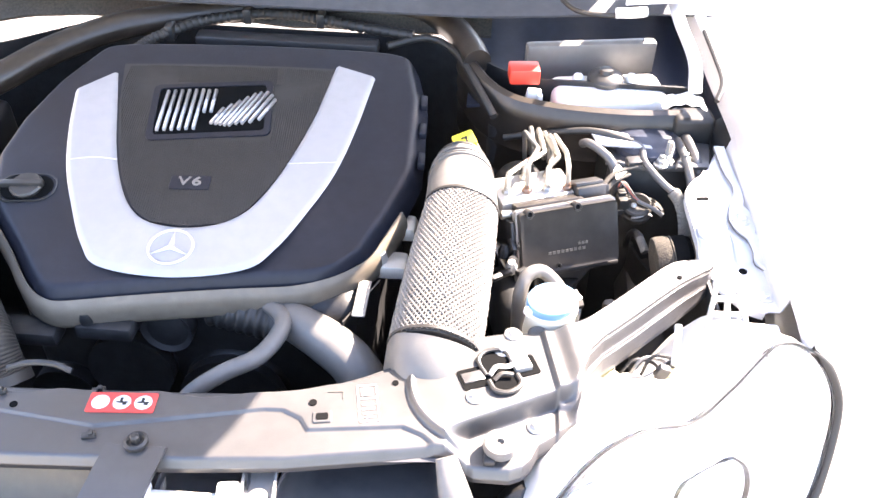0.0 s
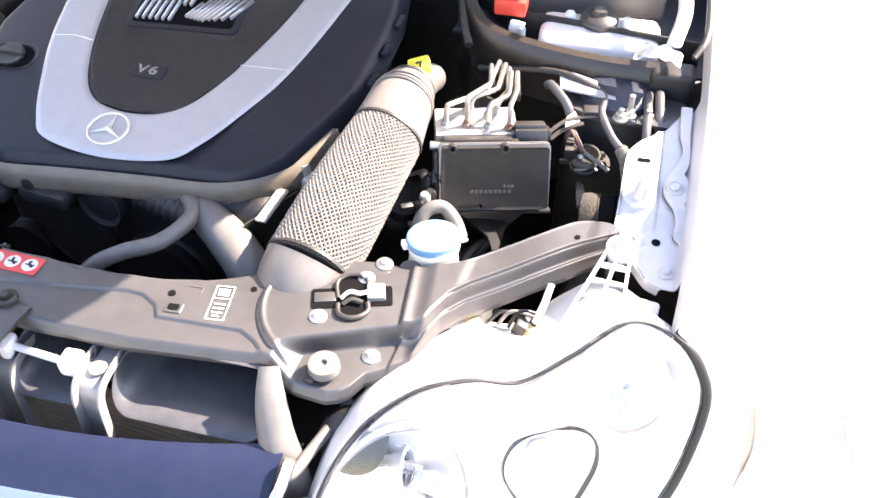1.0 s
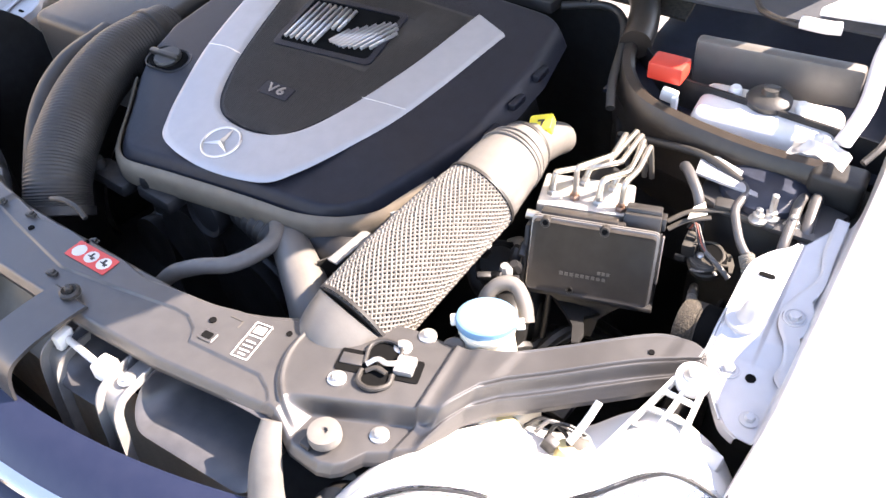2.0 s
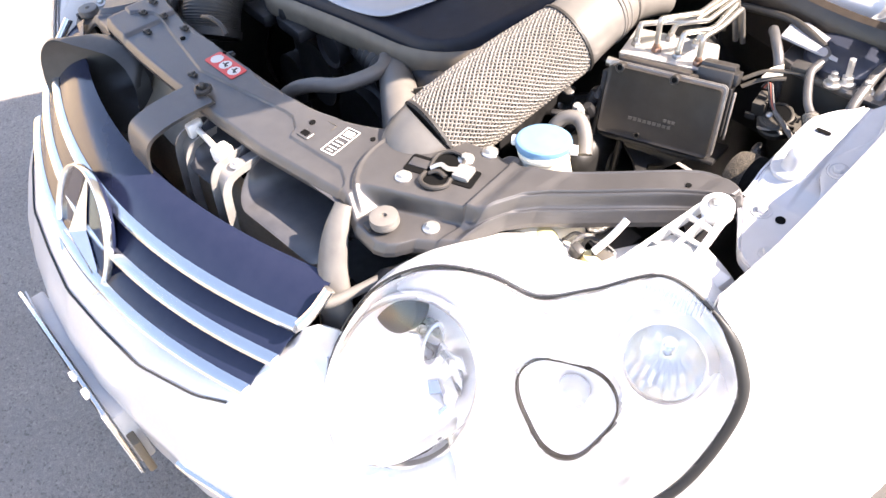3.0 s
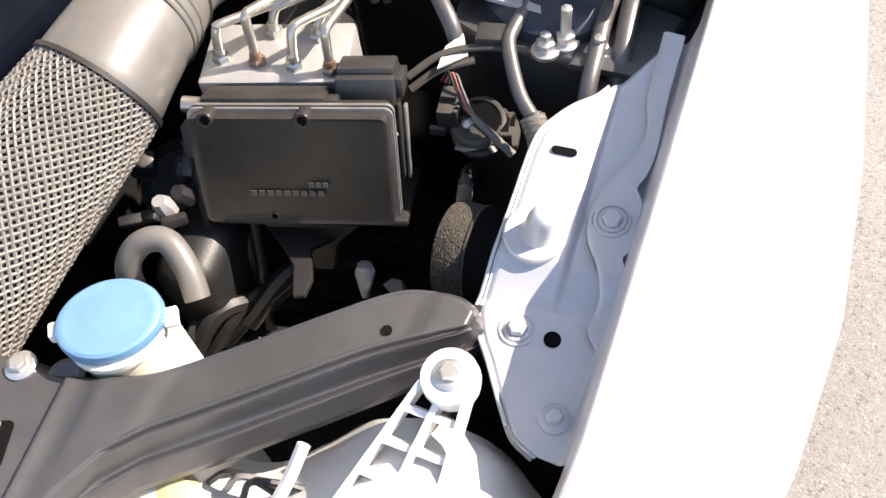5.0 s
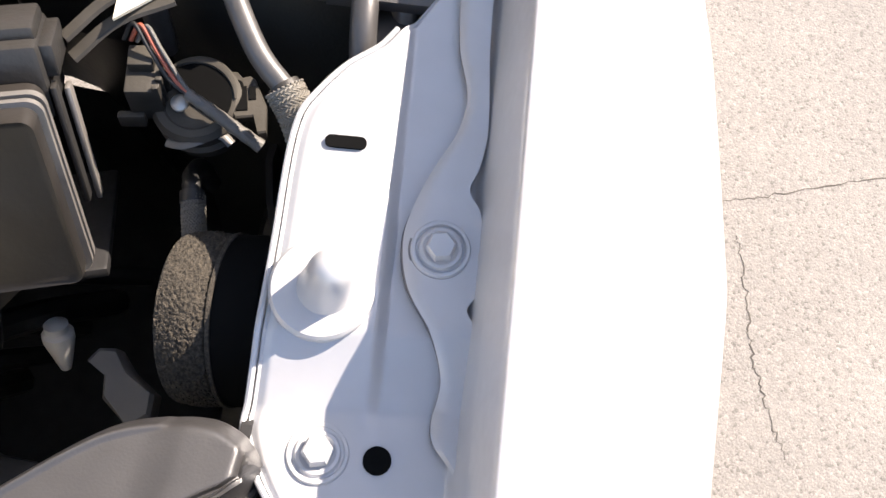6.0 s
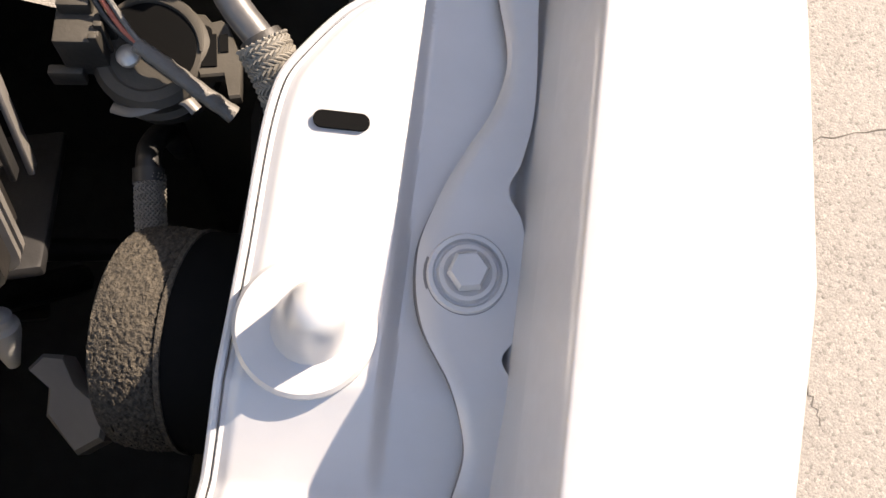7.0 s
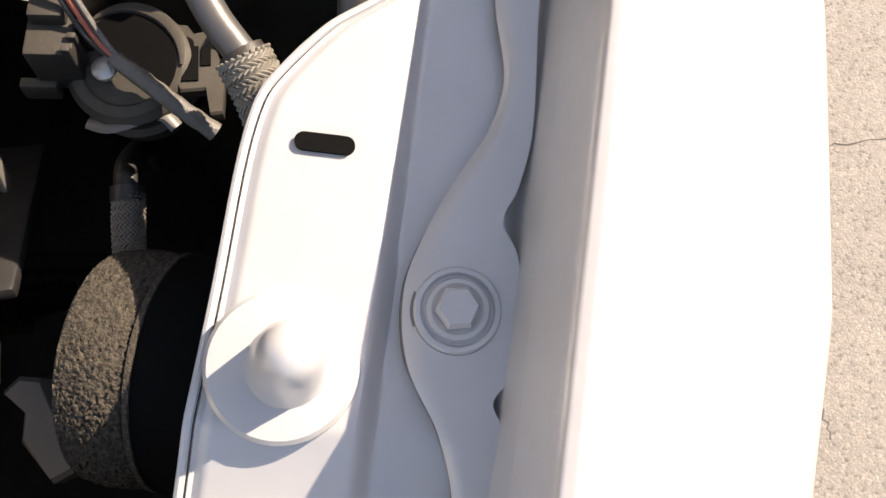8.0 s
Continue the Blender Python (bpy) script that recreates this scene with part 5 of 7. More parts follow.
def headlight(s):
    def at(u, v, w):
        p = HP + HR * u + HU * v + HN * w
        return V(p.x * s, p.y, p.z)

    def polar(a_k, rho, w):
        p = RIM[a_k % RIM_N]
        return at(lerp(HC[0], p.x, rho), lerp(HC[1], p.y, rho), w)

    def bulge(rho):
        return 0.034 * (1 - rho ** 2.6)

    lamp = thing("headlight", (0.60 * s, 0.55, 0.55), "clear twin-lobed headlight with chromed reflectors and pale housing", "headlight", "headlights")
    bm = mesh_bm()
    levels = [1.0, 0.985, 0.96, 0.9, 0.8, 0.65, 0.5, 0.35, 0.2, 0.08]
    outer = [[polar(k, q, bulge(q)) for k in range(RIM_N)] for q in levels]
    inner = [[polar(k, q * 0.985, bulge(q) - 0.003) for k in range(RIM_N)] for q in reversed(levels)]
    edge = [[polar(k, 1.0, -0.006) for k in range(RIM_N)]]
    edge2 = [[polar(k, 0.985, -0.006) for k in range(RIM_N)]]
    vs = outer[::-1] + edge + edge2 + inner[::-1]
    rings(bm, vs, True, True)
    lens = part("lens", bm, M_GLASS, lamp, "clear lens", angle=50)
    lens.visible_shadow = False
    # fine flutes in the lens's upper outer corner
    bm = mesh_bm()
    for k in range(22):
        u, v = 0.184 + 0.0040 * k, 0.240 + 0.0010 * min(k, 12) - 0.0006 * max(0, k - 12)
        tube(bm, [at(u, v - 0.001, 0.002), at(u + 0.002, v + 0.010, 0.000), at(u + 0.0035, v + 0.019, -0.003)], 0.0011, 6, 3)
    fl = part("flutes", bm, M_GLASS, lens)
    fl.visible_shadow = False
    # housing behind
    bm = mesh_bm()
    loops = []
    for q, w, back in ((1.0, -0.0065, 0.0), (1.014, -0.007, 0.0), (1.014, -0.030, 0.0), (0.985, -0.050, 0.004), (0.955, -0.058, 0.016), (0.90, -0.066, 0.038), (0.80, -0.075, 0.06), (0.60, -0.085, 0.08)):
        loops.append([polar(k, q, w) + V(0, back, 0) for k in range(RIM_N)])
    rings(bm, loops, True, "end")
    body = part("housing", bm, M_HOUSING, lamp, "pale plastic housing")
    bm = mesh_bm()

    def deck(u, v):
        a = lerp(8.8 * PER, 2.3 * PER, u)
        k = int(a)
        e = lerp(polar(k, 1.012, -0.008), polar(k + 1, 1.012, -0.008), a - k)
        r = spline([(0.470, 0.500, 0.770), (0.505, 0.560, 0.788), (0.548, 0.615, 0.793), (0.588, 0.622, 0.790), (0.637, 0.640, 0.792), (0.705, 0.672, 0.800)], 10)[round(u * 50)]
        p = lerp(e, V(r.x * s, r.y, r.z), v)
        p.z += 0.012 * math.sin(math.pi * v) - 0.03 * smooth(0.85, 1.0, v)
        return p
    sheet(bm, 50, 12, deck, 0.003 * s)
    part("housing_top", bm, M_HOUSING, lamp, "pale plastic housing top")
    # metallic bezel lining
    bm = mesh_bm()

    def bezel(rho, k):
        p = RIM[k % RIM_N]
        u, v = lerp(HC[0], p.x, rho), lerp(HC[1], p.y, rho)
        w = -0.005 - 0.025 * smooth(1.0, 0.88, rho)
        du, dv = u - INNER[0], v - INNER[1]
        ca, sa = math.cos(radians(-20)), math.sin(radians(-20))
        q = math.hypot((du * ca + dv * sa) / 0.081, (dv * ca - du * sa) / 0.122)
        w -= 0.062 * smooth(1.03, 0.97, q)
        du, dv = u - SHIELD[0], v - SHIELD[1]
        r = shield_r(math.atan2(dv / 1.12, du / 0.92))
        w -= 0.055 * smooth(1.03, 0.95, math.hypot(du / 0.92, dv / 1.12) / r)
        d = math.hypot(u - TURN[0], (v - TURN[1]) / 1.14)
        w -= 0.050 * smooth(0.042, 0.039, d)
        for r0 in (0.053, 0.065, 0.078):
            w += 0.0035 * smooth(r0 - 0.004, r0, d) * smooth(0.10, 0.06, u - TURN[0] + 0.10)
        w += 0.0035 * math.sin(46 * u + 70 * (v - 0.1) ** 2 * 8) * smooth(0.03, 0.09, u) * smooth(1.0, 0.9, rho)
        return at(u, v, w)
    loops = [[bezel(q, k) for k in range(RIM_N)] for q in [0.985 - 0.0155 * j for j in range(63)]]
    rings(bm, loops, True, "end")
    part("bezel", bm, M_BEZEL, lamp, "satin metallic bezel", angle=60)
    # inner lamp: bowl with ring, tilted projector tube and facets
    c = INNER
    fr = Matrix.Identity(4)
    fr.col[0], fr.col[1], fr.col[2] = (*V(HR.x * s, HR.y, HR.z), 0), (*V(HU.x * s, HU.y, HU.z), 0), (*V(HN.x * s, HN.y, HN.z), 0)

    def local(u, v, w):
        m = fr.copy()
        m.translation = at(u, v, w)
        return m
    tilt = pose(0, 0, 0, 0, 0, -20)
    m = local(c[0], c[1], -0.052) @ tilt
    oval = Matrix.Diagonal((0.86, 1.30, 1, 1))
    bm = mesh_bm()
    lathe(bm, [(0.094, 0.036), (0.090, 0.026), (0.082, 0.010), (0.066, -0.006), (0.044, -0.016), (0.018, -0.020)], m @ oval, 56, "end")
    part("inner_reflector", bm, M_REFLECT, lamp)
    bm = mesh_bm()
    lathe(bm, [(0.0960, 0.028), (0.1015, 0.037), (0.1005, 0.0425), (0.0950, 0.0415), (0.0925, 0.036)], m @ oval, 64, False)
    part("inner_rim", bm, M_BEZEL, lamp, "thin bright ring round the inner reflector")
    bm = mesh_bm()
    lathe(bm, [(0.0935, 0.0370), (0.0965, 0.0435), (0.0955, 0.0445), (0.0925, 0.0380)], m @ oval, 72, False)
    part("inner_edge", bm, M_ECU_RIM, lamp, "fine grey edge line")
    pm = local(c[0] + 0.022, c[1] + 0.050, -0.040) @ tilt @ pose(0, 0, 0, -20, 30, 0)
    bm = mesh_bm()
    lathe(bm, [(0.012, -0.034), (0.015, 0.000), (0.019, 0.004), (0.019, 0.010), (0.016, 0.012), (0.014, 0.006)], pm @ Matrix.Diagonal((0.6, 1.45, 1, 1)), 32, False)
    part("projector_tube", bm, M_BEZEL, lamp, "pale projector tube")
    bm = mesh_bm()
    lathe(bm, [(0.014, 0.002), (0.013, 0.010), (0.008, 0.015), (0.003, 0.017)], pm @ Matrix.Diagonal((0.6, 1.45, 1, 1)), 28)
    part("projector_lens", bm, M_BULB, lamp)
    rnd = random.Random(11)
    for k in range(18):
        ang = 118 - 9.5 * k + rnd.uniform(-5, 5)
        r0, r1 = rnd.uniform(0.020, 0.046), rnd.uniform(0.056, 0.078)
        w0, w1, up0, up1 = rnd.uniform(0.004, 0.009), rnd.uniform(0.006, 0.013), rnd.uniform(-0.012, 0.004), rnd.uniform(0.0, 0.024)
        fm = m @ pose(0, 0, 0, 0, 0, ang)
        bm = mesh_bm()
        pts3 = [fm @ V(x, y, z) for x, y, z in ((r0, -w0, up0), (r1, -w1, up1), (r1 - 0.004, w1, up1 - rnd.uniform(0.004, 0.012)), (r0 + 0.004, w0, up0 - 0.004))]
        low3 = [q - V(HN.x * s, HN.y, HN.z) * 0.003 for q in pts3]
        rings(bm, [low3, pts3])
        part("facet", bm, M_REFLECT if k % 3 == 1 else M_FLUTE, lamp)
    # outer lamp: shield-shaped bowl with a dark ring
    m = local(SHIELD[0], SHIELD[1], -0.040)

    def shield(q, z):
        out = []
        for k in range(48):
            a = 2 * math.pi * k / 48
            r = shield_r(a)
            out.append(m @ (V(r * math.cos(a) * 0.92 * q, r * math.sin(a) * 1.12 * q, z)))
        return out
    bm = mesh_bm()
    rings(bm, [shield(1.03, 0.018), shield(1.025, 0.023), shield(0.99, 0.023), shield(0.98, 0.016)], True, False)
    part("shield_rim", bm, M_ECU, lamp, "thin dark ring")
    bm = mesh_bm()
    rings(bm, [shield(1.13, 0.006), shield(1.07, 0.013), shield(1.026, 0.0195)], True, False)
    part("shield_flange", bm, M_BEZEL, lamp)
    bm = mesh_bm()
    rings(bm, [shield(1.0, 0.018), shield(0.94, 0.002), shield(0.80, -0.012), shield(0.55, -0.020), shield(0.2, -0.023)], True, "end")
    part("main_reflector", bm, M_REFLECT, lamp)
    bm = mesh_bm()
    lathe(bm, [(0.018, -0.020), (0.017, -0.004), (0.010, 0.004), (0.003, 0.006)], m, 32)
    part("main_bulb_shade", bm, M_BEZEL, lamp)
    # turn lamp: fluted bowl
    m = local(TURN[0], TURN[1], -0.036)
    bm = mesh_bm()
    loops = []
    for r, z in ((0.040, 0.018), (0.0355, 0.002), (0.027, -0.011), (0.017, -0.018), (0.008, -0.020)):
        loops.append([m @ V(r * math.cos(2 * math.pi * (k + 0.15 * z * 50) / 44), r * 1.14 * math.sin(2 * math.pi * (k + 0.15 * z * 50) / 44), z + 0.0050 * (k % 2) * (r / 0.038) * (0.0 if r > 0.039 else 1.0)) for k in range(44)])
    rings(bm, loops, True, "end")
    part("turn_reflector", bm, M_FLUTE, lamp, angle=8)
    bm = mesh_bm()
    lathe(bm, [(0.0525, 0.003), (0.0490, 0.009), (0.0440, 0.0195), (0.0424, 0.0220), (0.0404, 0.0220), (0.0390, 0.017)], m @ Matrix.Diagonal((1, 1.14, 1, 1)), 44, False)
    part("turn_rim", bm, M_BEZEL, lamp, "thin bright ring")
    bm = mesh_bm()
    tube(bm, [m @ V(0.0385 * math.cos(a), 0.0405 * math.sin(a) - 0.003, 0.0205) for a in [math.radians(200 + 7 * k) for k in range(19)]], lambda t: 0.0004 + 0.0008 * math.sin(math.pi * t), 6, 1)
    part("turn_lip", bm, M_ECU_RIM, lamp, "fine grey lower lip")
    bm = mesh_bm()
    lathe(bm, [(0.006, -0.019), (0.0065, -0.006), (0.004, -0.001), (0.0015, 0.000)], m, 18)
    part("turn_bulb", bm, M_BULB, lamp)
    # weather strips: dark outside, thin line along the top
    n0 = RIM_N
    bm = mesh_bm()
    tube(bm, [polar(k % n0, 1.008, 0.0015) for k in range(-3 * PER, int(2.1 * PER))], lambda t: 0.0045 * smooth(0, 0.3, t) * smooth(1, 0.86, t) + 0.0013, 10, 1)
    part("outer_gasket", bm, M_INK, lamp, "black rubber gasket")
    bm = mesh_bm()
    tube(bm, [polar(k % n0, 1.006, 0.000) for k in range(2 * PER, 9 * PER)], 0.0013, 8, 1)
    part("seal_line", bm, M_INK, lamp)
    bm = mesh_bm()
    tube(bm, [polar(k % n0, 1.004, -0.002) for k in range(9 * PER, int(14.6 * PER))], lambda t: 0.0007 + 0.0015 * smooth(0.5, 0.75, t) * smooth(1.0, 0.9, t), 8, 1)
    part("lower_seal", bm, M_ECU, lamp)
    # painted surround that fills the body's edge below the lobes
    bm = mesh_bm()

    def surround(u, v):
        k = lerp(9.4 * PER, 18.6 * PER, u)
        p = polar(int(k), 1.012, -0.004)
        e = polar(int(k), 1.012 + 0.42 * v, -0.004 - 0.055 * v)
        return e if v > 0 else p
    sheet(bm, 90, 8, surround, 0.002 * s)
    part("body_edge", bm, M_SILVER, lamp, "silver painted body edge round the lamp")
    # ladder bracket of pale plastic up to the support's arm
    top, foot = V(0.668, 0.742, 0.830), V(0.662, 0.652, 0.788)
    dx = V(1, 0.05, 0).normalized()
    bm = mesh_bm()
    dirv = (foot - top).normalized()
    nrm = dx.cross(dirv).normalized()
    L = (foot - top).length

    def q(a, b, h=0.0):
        p = top + dirv * (a * L) + dx * b + nrm * h
        return V(p.x * s, p.y, p.z)
    for b0, b1 in ((-0.012, -0.034), (0.0, -0.004), (0.012, 0.026)):
        rings(bm, [[q(a, lerp(b0, b1, a) + e, h) for e, h in ((-0.0018, -0.007), (0.0018, -0.007), (0.0018, 0.007), (-0.0018, 0.007))] for a in (0.05, 0.35, 0.7, 1.05)])
    for a in (0.22, 0.42, 0.62, 0.82, 1.0):
        w0, w1 = lerp(-0.012, -0.034, a), lerp(0.012, 0.026, a)
        rings(bm, [[q(a + e * 0.02, b, h) for e, h in ((-1, -0.005), (1, -0.005), (1, 0.005), (-1, 0.005))] for b in (w0, w1)])
    lathe(bm, [(0.0155, -0.008), (0.0165, 0.0), (0.0160, 0.006), (0.012, 0.007)], axes(V(top.x * s, top.y, top.z), (1, 0, 0), (0, -0.1, 1)), 24)
    part("ladder_bracket", bm, M_WHITE, lamp, "pale plastic ladder-shaped bracket")
    bolt(BOLT_L, V(top.x * s, top.y, top.z + 0.006), lamp)
    bm = mesh_bm()
    box(bm, (0.700 * s, 0.690, 0.792), (0.048, 0.022, 0.030), None, 0.004)
    part("mounting_lug", bm, M_HOUSING, lamp)
    bm = mesh_bm()
    tube(bm, [V(0.600 * s, 0.640, 0.790), V(0.604 * s, 0.662, 0.800), V(0.606 * s, 0.682, 0.812)], 0.004, 8)
    part("vent_spigot", bm, M_HOUSING, lamp)
    # amber bulb holder behind the housing
    bm = mesh_bm()
    lathe(bm, [(0.012, 0), (0.013, 0.010), (0.011, 0.016), (0.005, 0.018)], axes((0.600 * s, 0.636, 0.768), (1, 0, 0), (0.0, 0.3, 0.95)), 20)
    part("bulb_holder", bm, M_AMBER, lamp, "yellowed bulb holder")
    bm = mesh_bm()
    lathe(bm, [(0.013, 0), (0.014, 0.012), (0.011, 0.020), (0.004, 0.022)], axes((0.530 * s, 0.640, 0.750), (1, 0, 0), (0.1 * s, -0.3, 0.9)), 18)
    part("side_bulb_holder", bm, M_AMBER, lamp, "yellowed bulb holder")
    for k in range(3):
        bm = mesh_bm()
        tube(bm, [V((0.545 + 0.012 * k) * s, 0.650, 0.760), V((0.560 + 0.010 * k) * s, 0.658, 0.775 + 0.004 * k), V((0.585 + 0.012 * k) * s, 0.660 + 0.004 * k, 0.768), V((0.600 + 0.014 * k) * s, 0.655, 0.745)], 0.0022, 6)
        part("lamp_lead", bm, (M_INK, M_BRACKET, M_INK)[k], lamp)
    bm = mesh_bm()
    box(bm, (0.604 * s, 0.648, 0.778), (0.022, 0.014, 0.016), pose(0, 0, 0, 15, 10, 30 * s), 0.002)
    part("connector", bm, M_SENSOR, lamp)
    bm = mesh_bm()
    box(bm, (0.586 * s, 0.630, 0.788), (0.014, 0.010, 0.018), pose(0, 0, 0, 0, 20, 0), 0.002)
    part("bulb_plug", bm, M_BLACK, lamp)
    if s < 0:
        lamp.matrix_basis = FAR_SIDE @ lamp.matrix_basis


headlight(1)
headlight(-1)


# ---- grille, badge, bumper ----
grille = thing("radiator_grille", (0, 0.32, 0.58), "dark glossy three-bar grille with chrome edges and ring badge", "grille")
for z_edge, y_edge, z_back, y_back, half in ((0.700, 0.300, 0.736, 0.366, 0.392), (0.660, 0.266, 0.688, 0.322, 0.384), (0.620, 0.232, 0.648, 0.288, 0.366)):
    bm = mesh_bm()

    def bar(u, v):
        x = lerp(-half, half, u)
        k = v
        y = lerp(y_edge + 0.006, y_back, k) + 0.53 * x * x
        z = lerp(z_edge + 0.002, z_back, k) + 0.006 * math.sin(math.pi * k) - 0.03 * x * x
        return (x, y, z)
    sheet(bm, 60, 10, bar, 0.003)
    b = part("bar", bm, M_BAR, grille, "dark glossy bar")
    bm = mesh_bm()
    loops = []
    for i in range(61):
        x = lerp(-half, half, i / 60)
        c = V(x, y_edge + 0.53 * x * x, z_edge - 0.03 * x * x)
        loops.append([c + V(0, dy, dz) for dy, dz in ((0.009, 0.0055), (0.001, 0.0050), (-0.004, 0.002), (-0.0055, -0.004), (-0.003, -0.009), (0.006, -0.010))])
    rings(bm, loops)
    part("chrome_edge", bm, M_CHROME, b, "chrome edge strip")
# near-black sheet puts the shade between the bars into colour
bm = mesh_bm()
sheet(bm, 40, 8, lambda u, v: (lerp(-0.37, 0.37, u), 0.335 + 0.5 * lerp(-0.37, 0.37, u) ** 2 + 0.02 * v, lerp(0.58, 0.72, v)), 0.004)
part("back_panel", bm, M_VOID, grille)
gm = axes((0, 0.258, 0.652), (1, 0, 0), (0, -0.89, 0.45))
bm = mesh_bm()
lathe(bm, [(0.088, -0.002), (0.086, -0.012), (0.070, -0.020), (0.02, -0.022)], gm, 48)
part("badge_bowl", bm, M_BAR, grille)
bm = mesh_bm()
lathe(bm, [(0.0925, -0.005), (0.0935, 0.001), (0.0924, 0.0050), (0.0902, 0.0058), (0.0880, 0.0035), (0.0872, -0.004)], gm, 64, False)
part("badge_ring", bm, M_CHROME, grille, "chrome badge ring")
bm = mesh_bm()
for k in range(3):
    a = math.pi / 2 + 2 * math.pi * k / 3
    r = 0.088
    tip, l, rr = V(math.cos(a), math.sin(a), 0) * r, V(math.cos(a + math.pi / 3), math.sin(a + math.pi / 3), 0) * r * 0.125, V(math.cos(a - math.pi / 3), math.sin(a - math.pi / 3), 0) * r * 0.125
    v = [bm.verts.new(gm @ q) for q in (tip, l, V(0, 0, 0.020), rr, V(0, 0, -0.004), tip + V(0, 0, 0.004))]
    for f in ((0, 1, 2, 5), (0, 5, 2, 3), (0, 4, 1), (0, 3, 4), (1, 4, 2), (2, 4, 3)):
        bm.faces.new([v[j] for j in f])
part("badge_star", bm, M_CHROME, grille, bend=False)
# chrome side finisher
for s in (1, -1):
    bm = mesh_bm()
    tube(bm, [V(0.405 * s, 0.428, 0.735), V(0.402 * s, 0.405, 0.715), V(0.396 * s, 0.385, 0.700)], 0.007, 10)
    part("side_finisher", bm, M_CHROME, grille)


def bumper_high(x):
    return table(abs(x), (0, 0.236), (0.20, 0.258), (0.36, 0.322), (0.40, 0.346), (0.44, 0.376), (0.50, 0.425), (0.60, 0.500), (0.70, 0.568), (0.80, 0.655), (0.862, 0.75))


def bumper_plan(x):
    a = abs(x)
    return table(a, (0, 0.160), (0.10, 0.164), (0.20, 0.178), (0.30, 0.198), (0.40, 0.232), (0.50, 0.288), (0.60, 0.368), (0.70, 0.462), (0.78, 0.562), (0.83, 0.64), (0.862, 0.74))


def bumper_top(x):
    a = abs(x)
    return table(a, (0, 0.600), (0.20, 0.604), (0.30, 0.610), (0.352, 0.622), (0.372, 0.655), (0.395, 0.690), (0.410, 0.700), (0.428, 0.690), (0.440, 0.625), (0.455, 0.560), (0.49, 0.512), (0.52, 0.520), (0.555, 0.560), (0.570, 0.575), (0.585, 0.545), (0.62, 0.505), (0.70, 0.500), (0.76, 0.540), (0.79, 0.590), (0.83, 0.62), (0.862, 0.62))


bumper = thing("front_bumper", (0, 0.3, 0.2), "silver painted front bumper with number plate holder and chrome strips", "bumper")
bm = mesh_bm()


def bumper_skin(u, v):
    x = lerp(-0.815, 0.815, u)
    z = lerp(0.20, bumper_top(x), v)
    top = bumper_top(x)
    y = bumper_plan(x) + 0.10 * smooth(0.40, 0.20, z)
    y = lerp(y, bumper_high(x), min(1.2, max(0, z - 0.46) / 0.17) ** 1.5) + 0.008 * smooth(0.49, 0.44, z)
    if abs(x) > 0.415:
        lamp_y = 0.43 + (0.47873 * (abs(x) - 0.55) + 0.3422 * (z - 0.58)) / 0.80852
        y = lerp(y, max(y, lamp_y + 0.004), smooth(top - 0.075, top - 0.008, z) * smooth(0.415, 0.44, abs(x)))
    y += 0.012 * smooth(top - 0.015, top, z)
    return (x, y, z)


sheet(bm, 260, 46, bumper_skin, 0.003)
part("shell", bm, M_SILVER, bumper, angle=70)
PLATE = pose(0.0, 0.1415, 0.400, 0, 0, 2.6)
bm = mesh_bm()
box(bm, (0.0, 0.020, 0.002), (0.315, 0.026, 0.120), PLATE, 0.004)
part("plate_holder", bm, M_HOLDER, bumper, "pale grey number plate holder")
bm = mesh_bm()
sheet(bm, 40, 8, lambda u, v: PLATE @ V(lerp(-0.157, 0.157, u), 0.004 - 0.012 * (2 * u - 1) ** 2 * (u - 0.5), lerp(-0.077, 0.077, v)), 0.0016)
plate = part("number_plate", bm, M_WHITE, bumper, "pale, slightly bent number plate")
for x0, w, z0, h in ((0.0, 0.318, 0.078, 0.007), (0.0, 0.318, -0.078, 0.007), (-0.157, 0.007, 0.0, 0.160), (0.157, 0.007, 0.0, 0.160)):
    bm = mesh_bm()
    box(bm, (x0, 0.003, z0), (w, 0.006, h), PLATE, 0.002)
    part("frame_bar", bm, M_CHROME, plate, "bright plate frame bar")
for x0 in (0.062, 0.105):
    bm = mesh_bm()
    box(bm, (x0, -0.001, 0.079), (0.014, 0.010, 0.012), PLATE, 0.002)
    part("frame_clip", bm, M_WHITE, plate)
bm = mesh_bm()
for k in range(6):
    box(bm, (-0.120 + 0.048 * k, -0.0015, 0.0), (0.028, 0.002, 0.062), PLATE, 0)
part("plate_bars", bm, M_INK, plate)
bm = mesh_bm()
box(bm, (0.168, 0.016, -0.020), (0.030, 0.012, 0.075), PLATE, 0.003)
part("end_bracket", bm, M_SHROUD, bumper, "brown stub of a bracket beside the plate")
bm = mesh_bm()
tube(bm, [V(x, bumper_skin((x + 0.815) / 1.63, 0.93)[1] - 0.002, bumper_skin((x + 0.815) / 1.63, 0.93)[2]) for x in [-0.335 + 0.02 * k for k in range(35)]], 0.0016, 6, 2)
part("trim_gap", bm, M_INK, bumper, "thin dark gap below the grille")
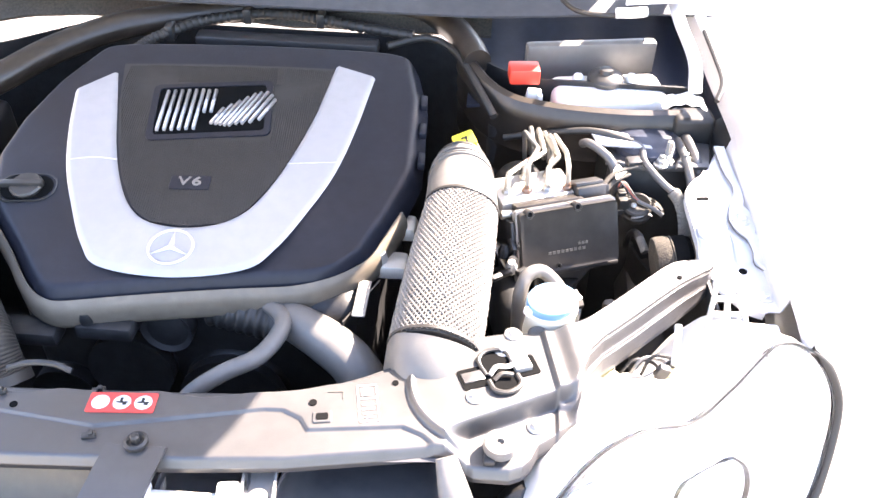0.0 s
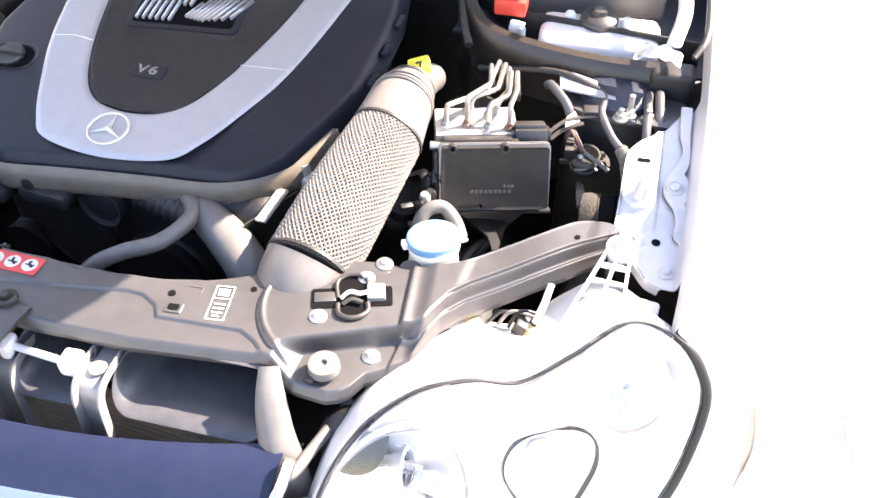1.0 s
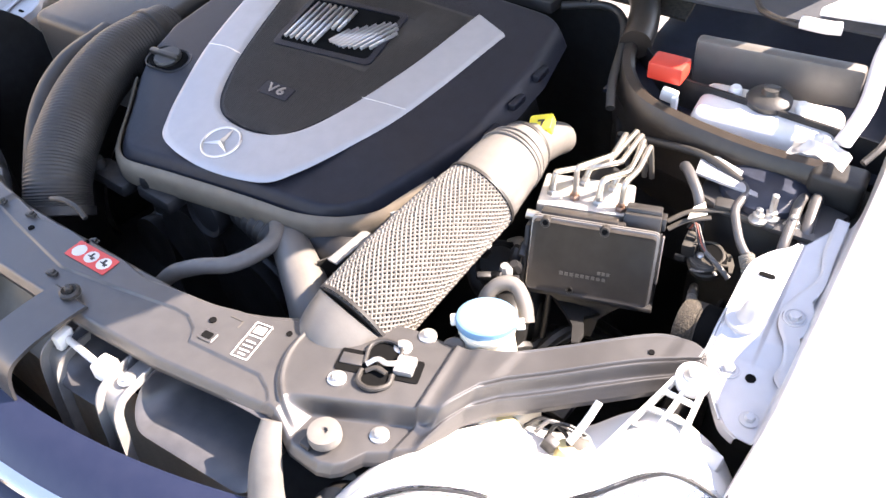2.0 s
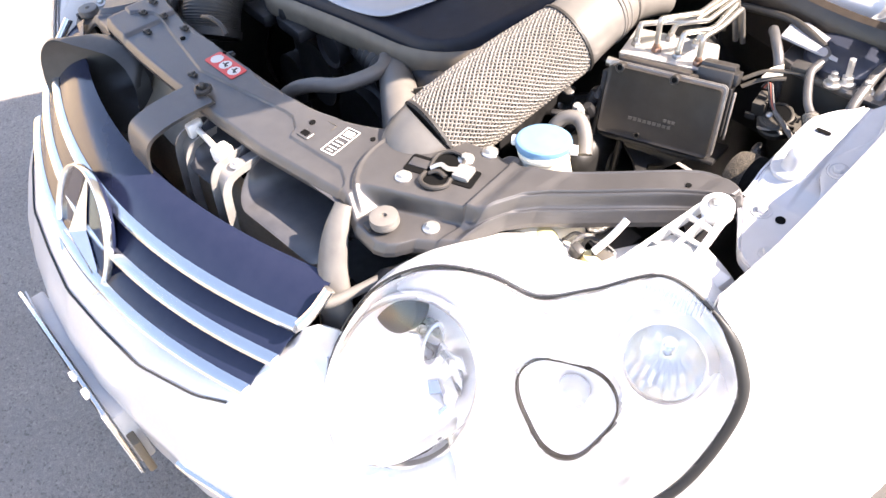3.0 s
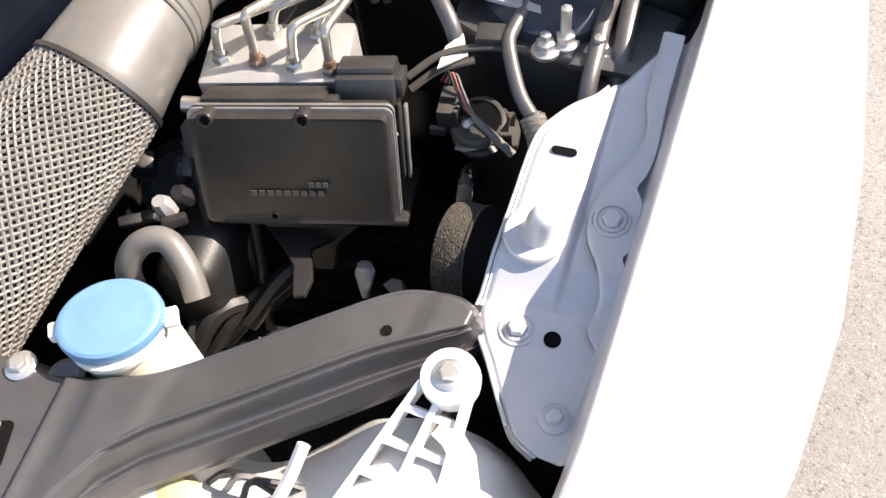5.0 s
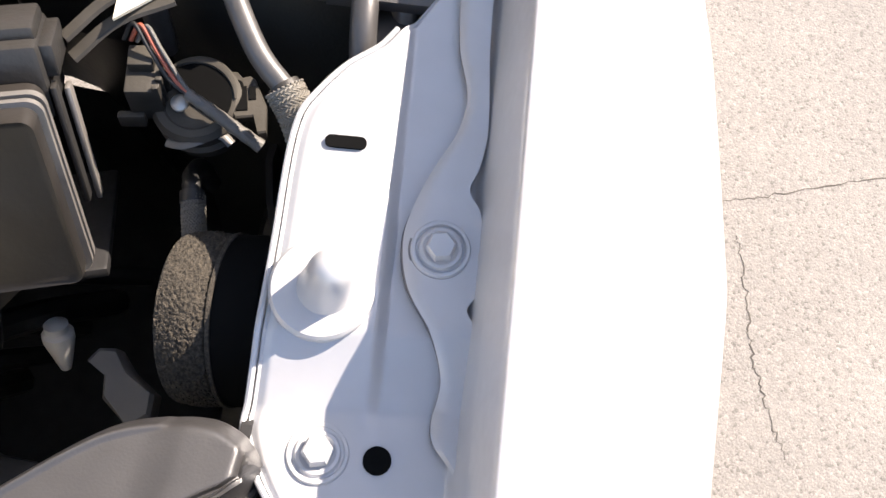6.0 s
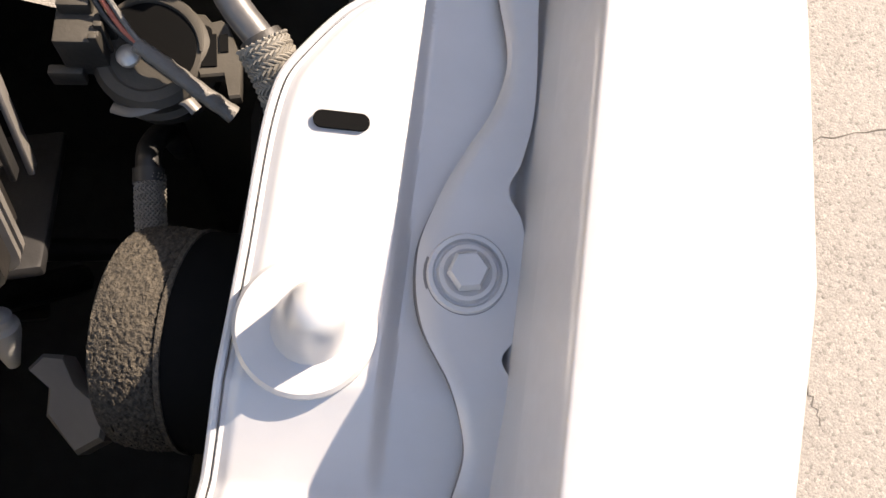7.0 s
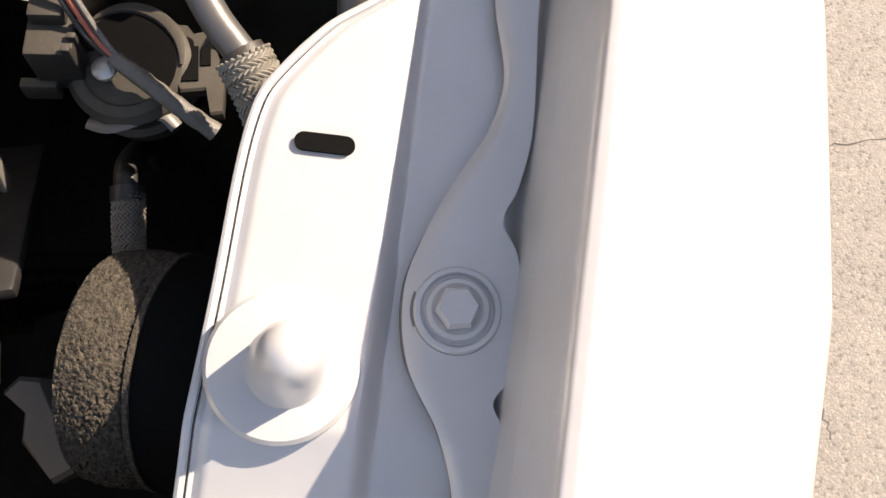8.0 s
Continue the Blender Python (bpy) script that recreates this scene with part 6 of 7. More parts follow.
for s in (1, -1):
    bm = mesh_bm()
    pts = []
    for k in range(14):
        x = lerp(0.285, 0.60, k / 13)
        pts.append(V(x * s, bumper_plan(x) + 0.004, 0.462))
    tube(bm, pts, 0.006, 8, 2)
    part("chrome_strip", bm, M_CHROME, bumper, "slim chrome strip")

    def flank(y):
        return flow(y, (0.60, 0.806), (0.65, 0.838), (0.70, 0.864), (0.76, 0.881), (0.82, 0.886), (0.87, 0.882), (0.93, 0.874), (0.99, 0.864))
    bm = mesh_bm()
    sheet(bm, 40, 16, lambda u, v: ((flank(lerp(0.60, 0.985, u)) - 0.060 * max(0.0, v - 0.80) / 0.20 - 0.030 * max(0.0, 0.2 - v) / 0.2 + 0.012 * smooth(0.84, 0.60, v)) * s, lerp(0.60, 0.985, u), lerp(0.22, 0.545, v)), -0.003 * s)
    part("bumper_side", bm, M_SILVER, bumper, "silver bumper end beside the wheel arch")
    bm = mesh_bm()
    loops = []
    for k in range(24):
        y = lerp(0.725, 0.984, k / 23)
        x, w = flank(y) + 0.007 * smooth(0.72, 0.80, y), 0.003 + 0.010 * smooth(0.984, 0.76, y) * smooth(0.715, 0.77, y)
        loops.append([V((x + a) * s, y, 0.462 + b * w) for a, b in ((-0.004, -1), (0.005, -1), (0.008, -0.6), (0.008, 0.6), (0.004, 1), (-0.004, 1))])
    rings(bm, loops)
    part("side_moulding", bm, M_RUBBER, bumper, "grey-brown rubber side moulding")

# ---- radiator, ducts, catch brackets ----
rad = thing("radiator", (0, 0.47, 0.40), "dark slatted radiator core behind the grille", "radiator")
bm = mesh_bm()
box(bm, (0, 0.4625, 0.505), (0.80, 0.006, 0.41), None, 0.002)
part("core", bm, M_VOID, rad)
slat = mesh_bm()
box(slat, (0, 0, 0), (0.76, 0.012, 0.0030), None, 0)
slat_me = shared("slat", slat, M_SLAT)
for k in range(26):
    piece("slat", slat_me, pose(0, 0.453, 0.432 + 0.0108 * k, 18), rad)


def duct(cx, w, r=0.034):
    """A scoop whose lower lip reaches further forward than its top."""
    d = thing("air_scoop", (cx, 0.45, 0.66), "dusty black moulded air scoop under the support's front edge", "air duct", "air scoops")
    bm = mesh_bm()

    def loop(k, h, back, zc, rr):
        return [V(cx + px, 0.460 + back + 0.95 * py + 0.10 * (cx + px - 0.27), zc + py) for px, py in rounded(w * k, h, min(rr, h * 0.48), 8)]
    lo = [loop(0.84, 0.044, 0.085, 0.742, r * 0.9), loop(0.93, 0.052, 0.040, 0.752, r), loop(1.0, 0.058, 0.004, 0.755, r), loop(1.012, 0.060, -0.003, 0.755, r),
          loop(1.004, 0.058, -0.0055, 0.755, r), loop(0.982, 0.054, -0.003, 0.755, r), loop(0.962, 0.051, 0.010, 0.755, r), loop(0.90, 0.046, 0.040, 0.751, r * 0.95), loop(0.80, 0.036, 0.085, 0.741, r * 0.85)]
    rings(bm, lo, True, False)
    part("scoop", bm, M_SCOOP, d)
    # near-black plate ends the scoop, its depth's shade put into colour
    bm = mesh_bm()
    rings(bm, [loop(0.82, 0.040, 0.083, 0.742, r * 0.85), loop(0.82, 0.040, 0.087, 0.742, r * 0.85)])
    part("throat", bm, M_VOID, d)


duct(0.280, 0.180)
duct(0.118, 0.090, 0.020)
far = thing("air_funnel", (-0.21, 0.42, 0.66), "large black intake funnel with a flared lip below the support", "air duct")
bm = mesh_bm()
lo = []
for c, w, h, r in (((-0.188, 0.490, 0.716), 0.086, 0.060, 0.024), ((-0.195, 0.468, 0.722), 0.104, 0.080, 0.028), ((-0.203, 0.442, 0.728), 0.120, 0.094, 0.030), ((-0.206, 0.432, 0.728), 0.128, 0.102, 0.032),
                   ((-0.213, 0.418, 0.724), 0.150, 0.110, 0.040), ((-0.224, 0.398, 0.716), 0.190, 0.120, 0.050), ((-0.231, 0.384, 0.710), 0.208, 0.126, 0.054), ((-0.233, 0.387, 0.708), 0.214, 0.132, 0.058), ((-0.226, 0.410, 0.708), 0.200, 0.126, 0.054)):
    m = axes(c, (1, 0.42, 0), (0.38, -0.90, 0.26))
    lo.append([m @ V(px, py, 0) for px, py in rounded(w, h, r, 8)])
rings(bm, lo, True, False)
part("funnel", bm, M_BLACK, far)
# bluish plate closes the throat, the sky's light put into its colour
bm = mesh_bm()
m = axes((-0.189, 0.487, 0.717), (1, 0.42, 0), (0.38, -0.90, 0.26))
prism(bm, rounded(0.088, 0.062, 0.024), -0.003, 0.0, m)
part("throat", bm, M_SCOOP, far)
bm = mesh_bm()
sheet(bm, 16, 10, lambda u, v: (lerp(-0.150, 0.030, u), lerp(0.500, 0.425, v), lerp(0.782, 0.690, v) - 0.012 * math.sin(math.pi * v)), 0.003)
tagged(part("radiator_shroud", bm, M_SHROUD, None, "dusty brown radiator shroud panel under the support"), category="shroud")


def catch_bracket(x, lean, z0):
    b = thing("catch_bracket", (x, 0.42, 0.60), "dusty black pressed steel bonnet catch bracket", "bracket", "catch brackets")
    bm = mesh_bm()
    w = 0.016
    line = spline([(x - lean * 0.3, 0.500, z0), (x, 0.470, z0), (x + lean * 0.3, 0.437, z0 - 0.001), (x + lean * 0.5, 0.422, z0 - 0.008), (x + lean * 0.7, 0.415, z0 - 0.030), (x + lean, 0.408, 0.66), (x + lean, 0.404, 0.58)], 6)
    for k, (off, h) in enumerate(((-w, 0.010), (w, 0.010))):
        loops = []
        for i, p in enumerate(line):
            t = (line[min(i + 1, len(line) - 1)] - line[max(i - 1, 0)]).normalized()
            n = V(1, 0, 0).cross(t).normalized()
            loops.append([p + V(off - 0.0012, 0, 0) - n * h, p + V(off + 0.0012, 0, 0) - n * h, p + V(off + 0.0012, 0, 0), p + V(off - 0.0012, 0, 0)])
        rings(bm, loops)
    loops = []
    for i, p in enumerate(line):
        t = (line[min(i + 1, len(line) - 1)] - line[max(i - 1, 0)]).normalized()
        n = V(1, 0, 0).cross(t).normalized()
        loops.append([p + V(-w, 0, 0), p + V(w, 0, 0), p + V(w, 0, 0) + n * 0.002, p + V(-w, 0, 0) + n * 0.002])
    rings(bm, loops)
    part("strap", bm, M_BRACKET, b)
    bolt(BOLT_L, (x - lean * 0.4, 0.489, z0 + 0.002), b)
    bolt(BOLT_L, (x + lean * 0.2, 0.445, z0 + 0.002), b)


catch_bracket(0.173, 0.012, 0.764)
catch_bracket(0.058, 0.012, 0.749)
link = thing("catch_rod", (0.13, 0.44, 0.76), "white bonnet catch rod with plastic end blocks", "catch rod")
bm = mesh_bm()
tube(bm, [V(0.060, 0.442, 0.762), V(0.105, 0.440, 0.766), V(0.150, 0.438, 0.770)], 0.0042, 12)
part("rod", bm, M_WHITE, link)
for x, w in ((0.148, 0.022), (0.064, 0.012)):
    bm = mesh_bm()
    box(bm, (x, 0.440, 0.758 + 0.08 * x), (w, 0.024, 0.022), pose(0, 0, 0, 0, 0, 8), 0.004)
    part("end_block", bm, M_WHITE, link)
for s, x in ((1, 0.040),):
    st = thing("support_strap", (x, 0.42, 0.60), "wide dusty strap from the support down to the grille", "strap", "support straps")
    bm = mesh_bm()
    line = spline([(x + 0.012, 0.470, 0.800), (x + 0.008, 0.430, 0.797), (x + 0.004, 0.395, 0.790), (x, 0.370, 0.772), (x, 0.362, 0.72), (x, 0.368, 0.62)], 6)
    loops = [[p + V(-0.030, 0, 0), p + V(0.030, 0, 0), p + V(0.030, 0.003, -0.004), p + V(-0.030, 0.003, -0.004)] for p in line]
    rings(bm, loops)
    part("strap", bm, M_SUPPORT, st)
    bm = mesh_bm()
    lathe(bm, [(0.012, 0), (0.012, 0.004), (0.009, 0.006), (0.006, 0.003)], Matrix.Translation((x + 0.012, 0.472, 0.801)), 24)
    lathe(bm, [(0.005, 0.003), (0.005, 0.010), (0.003, 0.012)], Matrix.Translation((x + 0.012, 0.472, 0.801)), 6)
    part("nut", bm, M_RUBBER, st)
# painted post and drain tube beside the scoop
post = thing("corner_post", (0.40, 0.45, 0.55), "pale dusty curved corner post beside the scoop", "post")
bm = mesh_bm()
tube(bm, [V(0.356, 0.492, 0.790), V(0.366, 0.470, 0.768), V(0.378, 0.450, 0.735), V(0.392, 0.436, 0.700), V(0.398, 0.430, 0.66)], lambda t: table(t, (0, 0.011), (0.3, 0.017), (0.7, 0.022), (1, 0.023)), 14, 6, flat=0.6)
part("post", bm, M_DUCT, post)
bm = mesh_bm()
tube(bm, [V(0.402, 0.418, 0.716), V(0.409, 0.428, 0.718), V(0.416, 0.460, 0.720), V(0.424, 0.490, 0.724), V(0.433, 0.519, 0.730)], 0.0065, 12)
tagged(part("drain_tube", bm, M_DUCT, None, "dusty grey drain tube beside the headlight"), category="tube")
bm = mesh_bm()
lathe(bm, [(0.036, 0), (0.038, 0.006), (0.038, 0.022), (0.030, 0.028), (0.012, 0.030)], axes((0.445, 0.500, 0.700), (1, 0, 0), (0.1, -0.8, 0.4)), 28)
tagged(part("horn", bm, M_DARK, None, "black disc horn in the corner behind the headlight"), category="horn")
bm = mesh_bm()
for k in range(5):
    lathe(bm, [(0.016 - 0.001 * (k % 2), 0), (0.018, 0.003), (0.016, 0.006)], axes((0.470 + 0.007 * k, 0.535 + 0.008 * k, 0.745), (0, 0, 1), (0.66, 0.75, 0)), 18)
tagged(part("ribbed_boot", bm, M_RUBBER, None, "ribbed black rubber boot under the support"), category="boot")

# ---- coolant hoses and dark engine parts below the cover ----
engine = thing("engine_block", (0, 0.9, 0.3), "mottled dark engine block with pulleys below the cover", "engine")
bm = mesh_bm()
box(bm, (0.02, 0.93, 0.60), (0.44, 0.44, 0.34), None, 0.03, 3)
part("block", bm, M_DARK, engine)
for x, y, z, r in ((-0.06, 0.70, 0.66, 0.055), (0.07, 0.695, 0.62, 0.07), (-0.16, 0.70, 0.60, 0.045), (0.0, 0.70, 0.735, 0.032)):
    bm = mesh_bm()
    lathe(bm, [(r * 0.3, 0.012), (r * 0.8, 0.010), (r, 0.014), (r, 0.0), (r * 0.94, -0.006), (r, -0.012), (r, -0.03), (r * 0.3, -0.03)], axes((x, y, z), (1, 0, 0), (0, -1, 0.05)), 28)
    part("pulley", bm, M_DARK, engine)
for k, (x0, x1, y, z) in enumerate(((-0.20, -0.12, 0.665, 0.745), (-0.10, -0.03, 0.675, 0.752), (0.235, 0.285, 0.80, 0.77), (0.25, 0.29, 0.86, 0.785))):
    bm = mesh_bm()
    box(bm, ((x0 + x1) / 2, y, z), (x1 - x0, 0.035, 0.022), pose(0, 0, 0, 0, 0, 0), 0.006)
    lathe(bm, [(0.009, 0.0), (0.010, 0.006), (0.008, 0.016)], Matrix.Translation((x0 + 0.015, y - 0.005, z + 0.010)), 12)
    part("casting", bm, M_DARK if k < 2 else M_ALU, engine)


def loose(name, pts, r, material, label, category, n=12, flat=1.0):
    bm = mesh_bm()
    tube(bm, pts, r, n, 7, flat=flat)
    return tagged(part(name, bm, material, None, label), category=category)


loose("coolant_hose", [V(0.03, 0.565, 0.70), V(0.06, 0.585, 0.742), V(0.095, 0.606, 0.760), V(0.130, 0.628, 0.766), V(0.147, 0.660, 0.770), V(0.146, 0.690, 0.770), V(0.120, 0.715, 0.765), V(0.09, 0.72, 0.74)], 0.0105, M_DUCT, "pale dusty curved coolant hose below the cover", "hose")
elbow = loose("intake_elbow", [V(0.135, 0.715, 0.752), V(0.165, 0.698, 0.752), V(0.200, 0.678, 0.748), V(0.236, 0.655, 0.735), V(0.262, 0.632, 0.70), V(0.275, 0.62, 0.65)], lambda t: table(t, (0, 0.022), (0.4, 0.027), (1, 0.030)), M_DUCT, "dusty grey plastic intake elbow", "duct", 20)
bellows = thing("bellows_joint", (0.09, 0.72, 0.72), "brown dusty ribbed bellows joint under the cover's lip", "hose joint")
bm = mesh_bm()
tube(bm, [V(0.050 + 0.012 * k, 0.722 - 0.002 * k, 0.752 - 0.0012 * k) for k in range(8)], lambda t: 0.024 + 0.0016 * math.sin(42 * t), 24, 12)
part("bellows", bm, M_RUBBER, bellows)
bm = mesh_bm()
lathe(bm, [(0.022, -0.006), (0.0265, -0.005), (0.0265, 0.005), (0.022, 0.006)], axes((0.136, 0.708, 0.744), (0, 0, 1), (1, -0.17, -0.1)), 28, False)
part("band", bm, M_RUBBER, bellows)
stay = thing("cover_stay", (0.235, 0.735, 0.72), "black sheet stay beside the elbow, sunlight put into its pale flange's colour", "bracket")
bm = mesh_bm()
sheet(bm, 6, 8, lambda u, v: (0.212 + 0.034 * v + 0.006 * u, lerp(0.690, 0.768, v), lerp(0.70, 0.772, u)), 0.002)
part("web", bm, M_BLACK, stay)
# pale steel puts the sunlit strip into the flange's colour
bm = mesh_bm()
box(bm, (0.236, 0.730, 0.774), (0.016, 0.064, 0.003), pose(0, 0, 0, 0, 0, 0), 0.001)
part("flange", bm, M_BRACKET, stay)
# left-hand intake hose, ribbed black
lh = thing("ribbed_intake_hose", (-0.2, 0.6, 0.65), "black ribbed intake hose beside the cover", "intake hose")
line = spline([(-0.165, 0.575, 0.74), (-0.185, 0.600, 0.775), (-0.225, 0.650, 0.795), (-0.285, 0.730, 0.805), (-0.325, 0.820, 0.81), (-0.340, 0.92, 0.80)], 80)
bm = mesh_bm()
n_line = len(line)
tube(bm, line, lambda t: 0.044 + 0.0006 * math.sin(t * n_line * 1.2), 28, 1)
part("hose", bm, M_RUBBER, lh)
for i, rr in ((3, 0.047), (n_line - 30, 0.047)):
    bm = mesh_bm()
    lathe(bm, [(rr - 0.004, -0.007), (rr, -0.006), (rr, 0.006), (rr - 0.004, 0.007)], axes(line[i], (1, 0, 0.3), (line[i + 1] - line[i]).normalized()), 32, False)
    part("hose_clip", bm, M_RUBBER, lh)
loose("left_hose", [V(-0.26, 0.60, 0.74), V(-0.30, 0.66, 0.80), V(-0.35, 0.74, 0.82), V(-0.38, 0.84, 0.82)], 0.020, M_RUBBER, "thick black hose beside the intake hose", "hose")
bm = mesh_bm()
box(bm, (-0.44, 0.93, 0.76), (0.22, 0.24, 0.14), pose(0, 0, 0, 0, 0, 6), 0.015, 3)
tagged(part("air_filter_box", bm, M_BLACK, None, "black air filter box beside the engine"), category="filter box")
# cable bundle and bracket at the washer side
rng = random.Random(4)
for k in range(7):
    x0, y0 = 0.40 + 0.012 * k, 0.70 + 0.02 * k
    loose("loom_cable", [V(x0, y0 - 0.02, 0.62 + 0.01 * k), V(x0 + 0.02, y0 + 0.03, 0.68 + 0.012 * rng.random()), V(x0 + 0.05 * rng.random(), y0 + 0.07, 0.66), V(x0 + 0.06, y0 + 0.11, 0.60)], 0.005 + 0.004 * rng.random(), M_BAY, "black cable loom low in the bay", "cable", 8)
lug = thing("ground_point", (0.478, 0.772, 0.62), "earth bolt on a mottled dark bracket low in the bay", "bracket")
bm = mesh_bm()
box(bm, (0.470, 0.775, 0.640), (0.12, 0.05, 0.012), pose(0, 0, 0, 0, 0, 0), 0.004)
part("plate", bm, M_DARK, lug)
bm = mesh_bm()
lathe(bm, [(0.0145, 0), (0.0145, 0.003), (0.011, 0.0045), (0.010, 0.010), (0.006, 0.0115)], Matrix.Translation((0.478, 0.772, 0.646)), 12)
for k in range(12):
    box(bm, (0.0125, 0, 0.0035), (0.006, 0.0016, 0.004), Matrix.Translation((0.478, 0.772, 0.646)) @ pose(0, 0, 0, 0, 0, 30 * k), 0)
part("star_washer_bolt", bm, M_BOLT, lug, "bright bolt with a toothed washer")
for x0, y0, a0 in ((0.486, 0.748, 40), (0.470, 0.738, -20), (0.455, 0.742, 10)):
    bm = mesh_bm()
    box(bm, (0, 0, 0), (0.016, 0.008, 0.006), pose(x0, y0, 0.650, 10, 0, a0), 0.002)
    part("cable_lug", bm, M_BOLT, lug)
loose("thin_pipe", [V(0.452, 0.835, 0.74), V(0.455, 0.822, 0.70), V(0.460, 0.805, 0.67), V(0.468, 0.79, 0.65)], 0.004, M_ECU, "thin dark pipe below the brake unit", "pipe")
ph = thing("plug_holder", (0.52, 0.87, 0.60), "pale plug holder on a dark bracket low in the bay", "plug")
bm = mesh_bm()
prism(bm, [(-0.020, 0.012), (-0.012, 0.016), (0.000, 0.010), (0.018, 0.006), (0.022, -0.004), (0.016, -0.014), (-0.004, -0.008), (-0.010, 0.002), (-0.022, 0.004)], -0.006, 0.006, axes((0.568, 0.836, 0.682), (1, -0.35, 0.1), (-0.1, -0.2, 1)), 0.002)
part("body", bm, M_DUCT, ph)
bm = mesh_bm()
lathe(bm, [(0.003, -0.022), (0.006, -0.010), (0.0085, 0.000), (0.0085, 0.004), (0.0065, 0.006), (0.0065, 0.010), (0.003, 0.012)], axes((0.516, 0.864, 0.652), (1, 0, 0), (-0.1, 0.5, 1)), 16)
part("cap", bm, M_WHITE, ph)
# aluminium fittings between hose and brake unit
fit_thing = thing("alloy_fittings", (0.41, 0.82, 0.70), "cluster of bright alloy fittings behind the intake hose", "fitting")
for k in range(9):
    bm = mesh_bm()
    c = V(0.395 + 0.035 * rng.random(), 0.775 + 0.075 * rng.random(), 0.775 + 0.02 * rng.random())
    if k % 2:
        lathe(bm, [(0.007, -0.01), (0.008, 0.0), (0.005, 0.008)], axes(c, (1, 0, 0), (rng.uniform(-0.5, 0.5), rng.uniform(-0.5, 0.5), 1)), 8)
    else:
        box(bm, (0, 0, 0), (0.018, 0.008, 0.008), Matrix.Translation(c) @ pose(0, 0, 0, rng.uniform(-30, 30), rng.uniform(-30, 30), rng.uniform(0, 180)), 0.002)
    part("fitting", bm, M_ALU if k in (2, 5) else M_DARK, fit_thing)
bm = mesh_bm()
box(bm, (0.42, 0.81, 0.70), (0.05, 0.10, 0.09), pose(0, 0, 0, 0, 0, 12), 0.02, 3)
part("mount", bm, M_BAY, fit_thing)
loose("brake_line_end", [V(0.400, 0.862, 0.815), V(0.412, 0.866, 0.814), V(0.425, 0.868, 0.812)], 0.006, M_STEEL, "short steel line into the brake unit", "pipe")

def braid(bm, pts, r, n=9, turns=3.0, wire=0.0009):
    """Woven strands round a line, both ways."""
    line = spline(pts, 8)
    frames = []
    side = (line[1] - line[0]).orthogonal().normalized()
    for i, p in enumerate(line):
        t = (line[min(i + 1, len(line) - 1)] - line[max(i - 1, 0)]).normalized()
        side = (side - t * side.dot(t)).normalized()
        frames.append((p, side, side.cross(t)))
    for d in (1, -1):
        for k in range(n):
            path = []
            for i, (p, sd, up) in enumerate(frames):
                a = 2 * math.pi * (k / n + d * turns * i / (len(frames) - 1))
                path.append(p + (sd * math.cos(a) + up * math.sin(a)) * (r + 0.0004 * d * (-1) ** i))
            tube(bm, path, wire, 5, 1)
    return bm


# ---- suspension tower, pipes, sensor, foam plug ----
tower = thing("suspension_tower", (0.62, 1.0, 0.40), "dark suspension tower top with studs and a dome", "suspension tower")
bm = mesh_bm()
prism(bm, [(0.545, 1.000), (0.575, 0.990), (0.640, 0.993), (0.692, 0.997), (0.700, 1.06), (0.60, 1.075), (0.535, 1.055)], 0.812, 0.820, None, 0.003)
part("top_plate", bm, M_SUPPORT, tower)
# wall kept near-black, the shade below the plate put into its colour
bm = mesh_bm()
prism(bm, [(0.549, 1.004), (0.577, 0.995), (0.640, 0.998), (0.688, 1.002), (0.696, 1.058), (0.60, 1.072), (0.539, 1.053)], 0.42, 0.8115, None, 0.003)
part("tower_wall", bm, M_BAY, tower, "near-black tower wall, shade put into its colour")
bm = mesh_bm()
lathe(bm, [(0.060, 0.0), (0.058, 0.008), (0.050, 0.013), (0.038, 0.016), (0.020, 0.018)], pose(0.606, 1.046, 0.820) @ Matrix.Diagonal((0.86, 0.80, 1, 1)), 40)
part("dome", bm, M_NAVY, tower, "dark dome of the strut mount")
for x, y, h in ((0.620, 0.994, 0.006), (0.655, 1.004, 0.006), (0.630, 1.006, 0.022)):
    bm = mesh_bm()
    lathe(bm, [(0.010, 0), (0.010, 0.003), (0.007, 0.004)], Matrix.Translation((x, y, 0.820)), 20)
    lathe(bm, [(0.007, 0.003), (0.007, 0.010), (0.004, 0.011), (0.004, 0.011 + h), (0.002, 0.012 + h)], Matrix.Translation((x, y, 0.820)), 6)
    part("stud_nut", bm, M_BOLT, tower)
bm = mesh_bm()
box(bm, (0.584, 0.990, 0.826), (0.026, 0.018, 0.012), pose(0, 0, 0, 0, 0, 15), 0.003)
part("relay_pad", bm, M_BLACK, tower)
bm = mesh_bm()
prism(bm, [(0.640, 0.984), (0.690, 0.990), (0.688, 1.003), (0.642, 0.998)], 0.8205, 0.8255, None, 0.002)
part("flange_tab", bm, M_SUPPORT, tower)
bm = mesh_bm()
prism(bm, [(0.524, 1.047), (0.539, 1.058), (0.600, 1.0405), (0.609, 1.013), (0.532, 1.014)], 0.8335, 0.8365, None, 0.001)
part("pale_shield", bm, M_SATIN, tower, "pale metal heat shield strip")
bm = mesh_bm()
tube(bm, [V(0.536, 0.945, 0.812), V(0.552, 0.965, 0.820), V(0.575, 0.978, 0.824), V(0.600, 0.984, 0.826)], 0.0034, 8, flat=0.5)
part("lip", bm, M_SENSOR, tower)
bm = mesh_bm()
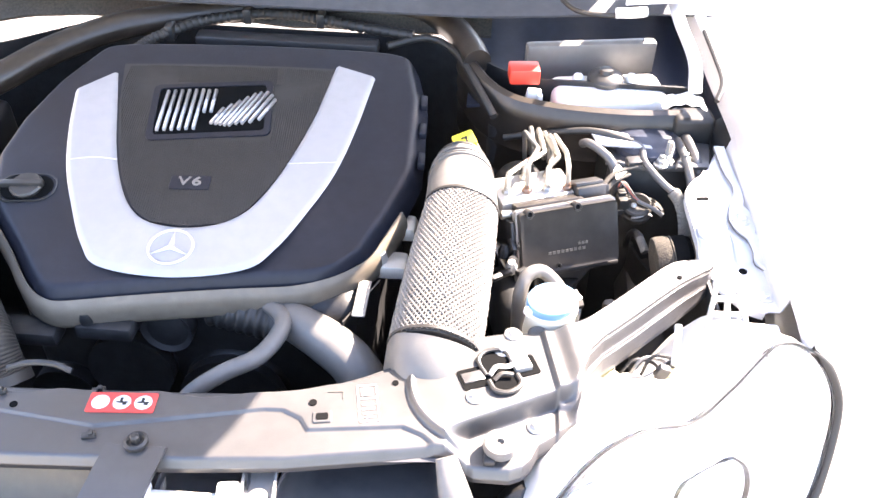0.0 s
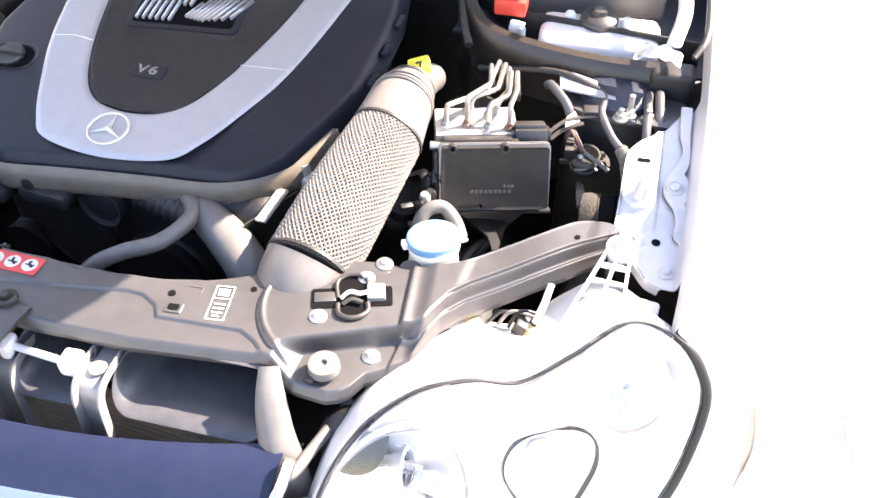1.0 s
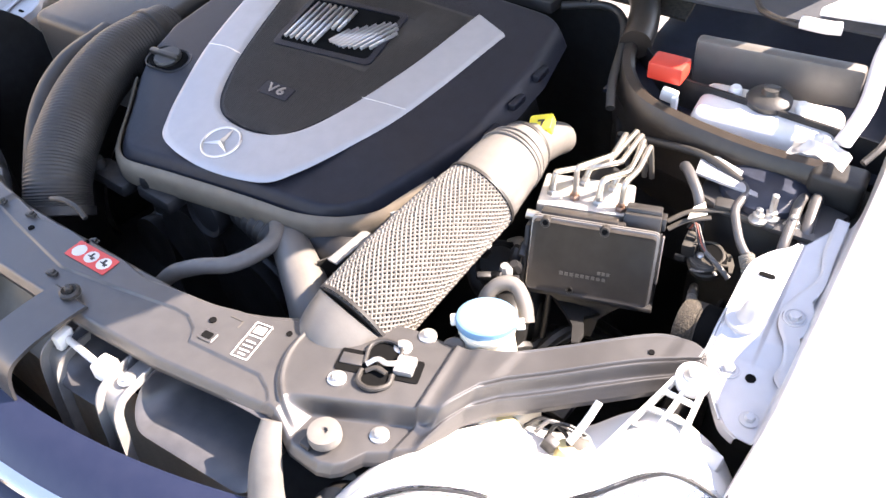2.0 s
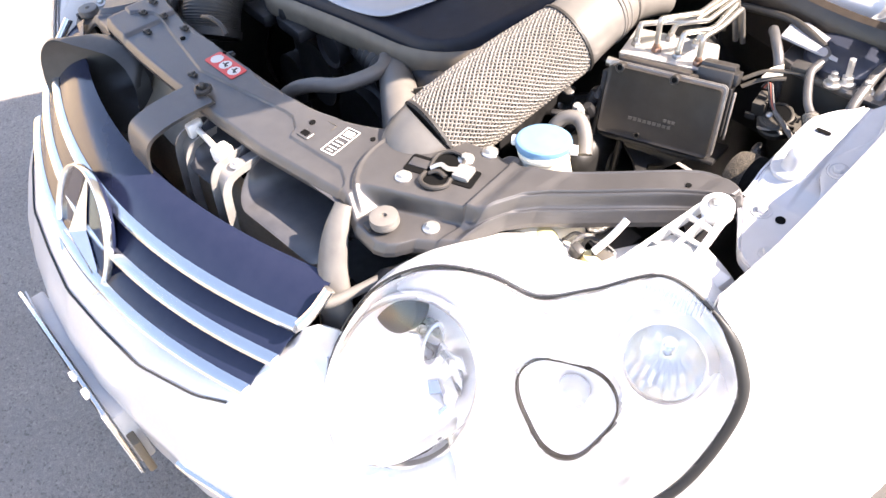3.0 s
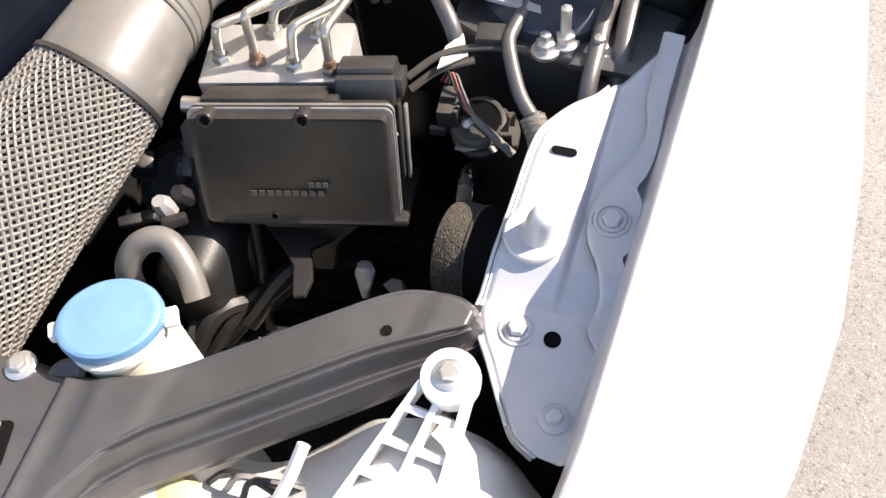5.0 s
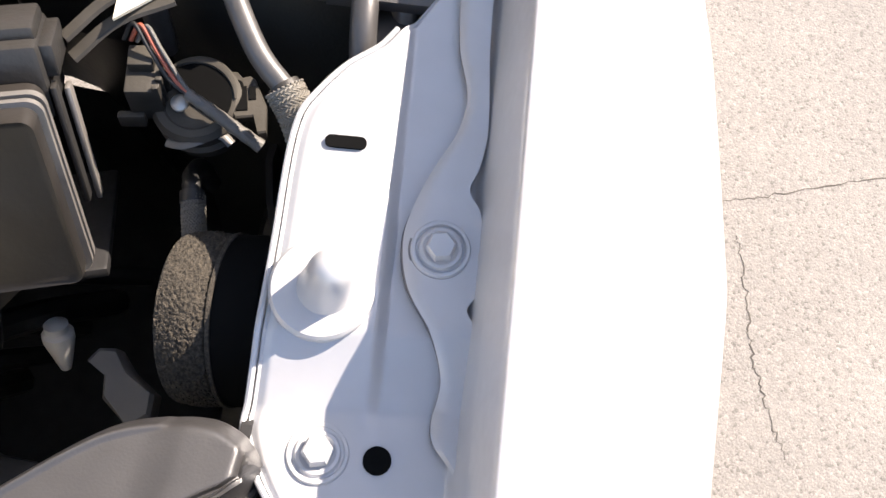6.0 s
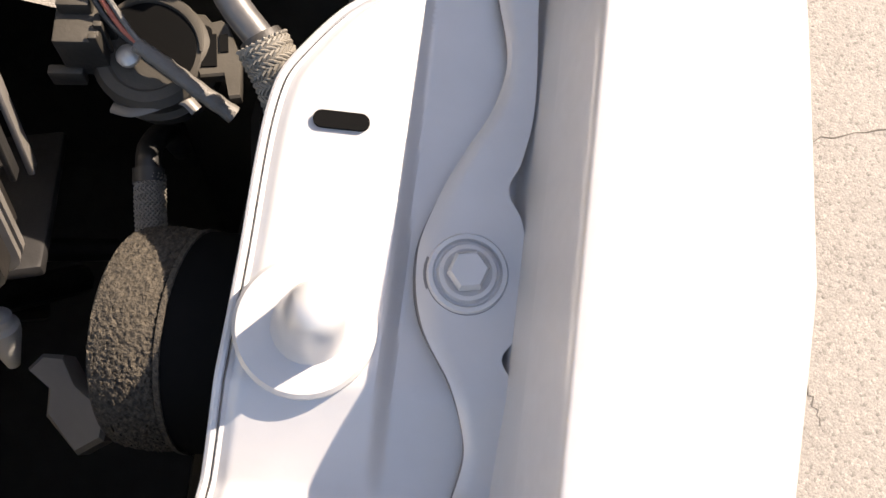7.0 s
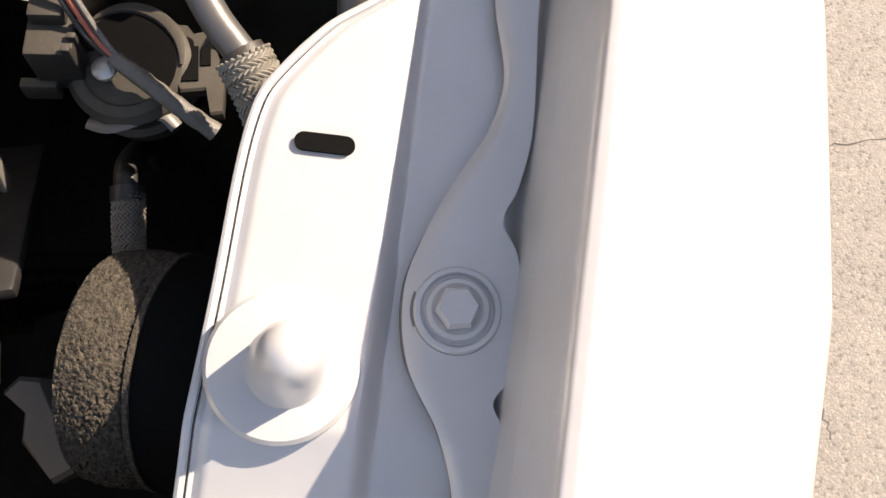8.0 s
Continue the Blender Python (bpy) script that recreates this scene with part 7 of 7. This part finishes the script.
tube(bm, [V(0.540, 0.940, 0.806), V(0.555, 0.958, 0.814), V(0.576, 0.972, 0.818)], 0.0036, 8, flat=0.5)
part("lower_lip", bm, M_SENSOR, tower)
bm = mesh_bm()
rings(bm, [[V(x, y, z + h) for x, y, z in ((0.5600, 0.9885, 0.821), (0.5715, 0.9715, 0.820), (0.5560, 0.9535, 0.8185), (0.5530, 0.9730, 0.820))] for h in (0.0, 0.0015)])
part("folded_wedge", bm, M_TANK, tower, "pale folded plate")

pipe_b = thing("refrigerant_pipe", (0.62, 0.94, 0.75), "grey bent refrigerant pipe with braided end", "pipe")
bm = mesh_bm()
tube(bm, [V(0.582, 1.030, 0.832), V(0.590, 1.026, 0.832), V(0.5955, 1.016, 0.832), V(0.595, 0.998, 0.831), V(0.598, 0.982, 0.829), V(0.6175, 0.9535, 0.820), V(0.634, 0.940, 0.813)], 0.0050, 14)
part("pipe", bm, M_PIPE_GREY, pipe_b)
bm = mesh_bm()
tube(bm, [V(0.6325, 0.9410, 0.8135), V(0.642, 0.931, 0.805), V(0.650, 0.919, 0.785), V(0.656, 0.905, 0.75)], 0.0080, 16)
core = part("hose_end", bm, M_SLEEVE_IN, pipe_b, "grey braided hose end")
bm = mesh_bm()
braid(bm, [V(0.6325, 0.9410, 0.8135), V(0.642, 0.931, 0.805), V(0.650, 0.919, 0.785), V(0.656, 0.905, 0.75)], 0.0081, 26, 1.6, 0.0005)
tagged(part("braid", bm, M_BRAID, core), kind="stuff")
bm = mesh_bm()
lathe(bm, [(0.0070, -0.003), (0.0076, 0.0), (0.0070, 0.003)], axes((0.6335, 0.9403, 0.8130), (1, 0, 0), (0.65, -0.6, -0.4)), 16)
part("clip", bm, M_RUBBER, pipe_b)
loose("heater_pipe", [V(0.512, 1.030, 0.826), V(0.519, 1.020, 0.834), V(0.534, 1.004, 0.834), V(0.550, 0.990, 0.826), V(0.558, 0.983, 0.806), V(0.560, 0.981, 0.77)], 0.0062, M_PIPE_GREY, "short grey curved pipe beside the tower", "pipe")
loose("vacuum_pipe", [V(0.652, 1.062, 0.815), V(0.649, 1.050, 0.828), V(0.650, 1.030, 0.832), V(0.655, 1.000, 0.828), V(0.659, 0.973, 0.818), V(0.664, 0.950, 0.79)], 0.0060, M_PIPE_GREY, "pale ribbed pipe behind the rail", "pipe")
loose("vacuum_pipe", [V(0.662, 1.066, 0.815), V(0.662, 1.054, 0.830), V(0.666, 1.030, 0.830), V(0.672, 1.002, 0.822), V(0.676, 0.985, 0.80)], 0.0070, M_PIPE_GREY, "pale stub pipe behind the rail", "pipe")
loose("black_line", [V(0.40, 1.075, 0.800), V(0.47, 1.062, 0.822), V(0.53, 1.046, 0.838), V(0.583, 1.030, 0.834)], 0.0050, M_RUBBER, "thin black hose along the bulkhead", "hose")
bm = mesh_bm()
sheet(bm, 24, 12, lambda u, v: (lerp(0.66, 0.735, u), lerp(0.975, 1.12, v), 0.812 + 0.022 * smooth(0.5, 1.0, u) + 0.004 * math.sin(9 * v)), 0.004)
tagged(part("corner_liner", bm, M_RUBBER, None, "black rubber liner at the rail's rear end"), category="liner")

bm = mesh_bm()
prism(bm, [(0.450, 0.842), (0.512, 0.850), (0.500, 0.834), (0.514, 0.812), (0.516, 0.797), (0.509, 0.793), (0.496, 0.815), (0.478, 0.828)], 0.722, 0.727, None, 0.001)
tagged(part("hanging_bracket", bm, M_BAY, None, "near-black pressed bracket below the brake unit"), category="bracket")
sensor = thing("pressure_sensor", (0.59, 0.945, 0.74), "black plastic sensor on a bracket with taped wires", "sensor")
sm = axes((0.589, 0.946, 0.781), (1, 0, 0), (-0.05, -0.25, 1))
bm = mesh_bm()
lathe(bm, [(0.0205, -0.014), (0.0215, -0.006), (0.0195, -0.004), (0.0195, 0.000), (0.0208, 0.001), (0.0208, 0.004), (0.0185, 0.0065), (0.0150, 0.0068), (0.0140, 0.0058), (0.004, 0.0056)], sm, 40)
body = part("body", bm, M_SENSOR, sensor)
# raised black half disc puts the shadow on the sensor's face into colour
bm = mesh_bm()
prism(bm, [(0.0168 * math.cos(radians(a)), 0.0168 * math.sin(radians(a))) for a in range(-30, 166, 7)], 0.0050, 0.0072, sm)
part("disc_shade", bm, M_VOID, body)
bm = mesh_bm()
tube(bm, [sm @ V(0.0185 * math.cos(radians(a)), 0.0185 * math.sin(radians(a)), 0.0072) for a in range(10, 150, 7)], lambda t: 0.0006 + 0.0016 * math.sin(math.pi * t), 8, 1, flat=0.5)
part("rim_arc", bm, M_SENSOR, body)
bm = mesh_bm()
pm = pose(0, 0, 0, 0, 0, 14)
box(bm, (0.5675, 0.9445, 0.789), (0.015, 0.021, 0.020), pm, 0.001)
box(bm, (0.5655, 0.9500, 0.800), (0.011, 0.011, 0.008), pm, 0.001)
plug = part("plug", bm, M_SENSOR, sensor)
for k in range(4):
    bm = mesh_bm()
    box(bm, (0.5755, 0.9370 + 0.005 * k, 0.793), (0.003, 0.0022, 0.016), pm, 0.0006)
    part("rib", bm, M_SENSOR, plug)
bm = mesh_bm()
box(bm, (0.5630, 0.9320, 0.780), (0.012, 0.004, 0.008), pm, 0.001)
part("plug_latch", bm, M_SENSOR, sensor)
bm = mesh_bm()
prism(bm, [(0.590, 0.955), (0.5950, 0.9600), (0.5995, 0.9635), (0.6025, 0.9640), (0.6055, 0.9615), (0.6085, 0.9632), (0.6115, 0.9620), (0.6205, 0.9487), (0.6240, 0.9350), (0.6205, 0.9335), (0.6165, 0.9420), (0.6085, 0.9390), (0.604, 0.944)], 0.7825, 0.7870, None, 0.0008)
ear = part("bracket_ear", bm, M_SENSOR, sensor)
bm = mesh_bm()
lathe(bm, [(0.0030, 0.0), (0.0030, 0.0008)], Matrix.Translation((0.6045, 0.9560, 0.7868)), 16)
box(bm, (0.6085, 0.9495, 0.7872), (0.0052, 0.013, 0.0010), pose(0, 0, 0, 0, 0, 18), 0)
box(bm, (0.6125, 0.9535, 0.7872), (0.0030, 0.007, 0.0010), pose(0, 0, 0, 0, 0, 18), 0)
part("key_slot", bm, M_VOID, ear)
bm = mesh_bm()
tube(bm, [V(0.5805, 0.9255, 0.777), V(0.588, 0.9245, 0.779), V(0.595, 0.9280, 0.780), V(0.600, 0.9320, 0.780), V(0.6045, 0.9325, 0.780), V(0.6085, 0.9305, 0.778)], 0.0026, 8, flat=0.45)
part("bracket_lip", bm, M_DUCT, sensor)
bm = mesh_bm()
lathe(bm, [(0.0040, 0), (0.0040, 0.0016), (0.0030, 0.0027), (0.001, 0.0032)], axes((0.5835, 0.9400, 0.7875), (1, 0, 0), (-0.05, -0.25, 1)), 20)
part("rivet", bm, M_ALU, sensor)
for k, (mt, dx) in enumerate(((M_WIRE_RED, 0.0), (M_WIRE, 0.0028), (M_INK, -0.003))):
    bm = mesh_bm()
    tube(bm, [V(0.560 + dx, 0.955, 0.806), V(0.565 + dx, 0.958, 0.814), V(0.573 + dx, 0.951, 0.808), V(0.582 + dx, 0.944, 0.799), V(0.590 + dx * 0.4, 0.940, 0.795)], 0.0010, 8)
    part("wire", bm, mt, sensor)
bm = mesh_bm()
tube(bm, [V(0.5875, 0.9410, 0.795), V(0.5975, 0.9378, 0.792), V(0.6100, 0.9328, 0.789), V(0.6225, 0.9300, 0.782)], lambda t: 0.0026 + 0.00018 * math.sin(40 * t) + 0.0006 * t, 12, 8)
part("taped_loom", bm, M_WIRE, sensor, "grey taped wire loom")

foam = thing("foam_plug", (0.605, 0.855, 0.66), "coarse brown-grey foam plug beside a black canister", "foam plug")
bm = mesh_bm()
cmx = axes((0.6215, 0.8565, 0.7545), (0, 0, 1), (1, 0.10, 0.16))
loops = []
for w, q in [(-0.0145, 0.80), (-0.0142, 0.90)] + [(lerp(-0.013, 0.007, k / 32), 0.97 + 0.03 * math.sin(math.pi * k / 32)) for k in range(33)] + [(0.0082, 0.92), (0.0085, 0.7)]:
    lp = []
    for k in range(380):
        a = 2 * math.pi * k / 380
        d = V(math.cos(a), math.sin(a), 0)
        g = noise.noise(V(d.x * 44, d.y * 44, w * 1100)) * 0.5 + noise.noise(V(d.x * 80, d.y * 80, w * 1900)) * 0.5
        rr = 0.0383 * q + 0.0017 * g
        lp.append(cmx @ V(rr * d.x, rr * d.y * 0.98, w + 0.0012 * g))
    loops.append(lp)
rings(bm, loops)
part("plug", bm, M_FOAM, foam, angle=80)
bm = mesh_bm()
lathe(bm, [(0.0335, 0.0080), (0.0380, 0.0082), (0.0380, 0.0100), (0.0335, 0.0102)], cmx, 48, False)
part("edge_rim", bm, M_FOAM, foam)
can = thing("black_canister", (0.63, 0.86, 0.66), "black plastic canister behind the foam plug", "canister")
# drum shares the near-black of the holes
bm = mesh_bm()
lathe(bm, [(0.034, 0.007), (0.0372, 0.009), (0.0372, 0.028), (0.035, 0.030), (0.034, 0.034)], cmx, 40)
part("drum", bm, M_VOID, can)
bm = mesh_bm()
box(bm, (0.6270, 0.8790, 0.7815), (0.012, 0.0016, 0.002), pose(0, 0, 0, 0, 0, 0), 0.0004)
box(bm, (0.6335, 0.8765, 0.7805), (0.004, 0.006, 0.002), pose(0, 0, 0, 0, 0, 30), 0.0004)
box(bm, (0.6410, 0.8750, 0.7795), (0.013, 0.0016, 0.002), pose(0, 0, 0, 0, 0, 0), 0.0004)
part("edge_clip", bm, M_DUCT, can)
stub = thing("braided_hose_stub", (0.585, 0.91, 0.70), "grey braided hose stub with black clip above the foam plug", "hose")
bm = mesh_bm()
tube(bm, [V(0.6005, 0.888, 0.748), V(0.5965, 0.900, 0.753), V(0.5930, 0.912, 0.756)], 0.0050, 14)
core = part("hose_end", bm, M_SLEEVE_IN, stub)
bm = mesh_bm()
braid(bm, [V(0.6005, 0.888, 0.748), V(0.5965, 0.900, 0.753), V(0.5930, 0.912, 0.756)], 0.0051, 20, 0.9, 0.0004)
tagged(part("braid", bm, M_BRAID, core), kind="stuff")
bm = mesh_bm()
tube(bm, [V(0.5935, 0.909, 0.7555), V(0.5920, 0.914, 0.7567)], 0.0058, 14, 1)
part("band", bm, M_INK, stub)
bm = mesh_bm()
tube(bm, [V(0.5920, 0.914, 0.7565), V(0.5905, 0.918, 0.757), V(0.5880, 0.926, 0.752), V(0.5850, 0.940, 0.735), V(0.5845, 0.946, 0.710)], 0.0046, 14)
part("spigot", bm, M_BAY, stub)

# ---- bulkhead seal, cowl, brake fluid tank ----
seal = thing("bulkhead_seal", (0.5, 1.09, 0.80), "tall dusty black rubber bulkhead seal with ridged face", "seal")
line = spline([(0.338, 1.225, 0.835), (0.352, 1.185, 0.832), (0.376, 1.140, 0.829), (0.412, 1.106, 0.826), (0.455, 1.091, 0.825), (0.510, 1.083, 0.825), (0.567, 1.080, 0.825), (0.612, 1.083, 0.825), (0.655, 1.088, 0.826)], 8)
PROF = ((0.012, -0.105), (0.018, -0.100), (0.016, -0.060), (0.020, -0.050), (0.017, -0.036), (0.020, -0.022), (0.018, -0.010), (0.022, 0.004), (0.018, 0.020), (0.012, 0.030), (0.002, 0.033), (-0.004, 0.028), (-0.005, 0.0), (-0.004, -0.10))
loops = []
for i, p in enumerate(line):
    t = (line[min(i + 1, len(line) - 1)] - line[max(i - 1, 0)]).normalized()
    out_dir = t.cross(V(0, 0, 1)).normalized()
    loops.append([p + out_dir * a + V(0, 0, b) for a, b in PROF])
bm = mesh_bm()
rings(bm, loops)
part("ridged_strip", bm, M_SEAL, seal, angle=30)
bm = mesh_bm()
box(bm, (0.672, 1.082, 0.828), (0.060, 0.040, 0.058), pose(0, 0, 0, 0, 0, 6), 0.008, 3)
part("end_block", bm, M_RUBBER, seal)
bm = mesh_bm()
sheet(bm, 30, 6, lambda u, v: (lerp(0.345, 0.66, u), 1.105 + 0.10 * smooth(0.12, 0.0, u) - 0.004 * v, lerp(0.60, 0.80, v)), 0.004)
part("backing_panel", bm, M_SUPPORT, seal)
loose("cowl_seal", [V(0.352, 1.190, 0.862), V(0.335, 1.240, 0.866), V(0.30, 1.305, 0.868), V(0.24, 1.345, 0.870), V(0.10, 1.345, 0.870), V(-0.04, 1.325, 0.870), V(-0.16, 1.270, 0.870), V(-0.24, 1.225, 0.868), V(-0.31, 1.15, 0.862), V(-0.36, 1.06, 0.855), V(-0.42, 1.02, 0.84)], 0.022, M_SEAL, "dusty rubber cowl seal behind the engine", "seal", 16)
loom = thing("ribbed_loom", (0.05, 1.25, 0.85), "black ribbed wiring conduit with clips behind the cover", "conduit")
line = spline([(-0.185, 1.165, 0.862), (-0.155, 1.205, 0.870), (-0.10, 1.262, 0.872), (-0.02, 1.298, 0.872), (0.06, 1.298, 0.872), (0.14, 1.278, 0.870), (0.245, 1.258, 0.868)], 22)
bm = mesh_bm()
nl = len(line)
tube(bm, line, lambda t: 0.0085 + 0.0012 * math.sin(t * nl * 2.1), 12, 1)
part("conduit", bm, M_RUBBER, loom)
for i in (28, 62, 96):
    bm = mesh_bm()
    box(bm, line[i], (0.014, 0.024, 0.026), None, 0.003)
    part("clip", bm, M_BLACK, loom)
bm = mesh_bm()
box(bm, (0.04, 1.245, 0.850), (0.30, 0.03, 0.02), None, 0.005)
part("rail", bm, M_SUPPORT, loom)
loose("fuel_line", [V(0.205, 1.236, 0.858), V(0.255, 1.258, 0.864), V(0.292, 1.252, 0.862), V(0.327, 1.203, 0.858), V(0.362, 1.115, 0.850), V(0.383, 1.075, 0.835)], 0.0060, M_RUBBER, "black fuel line along the bulkhead seal", "pipe")
tank = thing("brake_fluid_tank", (0.555, 1.16, 0.78), "white brake fluid tank with a black cap behind the seal", "fluid tank")
bm = mesh_bm()
box(bm, (0.556, 1.158, 0.822), (0.175, 0.090, 0.060), pose(0, 0, 0, 0, 0, 10), 0.016, 4)
part("tank", bm, M_WHITE, tank)
bm = mesh_bm()
lathe(bm, [(0.026, 0), (0.028, 0.004), (0.028, 0.010), (0.024, 0.015), (0.012, 0.018), (0.010, 0.024), (0.004, 0.025)], Matrix.Translation((0.550, 1.170, 0.850)), 28)
part("cap", bm, M_BLACK, tank, "black screw cap")
for x, y in ((0.508, 1.166), (0.590, 1.175)):
    bm = mesh_bm()
    lathe(bm, [(0.008, 0), (0.009, 0.008), (0.006, 0.014)], Matrix.Translation((x, y, 0.850)), 14)
    part("nipple", bm, M_WHITE, tank)
rb = thing("jump_start_terminal", (0.43, 1.13, 0.80), "red jump-start terminal cover with white clip", "terminal")
bm = mesh_bm()
box(bm, (0.424, 1.146, 0.872), (0.046, 0.034, 0.024), pose(0, 0, 0, 0, 0, 6), 0.003)
part("cover", bm, M_REDBOX, rb)
bm = mesh_bm()
box(bm, (0.440, 1.122, 0.850), (0.022, 0.010, 0.018), pose(0, 0, 0, 0, 10, 8), 0.003)
part("clip", bm, M_WHITE, rb)
bm = mesh_bm()
box(bm, (0.450, 1.118, 0.836), (0.008, 0.008, 0.034), None, 0.002)
part("clip_tail", bm, M_WHITE, rb)
bm = mesh_bm()
box(bm, (0.530, 1.238, 0.850), (0.210, 0.022, 0.070), pose(0, 0, 0, 0, 0, 11), 0.006)
tagged(part("cable_duct", bm, M_DUCT, None, "dusty grey cable duct behind the fluid tank"), category="duct")
bm = mesh_bm()
box(bm, (0.54, 1.18, 0.775), (0.30, 0.16, 0.03), None, 0.006)
tagged(part("plenum_tray", bm, M_COWL, None, "dark plenum tray behind the bulkhead seal"), category="tray")
felt = thing("sound_insulation", (0, 1.36, 0.80), "dusty brown felt insulation on the bulkhead behind the seal", "insulation")
bm = mesh_bm()
sheet(bm, 60, 8, lambda u, v: (lerp(-0.66, 0.37, u), lerp(1.30, 1.46, v) - 0.10 * smooth(0.35, 0.0, u) * (1 - v), lerp(0.855, 0.955, v) + 0.006 * noise.noise(V(u * 14, v * 5, 2))), 0.006)
part("felt", bm, M_FELT, felt)
bm = mesh_bm()
sheet(bm, 30, 10, lambda u, v: (lerp(0.34, 0.74, u), lerp(1.13, 1.52, v), 0.82 + 0.10 * v * v + 0.004 * math.sin(20 * u)), 0.005)
tagged(part("plenum_floor", bm, M_NAVY, None, "dark blue-black plastic plenum floor behind the fluid tank"), category="plenum")
cowl = thing("scuttle_panel", (0, 1.42, 0.90), "blue-grey plastic scuttle panel below the windscreen", "scuttle panel")
bm = mesh_bm()
sheet(bm, 40, 8, lambda u, v: (lerp(-0.72, 0.72, u), lerp(1.24, 1.55, v) + 0.05 * smooth(0.3, 0.7, abs(lerp(-0.72, 0.72, u))) * (1 - v), lerp(0.915, 1.00, v)), 0.004)
part("panel", bm, M_COWL, cowl)
bm = mesh_bm()
tube(bm, [V(0.47, 1.27, 0.945), V(0.50, 1.225, 0.940), V(0.55, 1.205, 0.944), V(0.585, 1.205, 0.948)], 0.004, 8)
part("washer_hose", bm, M_RUBBER, cowl)
bm = mesh_bm()
tube(bm, [V(0.555, 1.206, 0.948), V(0.585, 1.206, 0.950), V(0.60, 1.212, 0.95)], 0.008, 10)
part("hose_joint", bm, M_WHITE, cowl)
bm = mesh_bm()
prism(bm, [(0.57, 1.22), (0.66, 1.24), (0.69, 1.40), (0.64, 1.42)], 0.955, 0.965, None, 0.002)
part("corner_filler", bm, M_SILVER_IN, cowl)
# ---- the opened bonnet over the bay, hinged at the scuttle ----
bonnet = thing("bonnet", (0, 1.40, 0.95), "opened silver bonnet propped up over the engine bay", "bonnet")
bm = mesh_bm()


def bonnet_skin(u, v):
    # v from the hinge to the front edge
    k = v * 1.06
    w = table(v, (0, 0.60), (0.3, 0.60), (0.45, 0.622), (0.6, 0.645), (0.68, 0.645), (0.85, 0.60), (0.95, 0.52), (1.0, 0.42))
    x = lerp(-w, w, u)
    return (x, 1.40 - 0.707 * k, 0.95 + 0.707 * k + 0.03 * (1 - (x / 0.7) ** 2))


sheet(bm, 40, 30, bonnet_skin, 0.012)
part("panel", bm, M_SILVER, bonnet)
bm = mesh_bm()
tube(bm, [V(0.60, 1.36, 0.93), V(0.61, 1.22, 1.06)], 0.008, 8, 1)
tube(bm, [V(-0.60, 1.36, 0.93), V(-0.61, 1.22, 1.06)], 0.008, 8, 1)
part("gas_strut", bm, M_INK, bonnet)
bm = mesh_bm()
tube(bm, [V(0.665, 1.075, 0.895), V(0.668, 1.13, 0.915), V(0.655, 1.20, 0.935), V(0.65, 1.26, 0.945)], 0.010, 10, flat=0.5)
part("hinge_arm", bm, M_SILVER_IN, bonnet)
bm = mesh_bm()
sheet(bm, 12, 8, lambda u, v: (lerp(0.618, 0.680, u), lerp(1.045, 1.075, v), 0.892 + 0.012 * noise.noise(V(u * 4, v * 3, 1)) - 0.01 * (2 * u - 1) ** 2), 0.0008)
part("foil", bm, M_ALU, bonnet, "crumpled bright foil")
bm = mesh_bm()
tube(bm, [V(0.690, 1.20, 0.93), V(0.700, 1.14, 0.915), V(0.704, 1.09, 0.905), V(0.694, 1.06, 0.89)], 0.004, 8)
part("cable", bm, M_RUBBER, bonnet)
